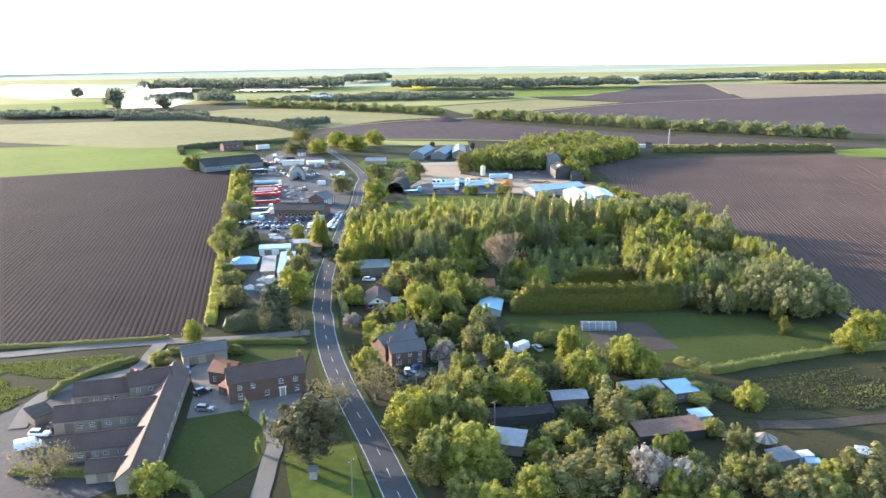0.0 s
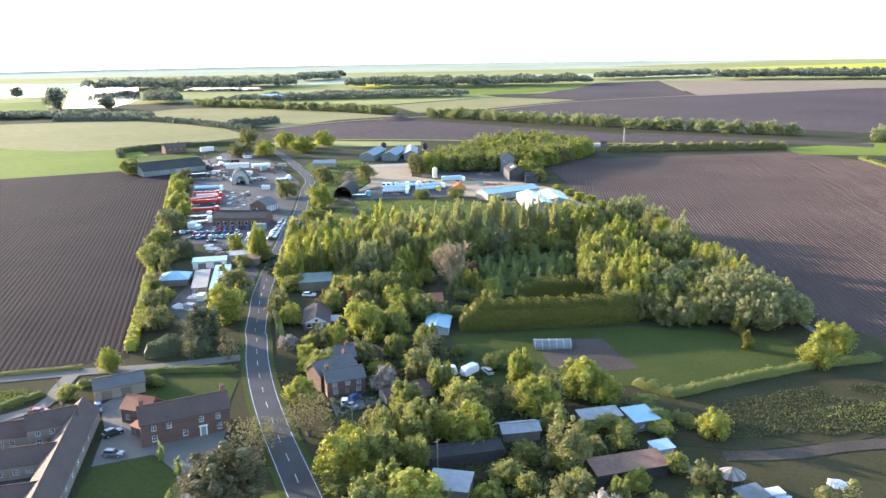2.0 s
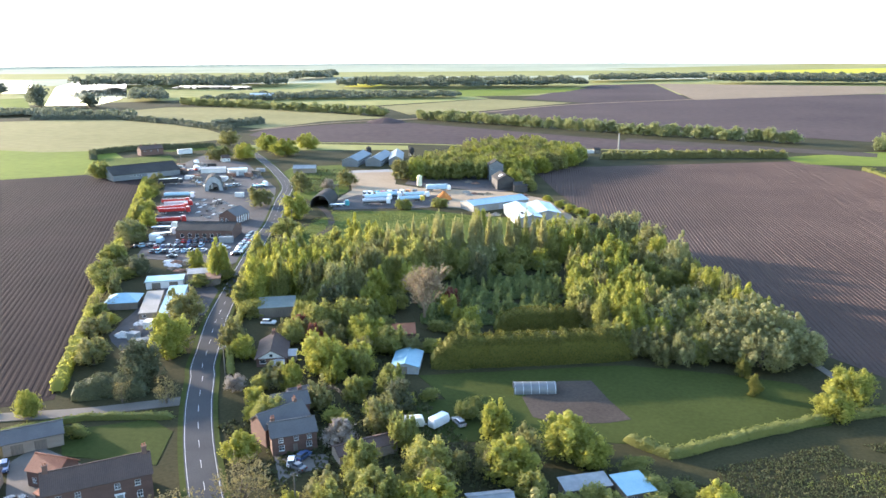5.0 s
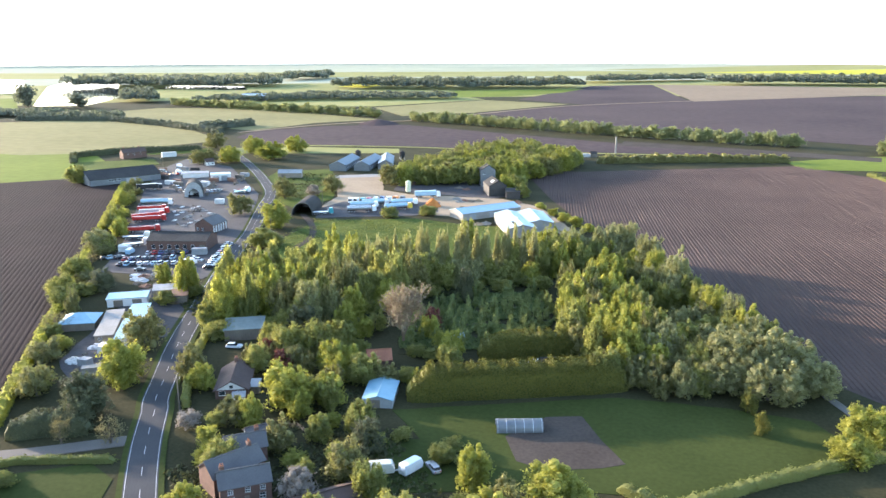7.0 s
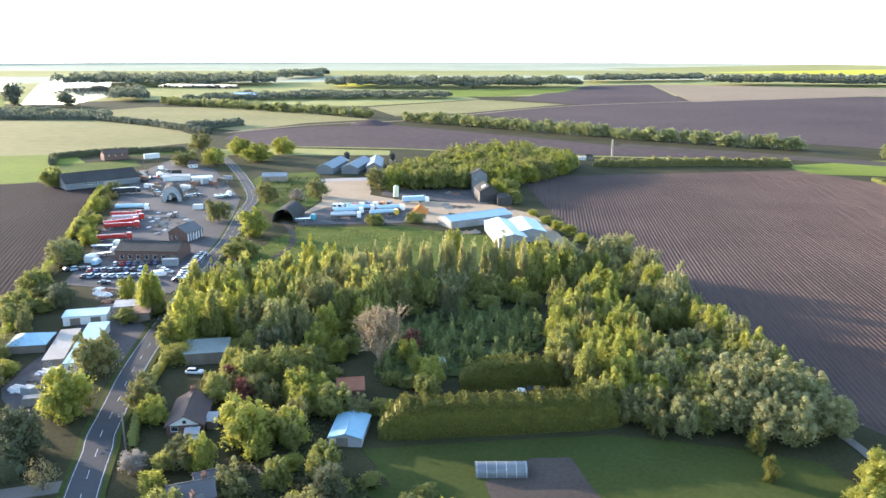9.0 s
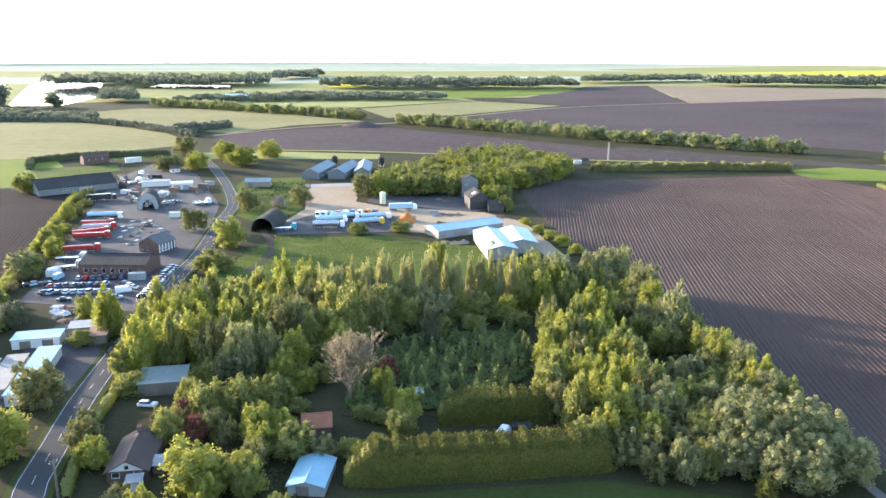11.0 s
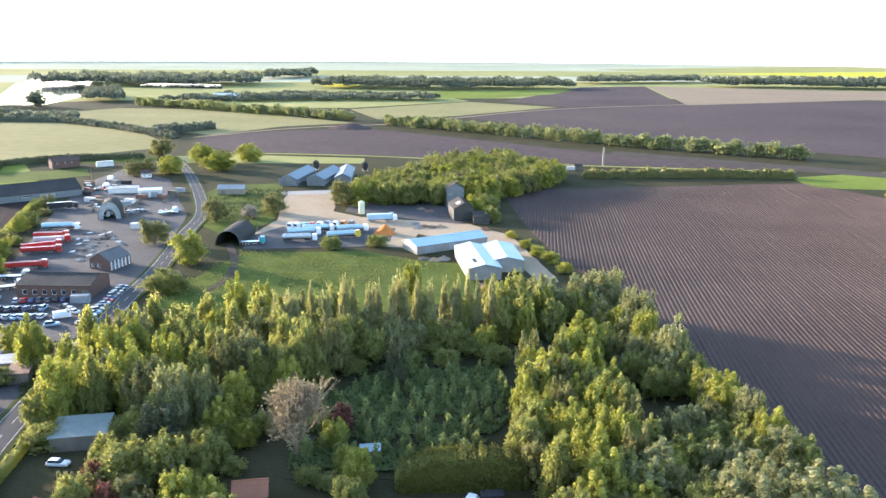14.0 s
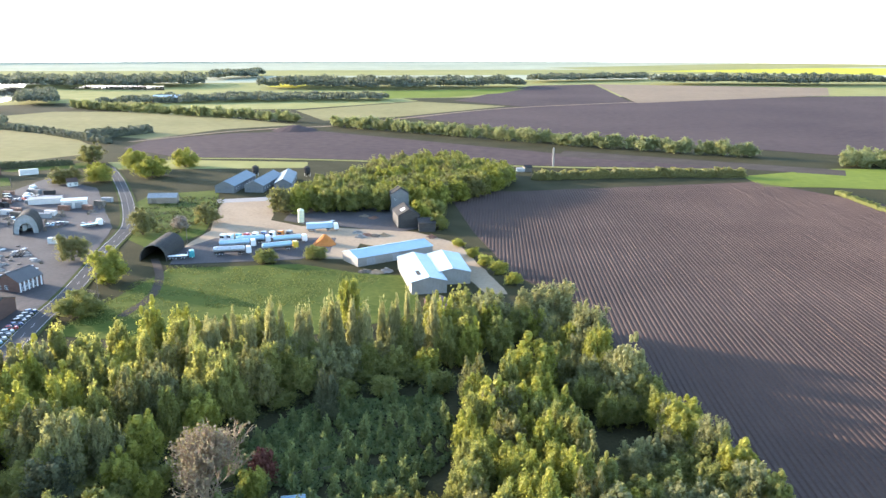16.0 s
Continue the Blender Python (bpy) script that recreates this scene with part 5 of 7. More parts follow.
arch_building("nissen_hut", "dark corrugated half-round hut with pale end", "hut", (-260.4, 458.6), (-251.1, 464.1), 14.0, 9.2, "sheet_dark", "sheet_grey", opening=6.0)
building("white_hut", "white rendered garage block with two blue doors", "garage", (-276.3, 514.1), (-265.8, 520.8), 8.0, 4.2, 0.4, "render_white", "sheet_white", ridge="flat", doors=[(1.2, 0, 4.0, 3.2, "sheet_grey"), (6.6, 0, 4.0, 3.2, "sheet_grey")])
building("long_store", "low white-walled store with a pale roof", "store", (-301.2, 520.1), (-286.8, 528.3), 6.0, 3.0, 0.4, "render_white", "sheet_grey", ridge="mono")
building("grain_store", "long low dark-roofed farm store", "barn", (-338.6, 476.5), (-312.9, 512.8), 24.0, 3.8, 4.6, "sheet_wall", "sheet_dark", doors=[(3, 0, 5, 3.2, "sheet_wall"), (22, 0, 8, 3.2, "sheet_grey")], front=sashes((11, 13, 15, 17), 2.2, 1.6, 1.0))
building("farm_house_far", "far brick house behind a dark hedge", "house", (-399.8, 590.8), (-389.8, 606.4), 8.0, 4.8, 2.6, "brick", "pantile", front=sashes((3, 8, 13), 2.9, 1.1, 1.2), chimneys=[(2, 4, 1.6), (14, 4, 1.6)])
building("far_bungalow", "far white bungalow beside the road", "house", (-316.9, 575.1), (-312.6, 579.1), 8.0, 2.8, 2.0, "render_white", "pantile", front=sashes((1, 4), 0.9, 1.2, 1.2))
building("roadside_store", "low pale roadside barn with grey roof", "barn", (-239.4, 536.6), (-224.6, 541.1), 6.5, 3.4, 1.8, "brick_pale", "sheet_grey", doors=[(2, 0, 2.6, 2.6)])
trailer = building("box_trailer", "white box trailer body standing in a yard", "trailer", (-376.1, 606.9), (-368.5, 615.5), 2.6, 3.6, 0.2, "render_white", "render_white", ridge="flat", overhang=0.0)

# ---------------------------------------------------------------- the estate farm
for i, (pa, pb) in enumerate((((-218.7, 574.9), (-207.0, 576.3)), ((-202.2, 579.9), (-190.9, 581.2)), ((-187.2, 588.8), (-177.3, 591.8)))):
    m, w = footing(pa, pb)
    building("grain_barn", "portal-frame barn with a pale blue-grey sheet roof", "barn", pa, pb, 42.0, 4.2, 2.8, "sheet_wall", "sheet_barn", ridge="y", doors=[(w * 0.3, 0, w * 0.4, 3.4, "sheet_wall")], right=sashes([3 + 5 * k for k in range(7)], 1.2, 1.4, 1.6), group="three portal-frame barns")
building("white_shed", "long low shed with a white sheet roof", "shed", (-88.5, 437.8), (-63.5, 463.0), 13.0, 3.6, 1.6, "concrete", "sheet_white", doors=[(4, 0, 4, 3, "sheet_grey"), (16, 0, 4, 3, "sheet_grey")])
WB = [(-59.1, 405.1), (-47.9, 412.3), (-41.4, 424.9), (-61.1, 444.3), (-50.2, 449.5)]
W_LEFT, W_RIGHT = math.hypot(WB[0][0] - WB[1][0], WB[0][1] - WB[1][1]), math.hypot(WB[2][0] - WB[1][0], WB[2][1] - WB[1][1])
left_barn = building("white_barn", "wide barn with white sheet roof and dark rooflight", "barn", WB[1], WB[3], W_LEFT * 0.95, 4.6, 1.5, "concrete", "sheet_white", group="pair of white barns")
building("white_barn", "wide barn bay with clean white sheet roof", "barn", WB[2], WB[4], W_RIGHT * 0.95, 4.6, 1.5, "concrete", "sheet_white", group="pair of white barns")
lw = W_LEFT * 0.95
pm = Mesh()
pm.slab([(u, v * lw, 4.6 + 3.0 * (1 - v) + 0.20) for u, v in ((5.0, 0.66), (10.5, 0.66), (10.5, 0.76), (5.0, 0.76))], 0.05)
part("rooflight", pm, M["sheet_dark"], left_barn, "dark rooflight sheet")
building("brick_lean_to", "low brown lean-to against the white barn", "shed", (-44.9, 385.6), (-40.3, 390.1), 10.0, 3.0, 0.8, "brick", "pantile", ridge="mono")
building("grain_tower", "tall grey grain tower with a dark gabled roof", "tower", (-101.0, 538.5), (-92.5, 541.8), 8.0, 10.4, 2.9, "sheet_wall", "sheet_dark", ridge="y", front=[(1.5, 7.0, 1.0, 1.2)])
tarred = building("dark_barn", "dark weatherboarded barn with a dark roof", "barn", (-89.2, 506.0), (-79.5, 510.2), 17.0, 6.2, 2.9, "black_timber", "sheet_dark", ridge="y", doors=[(1.6, 0, 3.0, 3.8, "black_timber")])
tw = math.hypot(9.7, 4.2)
for y0 in (4.0, 6.6):
    pm = Mesh()
    pm.slab([(f * tw, y, 6.2 + 5.8 * f + 0.20) for f, y in ((0.20, y0), (0.40, y0), (0.40, y0 + 1.6), (0.20, y0 + 1.6))], 0.05)
    part("rooflight", pm, M["render_white"], tarred, "pale rooflight sheet")
building("dark_lean_to", "dark open lean-to beside the barn", "shed", (-78.0, 501.2), (-70.4, 503.4), 8.0, 4.0, 1.0, "black_timber", "sheet_dark", ridge="mono")
arch_building("nissen_barn", "large dark half-round barn with an open front", "barn", (-178.0, 429.0), (-167.1, 431.1), 22.0, 6.8, "sheet_dark", "concrete", opening=10.5)
silo = thing("feed_silo", "tall cream painted steel feed silo", "silo", pose(-139.7, 509.6, 0))
sm = Mesh()
sm.tube((0, 0, 0), (0, 0, 6.2), 1.6, 1.6, 20)
part("body", sm, M["silo_cream"], silo)
sm = Mesh()
sm.tube((0, 0, 6.204), (0, 0, 7.0), 1.65, 0.35, 20, True)
part("cap", sm, M["silo_cream"], silo)
for k in range(4):
    sm = Mesh()
    sm.tube((0, 0, 0.8 + 1.5 * k), (0, 0, 0.92 + 1.5 * k), 1.65, 1.65, 20)
    part("band", sm, M["steel"], silo)
for x, y in ((-221.5, 639.0), (-186.5, 643.0)):
    hop = thing("grain_hopper", "dark steel hopper bin behind the barns", "hopper", pose(x, y, 0))
    sm = Mesh()
    sm.tube((0, 0, 2.6), (0, 0, 6), 2.2, 2.2, 14), sm.tube((0, 0, 6), (0, 0, 7.2), 2.3, 0.4, 14, True), sm.tube((0, 0, 0.8), (0, 0, 2.6), 0.5, 2.2, 14)
    part("bin", sm, M["sheet_dark"], hop)
    for q in range(4):
        sm = Mesh()
        sm.tube((1.9 * math.cos(q * 1.571), 1.9 * math.sin(q * 1.571), 0), (1.9 * math.cos(q * 1.571), 1.9 * math.sin(q * 1.571), 2.9), 0.12, 0.12, 5)
        part("leg", sm, M["steel"], hop)
mast = thing("mast", "slim pale mast standing in a hedge", "mast", pose(-27.2, 721.7, 0))
sm = Mesh()
sm.tube((0, 0, 0), (0, 0, 13.5), 0.75, 0.6, 8, True)
part("pole", sm, M["concrete"], mast)
heap = Mesh()
hn2 = 14
prof = [(1.0, 0.0), (0.72, 0.30), (0.42, 0.66), (0.10, 0.98)]
k0 = len(heap.v)
for rr, zz in prof:
    for i in range(hn2):
        w = 2 * math.pi * i / hn2
        q = 1 + 0.18 * noise.noise((math.cos(w) * 1.5, math.sin(w) * 1.5, zz * 2))
        heap.v.append((5.5 * rr * q * math.cos(w), 4.5 * rr * q * math.sin(w), 4.6 * zz))
for r_ in range(3):
    for i in range(hn2):
        heap.f.append((r_ * hn2 + i, r_ * hn2 + (i + 1) % hn2, (r_ + 1) * hn2 + (i + 1) % hn2, (r_ + 1) * hn2 + i))
        heap.mi.append(0)
heap.f.append(tuple(3 * hn2 + i for i in range(hn2)))
heap.mi.append(0)
sand_heap = tagged(part("sand_mound", heap, M["spoil"]), "orange heap of sand on the farm apron", "heap")
sand_heap.matrix_basis = pose(-113.3, 469.8, 0.1)

# ---------------------------------------------------------------- landmark trees
TOPS_FARM = [("pine", -71.6, 130.0, 14.0, 7.6), ("thin", -74.0, 152.5, 9.5, 6.0), ("yellow", -137.8, 183.5, 6.5, 3.2), ("thin", -120.7, 194.8, 6.5, 2.6), ("thin", -110.5, 197.7, 7.0, 3.6), ("thin", -117.8, 107.9, 8.5, 6.5), ("yellow", -96.2, 113.2, 6.5, 4.0), ("bush", -119.9, 177.8, 3, 2.5), ("bush", -136.6, 166.2, 3.5, 3.0)]
TOPS_LAWN = [("sapling", -96.0, 145.8, 4.0, 0.9), ("sapling", -88.8, 141.2, 4.2, 1.0), ("sapling", -83.5, 130.5, 4.0, 0.9)]
TOPS_ROAD = [("thin", -70.1, 162.8, 10.0, 6.4), ("yellow", -79.3, 178.3, 6.5, 3.6), ("yellow", -55.0, 147.5, 11, 5.5), ("broad", -49.0, 151.6, 10, 4.8), ("broad", -45.5, 132.1, 10, 5.0), ("yellow", -38.4, 136.4, 11, 6.2), ("broad", -45.3, 165.9, 10, 4.8), ("yellow", -34.8, 167.3, 10, 5.6), ("broad", -39.9, 180.5, 9, 4.6), ("bush", -57.9, 141.6, 4, 4.0)]
TOPS_GARDEN = [("yellow", -23.7, 185.3, 9, 5.8), ("yellow", -13.4, 197.4, 9.5, 6.0), ("yellow", -7.7, 194.1, 7, 4.0), ("olive", -13.4, 161.5, 11.5, 5.6), ("yellow", 15.5, 182.7, 6.5, 3.4), ("yellow", 43.6, 228.7, 7.5, 4.4), ("yellow", 49.6, 238.4, 9.5, 5.2), ("olive", -11.1, 147.3, 8, 4.0), ("bush", -3.2, 178.1, 4, 3.0), ("bush", 5.1, 180.6, 3.5, 3.0), ("bush", 10.3, 187.7, 2.5, 3.0)]
TOPS_NEAR = [("yellow", -23.8, 128.3, 8.5, 4.5), ("olive", -15.0, 134.5, 9, 7.0), ("blossom", -3.6, 141.7, 8, 5.0), ("blossom", 2.3, 141.6, 7, 4.2), ("yellow", 0.7, 139.1, 6, 3.2), ("olive", 16.0, 147.7, 7, 4.2), ("olive", 22.9, 144.1, 7, 4.8), ("olive", 34.4, 152.2, 8, 6.0), ("yellow", -30.1, 121.7, 7, 4.0), ("yellow", 29.6, 151.2, 6, 4.0)]
TOPS_HOUSES = [("blossom", -61.4, 188.8, 6.5, 3.6), ("olive", -54.9, 196.5, 9, 4.6), ("conifer", -54.5, 208.0, 8.5, 4.0), ("yellow", -81.3, 224.5, 11, 6.2), ("yellow", -71.8, 227.7, 9, 4.2), ("copper", -91.7, 243.3, 6.5, 3.0), ("copper", -98.9, 248.7, 7, 2.8), ("olive", -101.6, 244.9, 6, 2.8), ("bare", -66.6, 271.3, 24.0, 11.5), ("yellow", -60.0, 276.4, 7.5, 3.0), ("copper", -61.1, 283.3, 8, 3.2), ("olive", -88.8, 213.3, 6.5, 4.4), ("blossom", -98.2, 209.3, 4, 3.0)]
TOPS_SHADE = [("broad", -94.6, 251.9, 10, 5.0), ("broad", -86.8, 255.3, 11, 5.4), ("yellow", -79.2, 247.3, 9, 3.6), ("conifer", -96.3, 267.9, 11, 6.0), ("broad", -98.1, 271.6, 12, 4.2), ("yellow", -85.5, 273.5, 10, 4.0), ("broad", -82.0, 261.8, 9, 4.4), ("yellow", -126.5, 279.0, 13.5, 6.0), ("broad", -128.8, 269.2, 10, 4.2), ("olive", -114.4, 233.3, 9, 4.0), ("yellow", -106.2, 228.1, 7.5, 3.6), ("broad", -98.0, 241.1, 8, 3.4)]
TOPS_YARD = [("yellow", -127.6, 225.5, 10, 6.3), ("olive", -134.3, 249.4, 10, 5.2), ("conifer", -123.9, 206.4, 9.5, 5.5), ("yellow", -170.0, 305.7, 6.5, 3.2), ("broad", -157.0, 300.6, 6, 4.2), ("olive", -205.2, 424.9, 9.5, 6.0), ("yellow", -173.6, 400.7, 10.5, 6.2), ("olive", -205.2, 469.3, 10, 6.0), ("yellow", -316.9, 649.5, 11.5, 7.5), ("yellow", -287.0, 621.1, 11, 7.5), ("olive", -364.8, 669.5, 12, 7.5), ("yellow", -287.7, 665.7, 11, 6.5), ("yellow", -308.3, 596.1, 10, 6.5), ("olive", -323.8, 583.5, 9, 7.0), ("broad", -354.9, 486.6, 9.5, 7.0), ("olive", -183.7, 496.6, 8.5, 6.0), ("blossom", -190.2, 483.7, 5.5, 4.5), ("broad", -160.3, 365.9, 6.5, 7.0), ("broad", -127.2, 437.5, 4.4, 4.2), ("broad", -109.1, 447.5, 4.2, 4.4)]
TOPS_BELT = [("willow", 25.0, 266.0, 15, 8.5), ("willow", 36.0, 268.0, 14.5, 9.0), ("willow", 32.0, 258.0, 11, 8.0), ("silver", 21.0, 259.0, 10, 6.0), ("silver", 43.0, 262.0, 10, 6.0), ("silver", 6.0, 272.0, 13, 6.0), ("silver", 11.6, 331.0, 18, 5.5), ("silver", -8.5, 378.8, 16, 8.0), ("silver", 2.1, 363.9, 15, 6.0), ("yellow", -11.1, 334.1, 16, 6.5), ("yellow", -17.9, 311.0, 14, 5.5), ("yellow", 22.6, 314.4, 12, 4.5), ("cone", 28.1, 238.7, 5.5, 2.2), ("cone", 26.3, 249.2, 6.5, 2.4), ("olive", -8.5, 272.2, 9, 4.5), ("yellow", -4.0, 263.8, 10, 4.0)]
TOPS_FIELD = [("yellow", -70.7, 371.5, 16, 3.4), ("broad", -78.6, 534.7, 10, 7.0), ("yellow", -86.4, 557.1, 12, 6.0), ("yellow", -84.4, 519.1, 11, 6.0), ("broad", -70.4, 508.4, 8, 5.0), ("bush_yellow", -55.1, 477.2, 3.5, 3.0), ("bush_yellow", -46.3, 462.0, 4, 3.2), ("bush_yellow", -39.7, 449.6, 4.5, 3.4), ("bush_yellow", -32.7, 440.2, 5, 4.0), ("bush_yellow", -25.6, 426.4, 5, 3.6), ("conifer", -57.2, 311.4, 13, 3.5), ("silver", -27.0, 370.0, 14, 6.0), ("silver", -15.0, 374.0, 15, 6.5)]
for rows, group in ((TOPS_FARM, "trees round the farmhouse"), (TOPS_LAWN, "young trees on the lawn"), (TOPS_ROAD, "roadside trees"), (TOPS_GARDEN, "garden trees"), (TOPS_NEAR, "nearest garden trees"), (TOPS_HOUSES, "trees round the cottages"), (TOPS_SHADE, "trees behind the bungalow"), (TOPS_YARD, "trees round the yards"), (TOPS_BELT, "trees of the field belt"), (TOPS_FIELD, "trees at the field's edge")):
    for k, x, y, h, r_ in rows:
        plant(k, x, y, h * (1.22 if group == "trees round the yards" else 1.0), r_ * ((1.4 if y > 560 else 1.15) if group == "trees round the yards" else 1.0), group)
for i, (x, y) in enumerate(scatter([(-74, 290), (-64, 312), (-36, 328), (-26, 308), (-32, 276), (-64, 268)], 4.2, 21)[:130]):
    plant("sapling", x, y, rng.uniform(3.5, 6.5), rng.uniform(1.0, 1.6), "plantation saplings")
UNDER = [(-156, 290), (-140, 316), (-92, 346), (-42, 352), (-34, 330), (-66, 318), (-78, 300), (-96, 268), (-122, 262)]
for i, (x, y) in enumerate(scatter(UNDER, 9.5, 33)):
    plant("bush", x, y, rng.uniform(3, 6), rng.uniform(3, 4.5), "undergrowth of the wood")
BARE = (-66.6, 271.3)
GARD = [(-80, 182), (-92, 206), (-92, 218), (-70, 246), (-62, 232), (-56, 215), (-34, 205), (-20, 190), (-22, 176), (-42, 158), (-30, 140), (-36, 124), (-50, 142), (-64, 168)]
SOLID = [o.matrix_basis.translation.copy() + o.matrix_basis.to_3x3() @ Vector((5, 3, 0)) for o in scene.objects if o.parent is None and any(c.name.startswith("roof") for c in o.children)]
for i, (x, y) in enumerate(scatter(GARD, 6.6, 41)):
    if min((Vector((x, y, 0)) - s).length for s in SOLID) > 6.0 and math.hypot(x + 66, y - 180) > 10 and math.hypot(x + 44, y - 202) > 10 and math.hypot(x + 95, y - 219) > 9 and math.hypot(x + 58, y - 228) > 9:
        k = ("bush", "broad", "bush_yellow", "olive", "yellow", "broad")[i % 6]
        plant(k, x, y, *((rng.uniform(3, 5), rng.uniform(2.2, 3.2)) if "bush" in k else (rng.uniform(6, 10), rng.uniform(2.8, 4.4))), "garden shrubs and trees")

for i, (x, y) in enumerate(scatter([(-100.9, 248.1), (-105.5, 263.7), (-96.9, 290.0), (-81.6, 281.4), (-62.8, 267.7), (-54.3, 272.4), (-46.8, 258.5), (-51.6, 242.1), (-73.9, 239.6)], 5.2, 47)):
    if min((Vector((x, y, 0)) - s).length for s in SOLID) > 8.5 and math.hypot(x - BARE[0], y - BARE[1]) > 8:
        k = ("bush", "broad", "bush", "yellow", "olive")[i % 5]
        plant(k, x, y, *((rng.uniform(2.5, 4.5), rng.uniform(2.2, 3.2)) if k == "bush" else (rng.uniform(5, 8.5), rng.uniform(2.6, 3.8))), "garden shrubs and trees")
GARD_NEAR = [(-28, 138), (-20, 178), (2, 178), (14, 160), (12, 136), (-10, 126)]
for i, (x, y) in enumerate(scatter(GARD_NEAR, 7.0, 44)):
    if min((Vector((x, y, 0)) - s).length for s in SOLID) > 6.0:
        plant(("olive", "bush", "broad", "yellow", "bush")[i % 5], x, y, rng.uniform(3.5, 7), rng.uniform(2.4, 3.8), "garden shrubs and trees")
for k, x, y, h, r_ in (("broad", 27.7, 143.6, 6.5, 4.2), ("olive", 19.9, 140.8, 6, 4.0), ("olive", 36.3, 146.1, 7, 5.0), ("olive", 8.2, 139.3, 6.5, 4.0), ("bush", 12.0, 156.7, 2.5, 2.4), ("bush", 0.9, 193.2, 3.5, 3.0), ("bush", 4.3, 187.0, 3.5, 3.2), ("bush", -6.5, 180.4, 4, 3.0), ("bush", -29.9, 208.7, 2.5, 2.6), ("bush", -37.4, 214.6, 2.5, 2.4), ("broad", -38.2, 208.4, 4, 3.0), ("bush", -49.0, 215.6, 3, 2.6), ("bush", -31.7, 208.4, 3, 3.2)):
    plant(k, x, y, h, r_, "nearest garden trees")
grove("tree_clump", "clump of trees beyond the ploughed field", "tree clump", [("row", x, y, rng.uniform(8, 12), rng.uniform(4, 6)) for x, y in scatter([(178.9, 757.9), (193.5, 795.9), (253.4, 807.9), (235.1, 758.3)], 8.0, 61, 600)])

# ---------------------------------------------------------------- hedges
hedge("tall clipped golden conifer hedge", [(-54.5, 236), (-30, 245.5), (-3, 256)], 6.0, 8.0, "leaf_gold", 0.20, 90, 0.17, 2)
hedge("second tall clipped conifer hedge", [(-43, 266), (-30, 270.5), (-17, 274.5)], 6.0, 7.0, "leaf_gold", 0.20, 90, 0.17, 3)
hedge("field hedge in bright young leaf", [(-140.7, 195.8), (-200, 292), (-260, 388), (-322, 487)], 3.0, 2.6, "leaf_yellow", 0.26, 12, 0.5, 4)
hedge("sunlit hedge along the lane", [(-139.5, 171.8), (-124.3, 185.5), (-104.2, 191.4)], 1.8, 1.6, "leaf_hedge", 0.18, 16, 0.3, 5)
hedge("low hedge between lane and ploughed field", [(-250, 125), (-189.1, 162.1), (-163.1, 174.0), (-146.1, 182.9)], 1.6, 1.2, "leaf_olive", 0.22, 7, 0.4, 6)
hedge("garden boundary hedge in sunlight", [(-2, 207), (7.8, 201.7), (25.2, 215.6), (43.6, 228.8), (62, 238)], 2.2, 2.2, "leaf_hedge", 0.2, 16, 0.4, 7)
hedge("scrubby hedge beyond the ploughed field", [(-38, 660), (-5, 672), (50, 690), (103, 700)], 7.0, 4.5, "leaf_olive", 0.45, 16, 0.8, 8)
hedge("dark hedge round the far house", [(-421.4, 560.7), (-443.7, 588.4), (-425.4, 627.5), (-371.4, 657.0)], 5.0, 4.0, "leaf_dark", 0.6, 6, 0.3, 9)
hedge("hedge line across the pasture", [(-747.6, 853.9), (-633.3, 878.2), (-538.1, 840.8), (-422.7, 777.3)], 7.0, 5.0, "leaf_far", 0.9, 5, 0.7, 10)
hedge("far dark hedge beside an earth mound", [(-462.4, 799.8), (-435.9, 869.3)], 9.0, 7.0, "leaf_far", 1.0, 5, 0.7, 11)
hedge("curving clipped hedge beside a farm track", [(-143.9, 166.6), (-148.7, 157.7), (-150.6, 145.7), (-148.7, 139.2)], 1.6, 1.5, "leaf_hedge", 0.18, 14, 0.3, 12)
hedge("clipped curving hedge at the lawn's foot", [(-128, 108), (-108, 113.5), (-97, 116), (-88, 113.5), (-80, 107)], 2.0, 1.8, "leaf_hedge", 0.18, 16, 0.2, 13)
hedge("dark hedge at the salvage yard", [(-134.7, 193.8), (-128.5, 198.3), (-118.3, 201.3)], 4.5, 5.0, "leaf_dark", 0.22, 40, 0.3, 14)
hedge("overgrown green roadside garden hedge", [(-103.9, 216.5), (-116.7, 237.9), (-127.1, 265.3)], 2.0, 2.5, "leaf", 0.25, 9, 0.5, 15)
hedge("rough hedge at the grass strip's edge", [(144.1, 646.4), (150.1, 612.9), (162.6, 561.4)], 3.0, 2.4, "leaf_hedge", 0.35, 8, 0.6, 16)
for i, (x, y, dx, dy) in enumerate(along([(-150, 212), (-200, 292), (-262, 392), (-318, 482)], 12.0)):
    plant(("olive", "broad", "olive", "yellow", "broad", "thin")[i % 6], x + rng.uniform(3, 11), y + rng.normal(0, 3), rng.uniform(3.5, 9), rng.uniform(2.4, 5.2), "trees of the field hedge")
for k, x, y, h, r_ in (("silver", -226.0, 340.0, 9.5, 7.0), ("broad", -205.0, 303.0, 9, 6.0), ("conifer", -187.0, 293.0, 8, 5.5), ("broad", -196.0, 284.0, 8, 5.0), ("broad", -188.0, 275.0, 7, 5.0), ("yellow", -252.0, 388.0, 9, 5.0)):
    plant(k, x, y, h, r_, "trees of the field hedge")


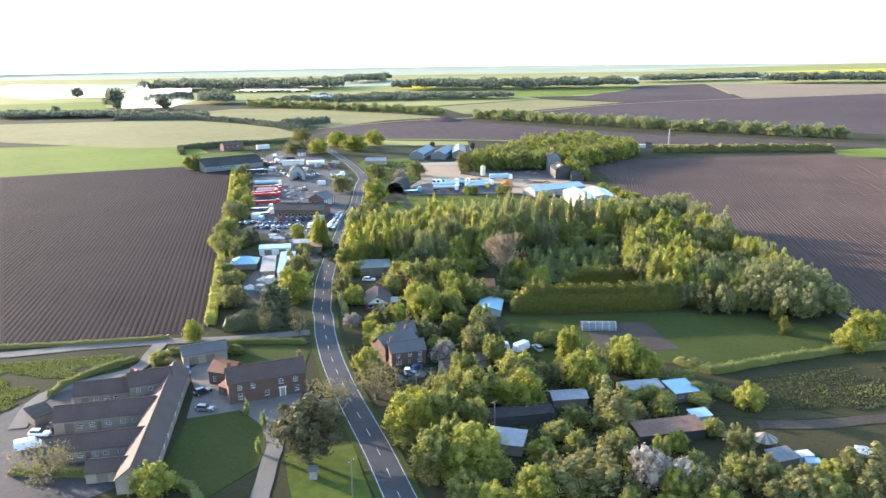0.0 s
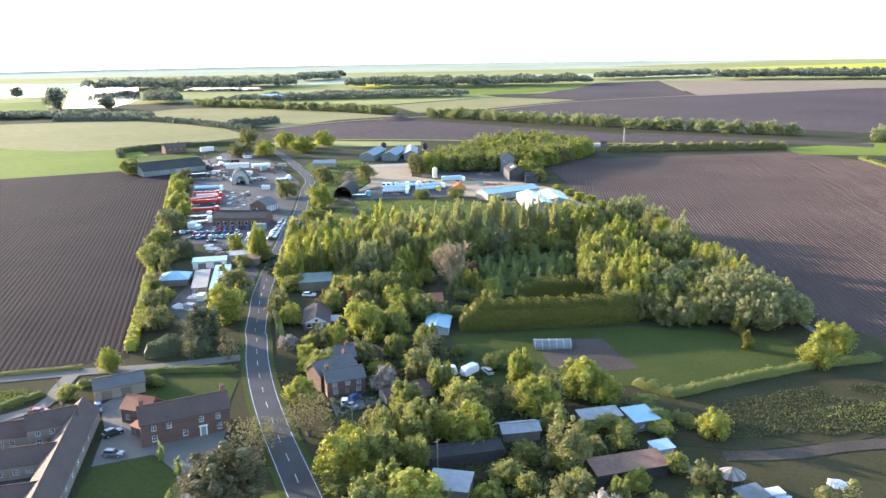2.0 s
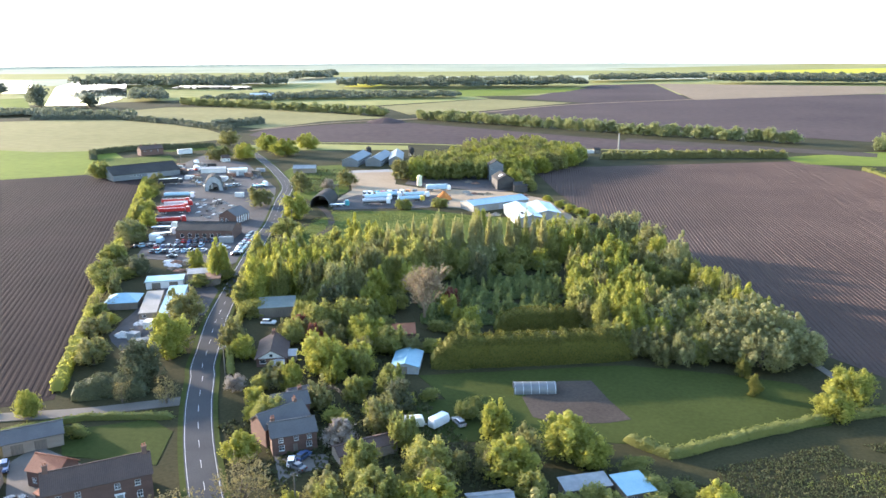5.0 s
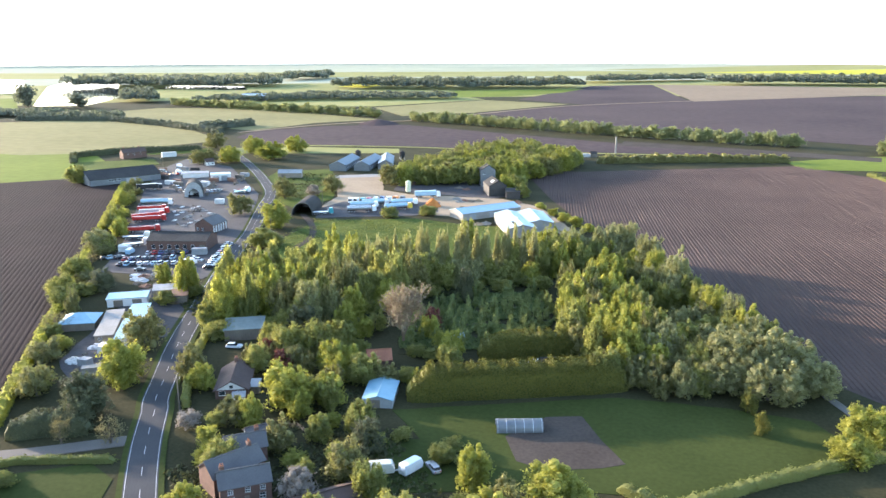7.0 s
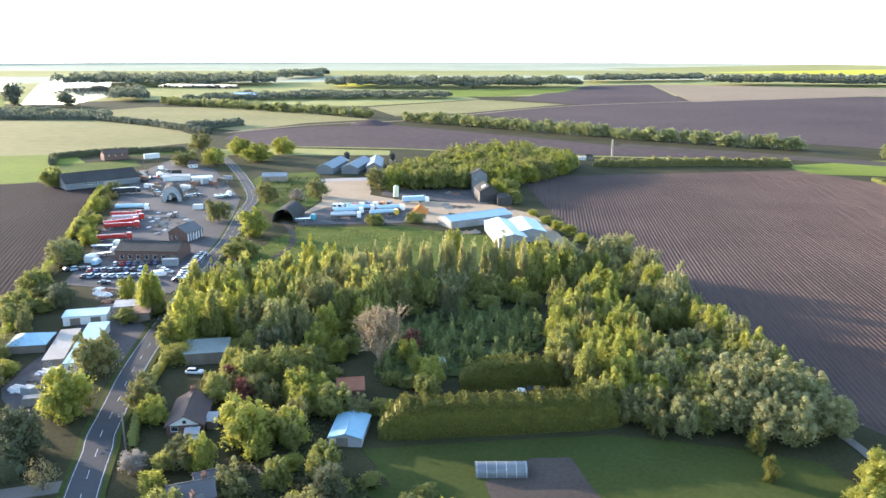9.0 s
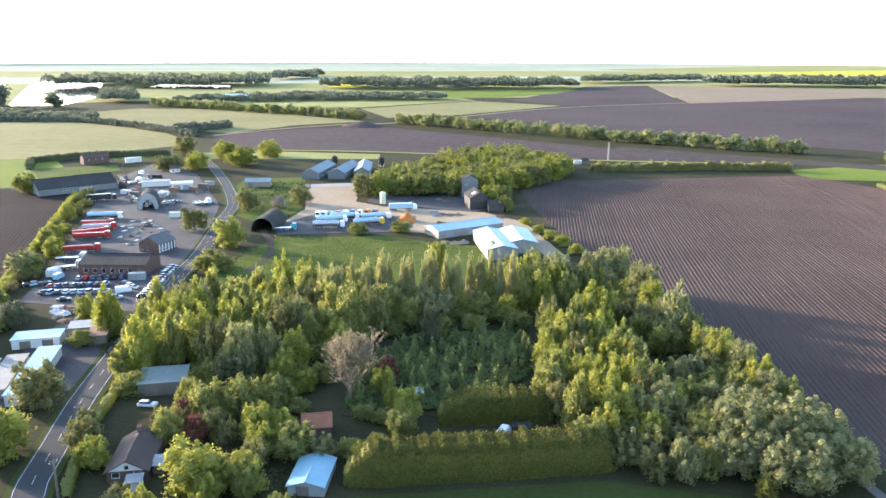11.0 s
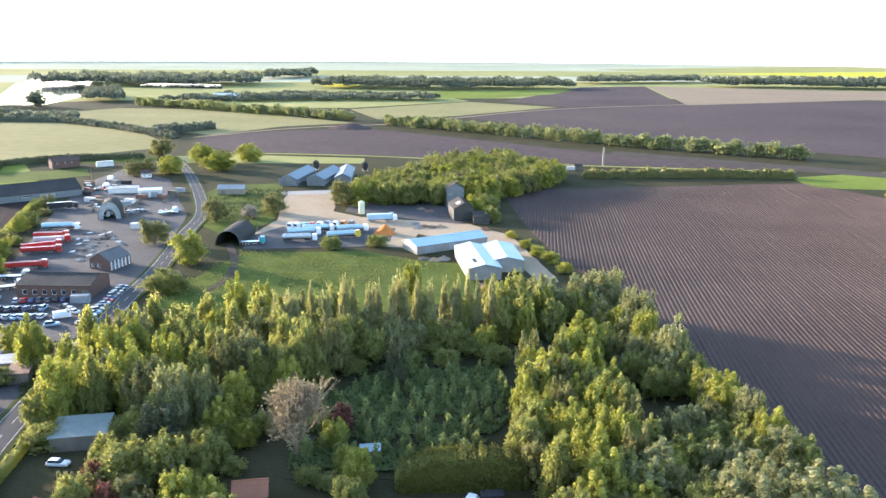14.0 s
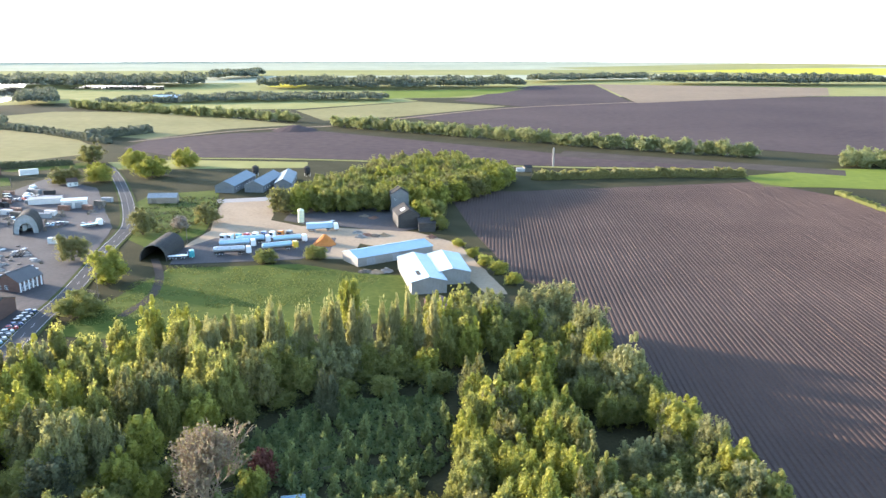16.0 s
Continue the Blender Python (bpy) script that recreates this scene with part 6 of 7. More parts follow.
# no plant stands inside a building
PLANTS = [o for o in scene.objects if o.parent is None and o.name.split(".")[0] in ("tree", "bush", "sapling")]
for house in [o for o in scene.objects if o.parent is None and any(c.name.startswith("roof") for c in o.children)]:
    corners = [c.matrix_basis @ Vector(v) for c in house.children if c.name.startswith("roof") for v in c.bound_box]
    x0, x1 = min(p.x for p in corners) - 1.2, max(p.x for p in corners) + 1.2
    y0, y1 = min(p.y for p in corners) - 1.2, max(p.y for p in corners) + 1.2
    back = house.matrix_basis.inverted()
    for p in PLANTS:
        q = back @ p.matrix_basis.translation
        if x0 < q.x < x1 and y0 < q.y < y1:
            shift = min(((x0 - q.x, 0), (x1 - q.x, 0), (0, y1 - q.y)), key=lambda d: abs(d[0]) + abs(d[1]))
            move = house.matrix_basis.to_3x3() @ Vector((*shift, 0))
            p.matrix_basis = Matrix.Translation((move.x, move.y, 0)) @ p.matrix_basis

# ---------------------------------------------------------------- far woods


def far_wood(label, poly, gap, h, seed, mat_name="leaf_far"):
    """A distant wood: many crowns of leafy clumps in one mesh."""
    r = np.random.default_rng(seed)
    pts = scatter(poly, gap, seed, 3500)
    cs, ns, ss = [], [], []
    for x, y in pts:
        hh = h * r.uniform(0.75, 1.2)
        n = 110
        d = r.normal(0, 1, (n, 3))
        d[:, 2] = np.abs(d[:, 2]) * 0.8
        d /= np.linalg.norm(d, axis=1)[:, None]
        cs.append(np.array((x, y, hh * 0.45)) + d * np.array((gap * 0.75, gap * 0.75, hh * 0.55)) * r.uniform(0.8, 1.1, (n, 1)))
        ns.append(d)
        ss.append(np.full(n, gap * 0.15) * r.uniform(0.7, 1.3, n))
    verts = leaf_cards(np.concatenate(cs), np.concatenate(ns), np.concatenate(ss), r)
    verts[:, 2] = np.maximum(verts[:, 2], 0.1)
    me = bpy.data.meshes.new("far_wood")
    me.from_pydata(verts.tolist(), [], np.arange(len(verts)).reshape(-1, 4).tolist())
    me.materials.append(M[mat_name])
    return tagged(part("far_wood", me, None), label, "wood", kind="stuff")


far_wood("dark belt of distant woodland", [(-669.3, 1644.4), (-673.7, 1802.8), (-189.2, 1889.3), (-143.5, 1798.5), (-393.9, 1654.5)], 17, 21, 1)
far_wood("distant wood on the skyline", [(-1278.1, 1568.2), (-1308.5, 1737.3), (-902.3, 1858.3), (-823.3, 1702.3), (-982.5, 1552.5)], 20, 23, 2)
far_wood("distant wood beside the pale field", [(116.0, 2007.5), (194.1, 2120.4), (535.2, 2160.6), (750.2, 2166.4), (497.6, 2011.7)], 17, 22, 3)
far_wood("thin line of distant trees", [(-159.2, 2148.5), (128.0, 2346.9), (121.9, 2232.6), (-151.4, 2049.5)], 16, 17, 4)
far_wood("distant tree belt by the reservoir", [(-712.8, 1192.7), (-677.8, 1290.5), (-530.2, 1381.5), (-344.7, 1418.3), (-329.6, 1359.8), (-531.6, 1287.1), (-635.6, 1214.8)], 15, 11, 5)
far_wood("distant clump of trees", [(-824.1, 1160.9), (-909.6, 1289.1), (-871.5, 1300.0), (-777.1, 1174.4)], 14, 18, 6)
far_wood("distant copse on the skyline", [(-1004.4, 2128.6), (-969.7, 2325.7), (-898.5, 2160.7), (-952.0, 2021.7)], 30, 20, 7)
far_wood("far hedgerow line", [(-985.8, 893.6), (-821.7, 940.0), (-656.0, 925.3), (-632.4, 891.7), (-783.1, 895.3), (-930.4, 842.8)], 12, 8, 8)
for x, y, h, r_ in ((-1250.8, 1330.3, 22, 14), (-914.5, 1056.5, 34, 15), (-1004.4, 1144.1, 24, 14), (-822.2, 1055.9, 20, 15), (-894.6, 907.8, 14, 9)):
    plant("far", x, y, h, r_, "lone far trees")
building("far_shed", "long pale far shed by the water", "shed", (-663.1, 1249.4), (-624.9, 1260.3), 25.0, 8.0, 3.0, "sheet_grey", "sheet_white")
mound = Mesh()
mound.tube((0, 0, 0), (0, 0, 5), 24, 4, 14, True)
tagged(part("earth_mound", mound, M["soil_far"], m=pose(-303.9, 919.6, 0)), "dark heap of earth in a field", "heap")

# ---------------------------------------------------------------- vehicles
WHEEL = {}


def wheel(parent, x, y, r, width):
    key = (r, width)
    if key not in WHEEL:
        t, rim = Mesh(), Mesh()
        t.tube((0, -width / 2, 0), (0, width / 2, 0), r, r, 12, True)
        rim.tube((0, -width / 2 - 0.01, 0), (0, width / 2 + 0.01, 0), r * 0.6, r * 0.6, 10, True)
        WHEEL[key] = t.data("tyre", M["tyre"]), rim.data("rim", M["steel"])
    w = part("wheel", WHEEL[key][0], None, parent, m=pose(x, y, r))
    part("rim", WHEEL[key][1], None, w)


def loft(mesh, sections):
    """Rings of equal count joined to one closed skin."""
    n, k = len(sections[0]), len(mesh.v)
    for s in sections:
        mesh.v += [tuple(p) for p in s]
    for i in range(len(sections) - 1):
        for j in range(n):
            mesh.f.append((k + i * n + j, k + i * n + (j + 1) % n, k + (i + 1) * n + (j + 1) % n, k + (i + 1) * n + j))
            mesh.mi.append(0)
    mesh.f += [tuple(k + j for j in range(n))[::-1], tuple(k + (len(sections) - 1) * n + j for j in range(n))]
    mesh.mi += [0, 0]


def ring_xy(x0, x1, half, z, c=0.15):
    return [(x0, -half + c, z), (x0 + c, -half, z), (x1 - c, -half, z), (x1, -half + c, z), (x1, half - c, z), (x1 - c, half, z), (x0 + c, half, z), (x0, half - c, z)]


def car(color, style, m):
    """A car facing +x: body, glasshouse, roof, lights, wheels."""
    L, H, cab0, cab1 = {"hatch": (4.0, 1.48, -1.7, 0.75), "saloon": (4.5, 1.45, -1.35, 0.75), "estate": (4.7, 1.5, -2.1, 0.7), "suv": (4.6, 1.72, -2.0, 0.8)}[style]
    root = thing("car", color.replace("_", " ") + " painted " + style + " car parked on the ground", "car", m, "parked cars")
    h = L / 2
    b, gl, rf = Mesh(), Mesh(), Mesh()
    loft(b, [ring_xy(-h + 0.1, h - 0.1, 0.80, 0.22), ring_xy(-h, h, 0.87, 0.42), ring_xy(-h, h - 0.02, 0.88, 0.70), ring_xy(-h + 0.12, h - 0.25, 0.84, 0.93)])
    part("body", b, M["car_" + color], root)
    loft(gl, [ring_xy(cab0, cab1 + 0.25, 0.78, 0.932), ring_xy(cab0 + 0.35, cab1 - 0.45, 0.62, H - 0.07)])
    part("glasshouse", gl, M["glass"], root)
    loft(rf, [ring_xy(cab0 + 0.30, cab1 - 0.40, 0.65, H - 0.066), ring_xy(cab0 + 0.38, cab1 - 0.5, 0.58, H)])
    part("roof", rf, M["car_" + color], root)
    for s in (-0.6, 0.6):
        a, c = Mesh(), Mesh()
        a.box(h - 0.03, s - 0.17, 0.6, h + 0.02, s + 0.17, 0.74), c.box(-h - 0.02, s - 0.15, 0.6, -h + 0.03, s + 0.15, 0.8)
        part("headlight", a, M["lamp_clear"], root), part("tail_light", c, M["lamp_red"], root)
        for x in (-L * 0.3, L * 0.31):
            wheel(root, x, s * 1.27, 0.32, 0.2)
    return root


def van(color, m, caravan=False):
    root = thing("caravan" if caravan else "van", "white touring caravan parked on grass" if caravan else color.replace("_", " ") + " panel van with dark windscreen, parked", "caravan" if caravan else "van", m, "" if caravan else "parked vans")
    b, gl = Mesh(), Mesh()
    if caravan:
        loft(b, [ring_xy(-2.6, 2.6, 1.05, 0.45, 0.2), ring_xy(-2.8, 2.8, 1.1, 1.4, 0.25), ring_xy(-2.5, 2.3, 1.08, 2.5, 0.25), ring_xy(-2.2, 1.9, 0.9, 2.62, 0.3)])
    else:
        loft(b, [ring_xy(-2.6, 2.6, 0.95, 0.35), ring_xy(-2.65, 2.65, 1.0, 1.1), ring_xy(-2.65, 1.65, 0.97, 1.9), ring_xy(-2.55, 1.35, 0.86, 2.35)])
    part("body", b, M["car_" + color], root)
    if caravan:
        gl.box(2.45, -0.8, 1.3, 2.74, 0.8, 1.95, taper=0.05)
    else:
        gl.face(((2.50, -0.86, 1.16), (2.50, 0.86, 1.16), (1.76, 0.8, 1.88), (1.76, -0.8, 1.88)))
    part("windscreen", gl, M["glass"], root)
    for s in (-0.8, 0.8):
        for x in ((0,) if caravan else (-1.6, 1.7)):
            wheel(root, x, s, 0.34, 0.22)
    if caravan:
        d = Mesh()
        d.tube((2.6, 0.3, 0.5), (3.9, 0, 0.5), 0.05, 0.05, 5), d.tube((2.6, -0.3, 0.5), (3.9, 0, 0.5), 0.05, 0.05, 5), d.tube((3.7, 0, 0), (3.7, 0, 0.6), 0.05, 0.05, 5)
        part("drawbar", d, M["steel"], root)
    return root


def cab_parts(root, color, x):
    """A forward-control cab whose back stands at x."""
    b, g, t = Mesh(), Mesh(), Mesh()
    loft(b, [ring_xy(x, x + 2.2, 1.22, 0.6), ring_xy(x, x + 2.25, 1.25, 1.7), ring_xy(x, x + 2.1, 1.22, 2.9), ring_xy(x + 0.1, x + 1.8, 1.1, 3.35)])
    part("cab", b, M["car_" + color], root)
    g.face(((x + 2.27, -1.08, 1.75), (x + 2.27, 1.08, 1.75), (x + 2.14, 1.05, 2.75), (x + 2.14, -1.05, 2.75)))
    part("windscreen", g, M["glass"], root)
    t.box(x - 3.4, -0.45, 0.75, x + 0.1, 0.45, 1.0)
    part("chassis", t, M["tyre"], root)
    for s in (-1.05, 1.05):
        for q in (x + 1.3, x - 1.9, x - 2.95):
            wheel(root, q, s, 0.5, 0.3)


def lorry(color, body, body_color, m, length=15.5, label=""):
    """An articulated lorry facing +x. body: box, tanker, flat or none."""
    root = thing("lorry", label or f"{color} articulated lorry with {body_color} {body} trailer".replace("_", " "), "lorry", m, "parked lorries")
    h = length / 2
    cab_parts(root, color, h - 2.3)
    if body == "none":
        return root
    x0, x1 = -h, h - 2.7
    ch = Mesh()
    ch.box(x0, -0.5, 0.95, x1 - 0.6, 0.5, 1.15), ch.box(x0 + 0.3, -1.2, 1.154, x1, 1.2, 1.30)
    part("trailer_frame", ch, M["tyre"], root)
    bd = Mesh()
    if body == "box":
        bd.box(x0, -1.25, 1.304, x1, 1.25, 3.9)
        for i in range(int((x1 - x0) / 1.5)):
            rib = Mesh()
            rib.box(x0 + 0.7 + 1.5 * i, -1.29, 1.35, x0 + 0.82 + 1.5 * i, 1.29, 3.86)
            part("rib", rib, M["car_" + body_color], root)
    elif body == "tanker":
        n = 14
        rings = []
        for x, f in ((x0, 0.75), (x0 + 0.5, 1), (x1 - 0.5, 1), (x1, 0.75)):
            rings.append([(x, 1.22 * f * math.cos(2 * math.pi * i / n), 2.5 + 1.1 * f * math.sin(2 * math.pi * i / n)) for i in range(n)])
        loft(bd, rings)
        wk = Mesh()
        wk.box(x0 + 1, -0.3, 3.58, x1 - 1, 0.3, 3.66)
        part("catwalk", wk, M["steel"], root)
    elif body == "tipper":
        bd.box(x0, -1.25, 1.304, x1, -1.15, 2.9), bd.box(x0, 1.15, 1.304, x1, 1.25, 2.9), bd.box(x0, -1.15, 1.304, x0 + 0.1, 1.15, 2.9), bd.box(x1 - 0.1, -1.15, 1.304, x1, 1.15, 2.9)
        for y in (-0.55, 0.55):
            bar = Mesh()
            bar.box(x0 + 0.1, y - 0.06, 2.75, x1 - 0.1, y + 0.06, 2.86)
            part("rail", bar, M["car_white"], root)
    else:
        bd.box(x1 - 0.15, -1.25, 1.304, x1, 1.25, 2.7), bd.box(x0, -1.25, 1.304, x1 - 0.15, 1.25, 1.42)
    part("load_body", bd, M["car_" + body_color], root)
    for s in (-1.05, 1.05):
        for q in (x0 + 1.2, x0 + 2.4, x0 + 3.6):
            wheel(root, q, s, 0.5, 0.3)
    return root


def facing(a, b, frac=0.5, turn=0.0, z=0.13):
    """A pose between a and b that faces b."""
    w = math.degrees(math.atan2(b[1] - a[1], b[0] - a[0])) + turn
    return pose(a[0] + (b[0] - a[0]) * frac, a[1] + (b[1] - a[1]) * frac, z, 0, 0, w)


COLORS = ["silver", "black", "grey", "white", "blue", "silver", "black", "red", "pale_blue", "grey"]
STYLES = ["hatch", "saloon", "estate", "hatch", "suv"]
CARS = {}


def park(i, m):
    """The i-th parked car: the first of each look is built, the rest are copies."""
    key = COLORS[(i * 7 + i // 3) % 10], STYLES[(i * 3) % 5]
    if key in CARS:
        return copy_thing(CARS[key], m)
    CARS[key] = car(*key, m)
    return CARS[key]


count = 0
# z of the ground sheet below, the row's ends, how many, and the turn from the row's line
for z, a, b, n, turn in ((0.125, (-201.9, 341.2), (-187.5, 346.8), 7, 90), (0.125, (-202.1, 323.3), (-182.1, 330.2), 9, 80), (0.125, (-205.2, 330.3), (-187.7, 337.5), 8, 85), (0.145, (-165.5, 328.6), (-177.2, 364.0), 13, -60),
                        (0.125, (-189.7, 318.5), (-173.9, 324.9), 2, 10), (0.125, (-180.7, 340.2), (-175.2, 336.8), 3, 20), (0.125, (-318.1, 523.1), (-311.8, 541.6), 8, 70), (0.125, (-299.7, 501.8), (-269.4, 473.8), 6, 10),
                        (0.125, (-256.5, 477.5), (-251.2, 482.1), 4, 60), (0.125, (-240.8, 482.0), (-233.8, 487.1), 4, 80), (0.125, (-315.9, 536.2), (-319.7, 552.5), 3, 30), (0.125, (-214.7, 329.4), (-209.4, 332.5), 3, 30)):
    for k in range(n):
        f = k / max(1, n - 1)
        base = facing(a, b, f, turn + rng.normal(0, 3), z)
        park(count, base)
        count += 1
for x, y, w, c, s in ((-106.7, 144.5, 8, "grey", "estate"), (-113.0, 152.4, 60, "black", "suv"), (-124.7, 162.3, -50, "blue", "estate"), (-137.1, 157.3, 20, "red", "hatch"), (-135.0, 122.9, 15, "white", "estate"), (-133.4, 126.7, 20, "black", "suv"), (-68.4, 179.3, 110, "white", "hatch"), (-67.1, 182.0, 75, "blue", "hatch"), (-66.5, 177.7, 160, "grey", "saloon"), (-39.0, 205.2, 130, "silver", "estate"), (-112.9, 255.3, 10, "white", "estate")):
    car(c, s, pose(x, y, 0.15 if y < 185 else 0.1, 0, 0, w))
van("white", facing((-134.6, 115.6), (-130.7, 119.4), 0.5, 0, 0.085))
van("white", facing((-178.5, 329.7), (-173.4, 334.1), 0.5, 0, 0.125))
van("pale_blue", facing((-208.9, 335.1), (-210.8, 344.9), 0.5, 0, 0.125))
van("white", facing((-217.4, 344.0), (-216.4, 347.9), 0.5, 0, 0.125))
van("white", facing((-332.2, 558.1), (-333.9, 572.0), 0.5, 0, 0.035))
van("white", facing((-27.1, 260.6), (-26.4, 264.7), 0.5, 0, 0.0))
van("cream", facing((-51.5, 200.1), (-46.3, 202.2), 0.5, 0, 0.09), True)
van("white", facing((-45.4, 202.4), (-41.1, 204.2), 0.5, 40, 0.09), True)
for a, b, color, body, bc, ln in (
    ((-270.9, 431.4), (-253.8, 438.8), "white", "tanker", "pale_blue", 17), ((-261.3, 417.2), (-248.4, 423.2), "red", "tipper", "red", 15), ((-247.1, 393.3), (-233.7, 401.1), "red", "tipper", "red", 16), ((-250.9, 398.3), (-240.3, 408.7), "red", "tipper", "red", 16),
    ((-234.9, 372.6), (-223.5, 379.3), "red", "tipper", "red", 16), ((-301.3, 470.8), (-289.5, 480.7), "black", "box", "black", 15), ((-227.4, 361.4), (-219.4, 365.2), "cream", "flat", "white", 12), ((-218.5, 349.4), (-212.8, 354.6), "white", "flat", "cream", 11),
    ((-152.6, 442.7), (-138.4, 448.9), "white", "tanker", "silver", 15.5), ((-156.0, 452.8), (-140.7, 460.7), "white", "tanker", "pale_blue", 15.5), ((-135.6, 452.0), (-122.0, 461.5), "yellow", "tanker", "pale_blue", 15.5), ((-168.1, 432.9), (-158.4, 437.8), "teal", "flat", "white", 11), ((-151.8, 462.2), (-138.2, 468.5), "white", "tanker", "pale_blue", 15), ((-135.4, 465.8), (-123.3, 472.9), "white", "tanker", "pale_blue", 15), ((-254.3, 410.1), (-243.2, 416.6), "red", "tipper", "silver", 15),
    ((-131.4, 490.9), (-115.1, 498.4), "white", "box", "pale_blue", 15), ((-238.0, 476.7), (-232.2, 484.5), "white", "flat", "teal", 10)):
    lorry(color, body, bc, facing(a, b, 0.5, 0, 0.16), ln)
for i, (x, y) in enumerate(((-159.2, 467.3), (-156.1, 468.3), (-152.7, 469.2), (-149.8, 471.3), (-146.6, 473.5), (-143.5, 475.7), (-139.8, 476.7), (-136.6, 478.9), (-132.9, 480.0), (-120.7, 503.6))):
    lorry(("white", "white", "teal", "red", "white", "blue", "white", "orange", "grey", "grey")[i], "none", "", pose(x, y, 0.16, 0, 0, -100 + rng.normal(0, 5)), 6.0, ("white", "white", "teal", "red", "white", "blue", "white", "orange", "grey", "grey")[i] + " tractor unit parked without its trailer")
lorry("white", "box", "white", pose(-259.1, 467.6, 0.13, 0, 0, -110), 8.0)

# ---------------------------------------------------------------- yard clutter


def pallet_stack(x, y, z, layers, w):
    root = thing("pallet_stack", "stack of weathered timber pallets in a yard", "pallets", pose(x, y, z, 0, 0, w), "pallet stacks")
    for i in range(layers):
        p = Mesh()
        z0, deck = 0.004 + 0.15 * i, []
        for k in range(5):
            y0 = -0.5 + 0.225 * k
            deck += [(y0, z0 + 0.06), (y0, z0 + 0.14), (y0 + 0.12, z0 + 0.14), (y0 + 0.12, z0 + 0.06)]
        outline = [(-0.5, z0)] + deck[1:-1] + [(0.52, z0)]
        loft(p, [[(x, y, z) for y, z in outline] for x in (-0.6, 0.6)])
        part("pallet", p, M["timber"], root)


def container(x, y, z, w, color, label, L=6.0, H=2.5):
    root = thing("container", label, "container", pose(x, y, z, 0, 0, w), "yard containers")
    b = Mesh()
    b.box(-L / 2, -1.2, 0, L / 2, 1.2, H)
    part("body", b, M[color], root)
    for s in (-1.24, 1.2):
        for i in range(int(L / 0.6)):
            r2 = Mesh()
            r2.box(-L / 2 + 0.2 + 0.6 * i, s, 0.15, -L / 2 + 0.45 + 0.6 * i, s + 0.04, H - 0.12)
            part("corrugation", r2, M[color], root)
    d = Mesh()
    d.box(L / 2, -1.1, 0.1, L / 2 + 0.05, 1.1, H - 0.1)
    part("door", d, M[color], root)


def scrap_heap(x, y, z, r_, h, seed, mat_name, label):
    r = np.random.default_rng(seed)
    root = thing("scrap_heap", label, "heap", pose(x, y, z), "heaps")
    mesh = Mesh()
    for _ in range(40):
        a, q = r.uniform(0, 6.28), r_ * math.sqrt(r.uniform(0, 1))
        s = r.uniform(0.25, 0.8)
        px, py = q * math.cos(a), q * math.sin(a)
        zz = max(0, h * (1 - q / r_)) * r.uniform(0.2, 1)
        mesh.box(px - s, py - s * 0.6, 0, px + s, py + s * 0.6, 0.3 + zz, taper=s * 0.25)
    tagged(part("rubble", mesh, M[mat_name], root), kind="stuff")


for i, (x, y) in enumerate(scatter([(-152.4, 234.5), (-154.5, 252.9), (-136.4, 228.9), (-137.9, 222.4)], 4.2, 51, 900)[:26]):
    if i % 4 == 0:
        container(x, y, 0.12, rng.uniform(0, 180), ("concrete", "sheet_grey", "render_white", "rust")[i // 4 % 4], ("grey", "pale grey", "white", "rusty")[i // 4 % 4] + " steel store box in the salvage yard", rng.uniform(3, 5), 2.1)
    elif i % 4 == 1:
        pallet_stack(x, y, 0.12, int(rng.integers(3, 8)), rng.uniform(0, 90))
    else:
        scrap_heap(x, y, 0.11, rng.uniform(1.2, 2.4), rng.uniform(0.6, 1.6), 60 + i, ("timber", "concrete", "steel", "render_white", "rust")[i % 5], "untidy heap of salvaged " + ("timber", "stone", "steel", "white panels", "iron")[i % 5])
for i, (x, y) in enumerate(scatter([(-190.5, 311.9), (-175.6, 317.2), (-170.3, 302.1), (-177.7, 300.1)], 3.4, 52, 500)[:10]):
    scrap_heap(x, y, 0.0, rng.uniform(1.4, 2.6), rng.uniform(0.6, 1.5), 90 + i, ("timber", "steel", "rust", "concrete")[i % 4], "heap of scrap " + ("timber", "steel", "iron", "rubble")[i % 4] + " on rough ground")
for i, (x, y) in enumerate(scatter([(-297.4, 498.8), (-299.2, 511.1), (-269.4, 469.2), (-282.6, 481.0)], 3.5, 53, 400)[:7] + scatter([(-281.1, 507.1), (-272.4, 513.3), (-243.9, 469.1), (-247.2, 460.9)], 4.0, 54, 600)[:11] + scatter([(-266.1, 520.8), (-270.8, 549.4), (-251.7, 515.7), (-248.1, 495.9)], 4.0, 55, 600)[:8]):
    if i % 3 == 0:
        container(x, y, 0.125, rng.uniform(-20, 20), ("rust", "sheet_grey", "timber", "render_white")[i % 4], ("rusty brown", "grey", "weathered", "white")[i % 4] + " container among stacked goods")
    elif i % 3 == 1:
        pallet_stack(x, y, 0.125, int(rng.integers(6, 14)), rng.uniform(0, 90))
    else:
        scrap_heap(x, y, 0.12, rng.uniform(1.5, 2.8), rng.uniform(0.8, 2.0), 120 + i, ("rust", "steel", "timber")[i % 3], "heap of stored " + ("iron", "steel", "timber") [i % 3] + " in the haulage yard")
container(-180.9, 346.8, 0.125, 20, "sheet_grey", "grey steel container beside the brick workshop", 6.0, 2.7)
container(-214.5, 342.1, 0.125, 20, "render_white", "white steel container in the lorry yard", 4.0, 2.5)
container(-231.0, 447.9, 0.125, 15, "render_white", "white site cabin in the lorry yard", 5.0, 2.6)
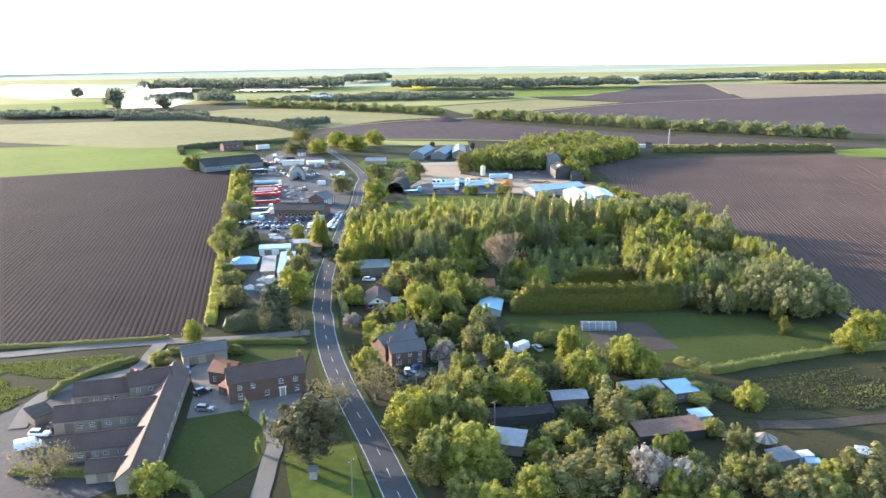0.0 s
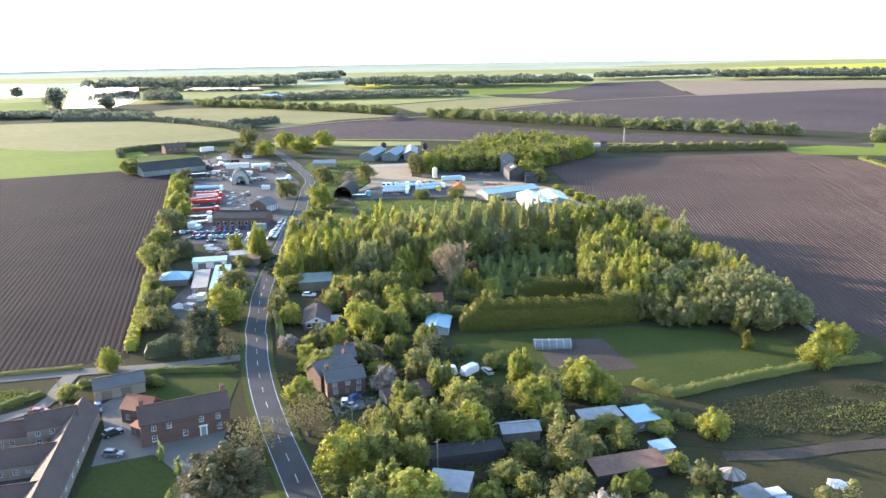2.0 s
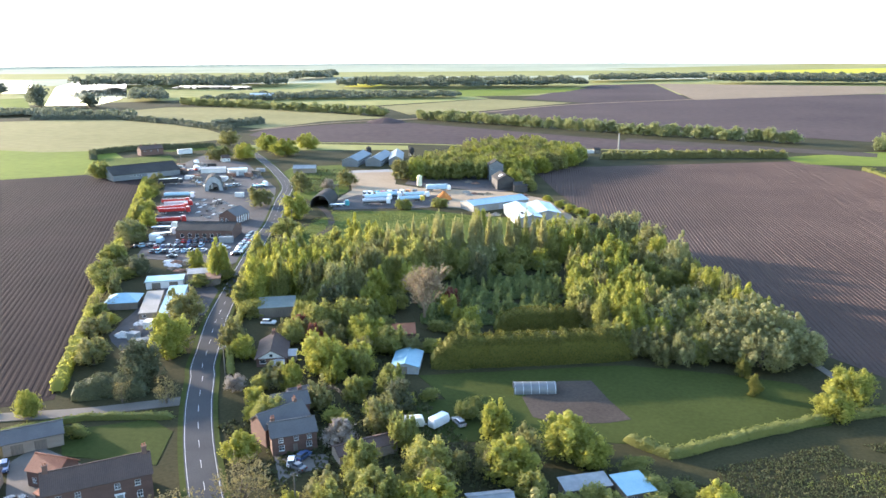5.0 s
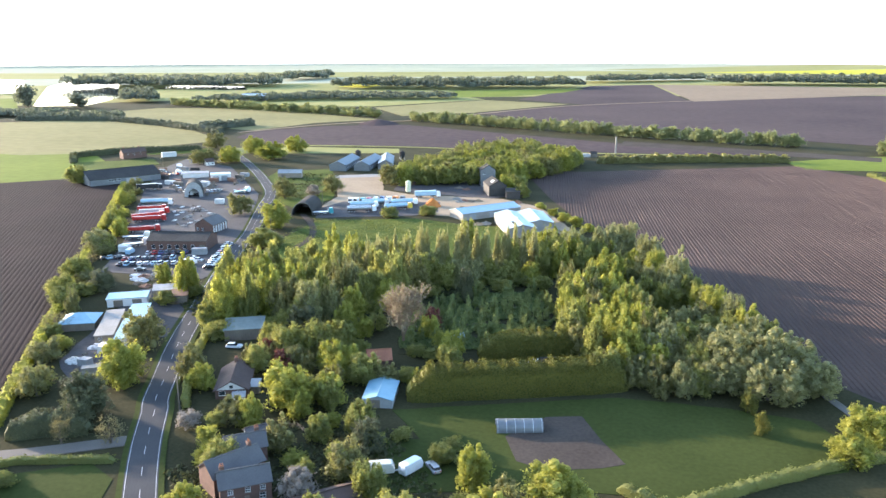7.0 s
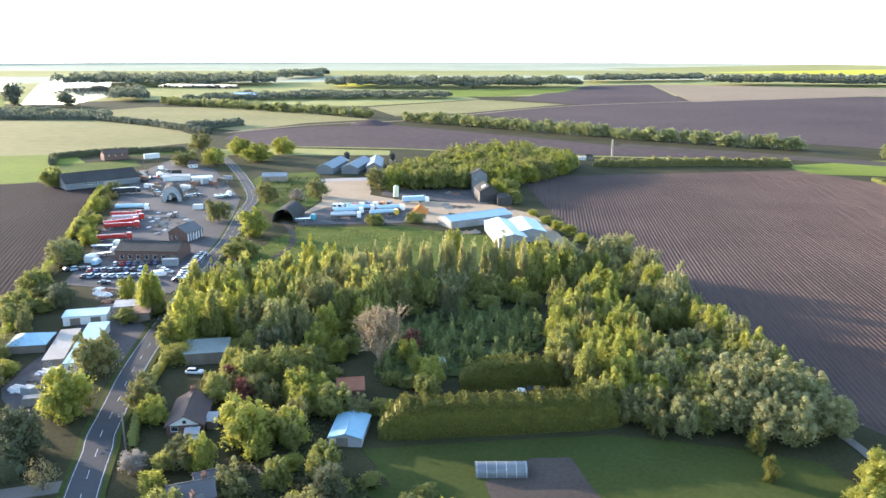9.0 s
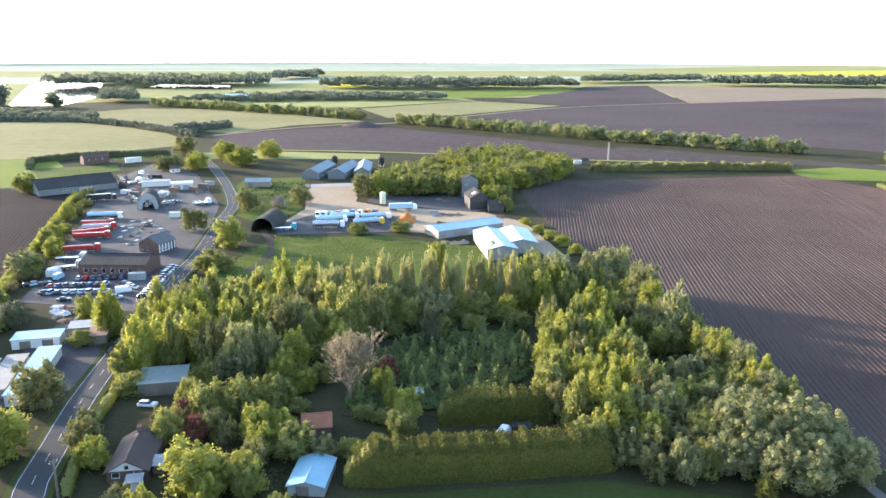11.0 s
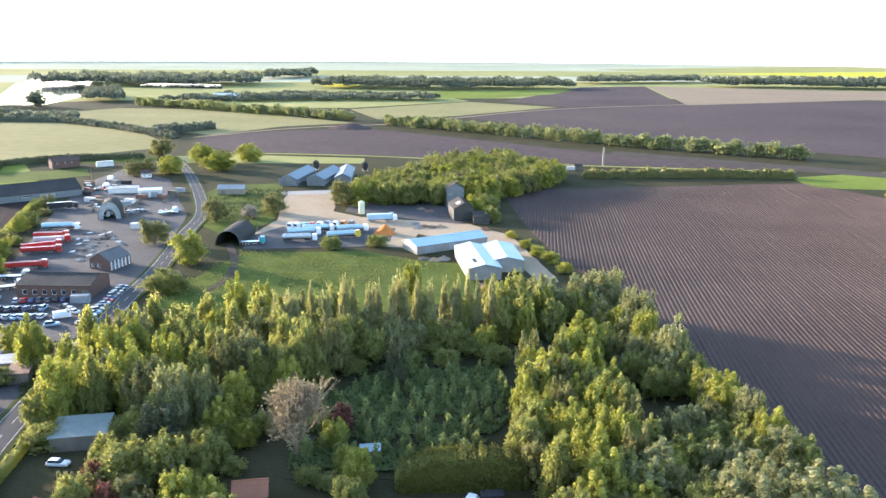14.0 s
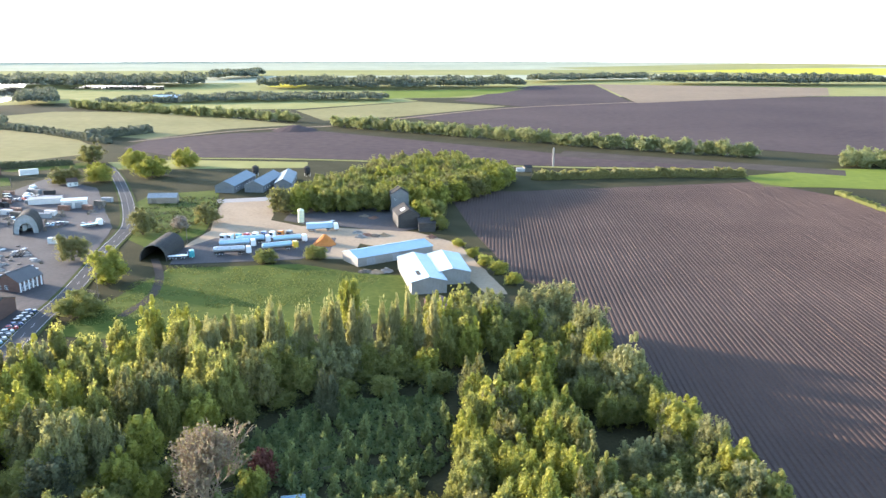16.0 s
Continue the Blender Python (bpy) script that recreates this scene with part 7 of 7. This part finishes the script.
for i, (x, y) in enumerate(((-105.6, 493.1), (-100.2, 489.5), (-95.6, 488.4), (-92.0, 490.7), (-101.8, 485.3), (-69.6, 490.9), (-83.8, 431.7), (-78.9, 431.3), (-76.0, 433.9), (-107.2, 525.2), (-112.7, 528.2))):
    scrap_heap(x, y, 0.1, 2.4, 1.4, 200 + i, ("concrete", "rust", "timber", "sand")[i % 4], "heap of " + ("rubble", "old iron", "broken timber", "sand")[i % 4] + " on the farm apron")


YARD_MID = [(-249.0, 427.8), (-242.6, 442.0), (-220.2, 430.0), (-200.5, 393.9), (-220.5, 388.2)]
for i, (x, y) in enumerate(scatter(YARD_MID, 3.6, 57, 1500)[:36]):
    if i % 3 == 0:
        sheet = Mesh()
        sheet.box(-1.4, -0.8, 0, 1.4, 0.8, 0.12), sheet.box(-1.1, -0.6, 0.124, 1.2, 0.6, 0.3, taper=0.15)
        tagged(part("sheet_pile", sheet, M["render_white"], m=pose(x, y, 0.125, 0, 0, rng.uniform(0, 180))), "low pile of white sheeting on the yard", "pile", "yard piles")
    elif i % 3 == 1:
        pallet_stack(x, y, 0.125, int(rng.integers(2, 7)), rng.uniform(0, 90))
    else:
        scrap_heap(x, y, 0.12, rng.uniform(0.8, 1.6), rng.uniform(0.4, 1.0), 300 + i, ("steel", "timber", "concrete")[i % 3], "small heap of " + ("steel", "timber", "rubble")[i % 3] + " on the lorry yard")
for k in range(3):
    beam = Mesh()
    beam.box(-5, -0.3, 0, 5, 0.3, 0.5)
    tagged(part("steel_beam", beam, M["sheet_dark"], m=facing((-228.2, 422.0), (-235.2, 436.6), 0.5 + 0.0 * k, 0, 0.125) @ Matrix.Translation((0, 1.4 * k, 0))), "long dark steel beam lying on the yard", "beam", "beams on the yard")
container(25.2, 160.6, 0.0, 30, "render_white", "small white trailer body in a garden", 3.6, 1.8)
container(26.8, 158.5, 0.0, 10, "sheet_pale", "small pale blue store in a garden", 3.0, 1.6)
container(-23.2, 265.6, 0.0, 20, "sheet_dark", "dark trailer frame behind the hedge", 4.5, 2.0)
scrap_heap(37.7, 168.9, 0.0, 1.6, 0.9, 401, "steel", "heap of grey scrap metal on a garden lawn")
scrap_heap(9.7, 168.0, 0.0, 1.0, 0.9, 402, "concrete", "small pale heap of stone in a garden")
building("garden_kiosk", "tiny pale kiosk below the big evergreen", "kiosk", (-68.2, 124.2), (-66.8, 124.6), 1.4, 2.0, 0.5, "concrete", "slate")


STORE = [(-339.3, 546.8), (-325.2, 560.1), (-296.9, 541.7), (-307.0, 508.8)]
for i, (x, y) in enumerate(scatter(STORE, 7.0, 58, 700)[:12]):
    if i % 2:
        container(x, y, 0.1, rng.uniform(-30, 30), ("sheet_dark", "rust", "sheet_wall")[i % 3], ("dark", "rusty", "grey")[i % 3] + " storage container at the yard's end")
    else:
        van(("grey", "silver", "black")[i % 3], pose(x, y, 0.1, 0, 0, rng.uniform(0, 180)))
container(-48.2, 692.4, 0.0, 10, "render_white", "white cabin beside the far hedge", 6.0, 2.6)
building("pump_house", "small dark shed beside the far hedge", "shed", (-44.9, 690.7), (-40.2, 692.1), 6.0, 3.0, 1.2, "timber", "sheet_dark")


def pole(x, y, h, arms=1, label="weathered timber telegraph pole with cross-arm"):
    root = thing("telegraph_pole", label, "pole", pose(x, y, 0, 0, 0, rng.uniform(0, 180)), "telegraph poles")
    p = Mesh()
    p.tube((0, 0, 0), (0, 0, h), 0.16, 0.11, 8, True)
    part("post", p, M["timber"], root)
    for i in range(arms):
        a = Mesh()
        a.box(-0.8, -0.06, h - 0.5 - 0.5 * i, 0.8, 0.06, h - 0.38 - 0.5 * i)
        part("cross_arm", a, M["timber"], root)
        for q in (-0.7, 0.7):
            ins = Mesh()
            ins.tube((q, 0, h - 0.38 - 0.5 * i), (q, 0, h - 0.2 - 0.5 * i), 0.05, 0.04, 6, True)
            part("insulator", ins, M["render_white"], root)


for x, y, h in ((-105.0, 215.6, 8.5), (-105.5, 216.4, 8.5), (-57.4, 121.2, 8), (-60.1, 163.8, 8), (-174.3, 460.5, 8), (-340.3, 555.7, 8), (-167.9, 386.4, 8), (-117.5, 237.7, 8), (-38.0, 153.7, 8)):
    pole(x, y, h)


def fence(line, label, h=1.1, step=2.4, rails=3):
    root = thing("fence", label, "fence")
    pts = list(along(line, step))
    post = Mesh()
    post.box(-0.06, -0.06, 0, 0.06, 0.06, h + 0.1)
    pd = post.data("post", M["timber"])
    for x, y, dx, dy in pts:
        part("post", pd, None, root, m=pose(x, y, 0, 0, 0, math.degrees(math.atan2(dy, dx))))
    for (x0, y0, *_), (x1, y1, *_) in zip(pts, pts[1:]):
        for i in range(rails):
            r2 = Mesh()
            z = h * (i + 1) / rails - 0.1
            r2.tube((x0, y0, z), (x1, y1, z), 0.045, 0.045, 4)
            part("rail", r2, M["timber"], root)


fence([(-146.3, 173.6), (-135.8, 162.0), (-128.3, 161.1)], "timber post and rail paddock fence")
fence([(-80.8, 212.3), (-74.2, 215.4), (-70.2, 212.5)], "garden post and rail fence")
fence([(-156.3, 367.5), (-167.5, 386.5), (-174.2, 388.6)], "timber meadow gate fence")
fence([(-68.9, 276.5), (-60.5, 283.8), (-46.1, 292.3)], "timber rail fence at the plantation")


# ---------------------------------------------------------------- rough growth


def tufts(label, poly, n, size, mat_name, seed, lift=0.35, name="rough_grass"):
    r = np.random.default_rng(seed)
    lo, hi = np.min(poly, 0), np.max(poly, 0)
    p = r.uniform(lo, hi, (n * 3, 2))
    p = np.array([q for q in p if inside(poly, *q) and noise.noise((q[0] * 0.12, q[1] * 0.12, seed)) > -0.25])[:n]
    c = np.column_stack([p, np.full(len(p), lift)])
    nr = np.tile((0, 0, 0.6), (len(p), 1)) + r.normal(0, 0.5, (len(p), 3))
    v = leaf_cards(c, nr, size * r.uniform(0.5, 1.5, len(p)), r)
    v[:, 2] = np.maximum(v[:, 2], 0.05)
    me = bpy.data.meshes.new(name)
    me.from_pydata(v.tolist(), [], np.arange(len(v)).reshape(-1, 4).tolist())
    me.materials.append(M[mat_name])
    return tagged(part(name, me, None), label, "undergrowth", kind="stuff")


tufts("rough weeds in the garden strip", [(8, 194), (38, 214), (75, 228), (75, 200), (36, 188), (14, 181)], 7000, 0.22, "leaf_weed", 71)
tufts("tall yellowish weeds", [(30, 198), (60, 212), (75, 215), (75, 205), (40, 192)], 1500, 0.2, "leaf_hedge", 72)
tufts("rough paddock weeds", [(-182.9, 145.5), (-179.0, 152.7), (-151.2, 168.3), (-144.0, 163.2), (-152.0, 143.4), (-153.8, 123.4)], 11000, 0.22, "leaf_hedge", 73, 0.2)
tufts("meadow tussocks in sunlight", [(-165, 425), (-95, 432), (-75, 425), (-80, 395), (-125, 375), (-160, 352)], 7000, 0.28, "leaf_hedge", 74, 0.15)
tufts("rough grass among the saplings", [(-74, 288), (-64, 318), (-34, 330), (-24, 308), (-32, 274), (-66, 266)], 11000, 0.45, "leaf_plantation", 75, 0.7)
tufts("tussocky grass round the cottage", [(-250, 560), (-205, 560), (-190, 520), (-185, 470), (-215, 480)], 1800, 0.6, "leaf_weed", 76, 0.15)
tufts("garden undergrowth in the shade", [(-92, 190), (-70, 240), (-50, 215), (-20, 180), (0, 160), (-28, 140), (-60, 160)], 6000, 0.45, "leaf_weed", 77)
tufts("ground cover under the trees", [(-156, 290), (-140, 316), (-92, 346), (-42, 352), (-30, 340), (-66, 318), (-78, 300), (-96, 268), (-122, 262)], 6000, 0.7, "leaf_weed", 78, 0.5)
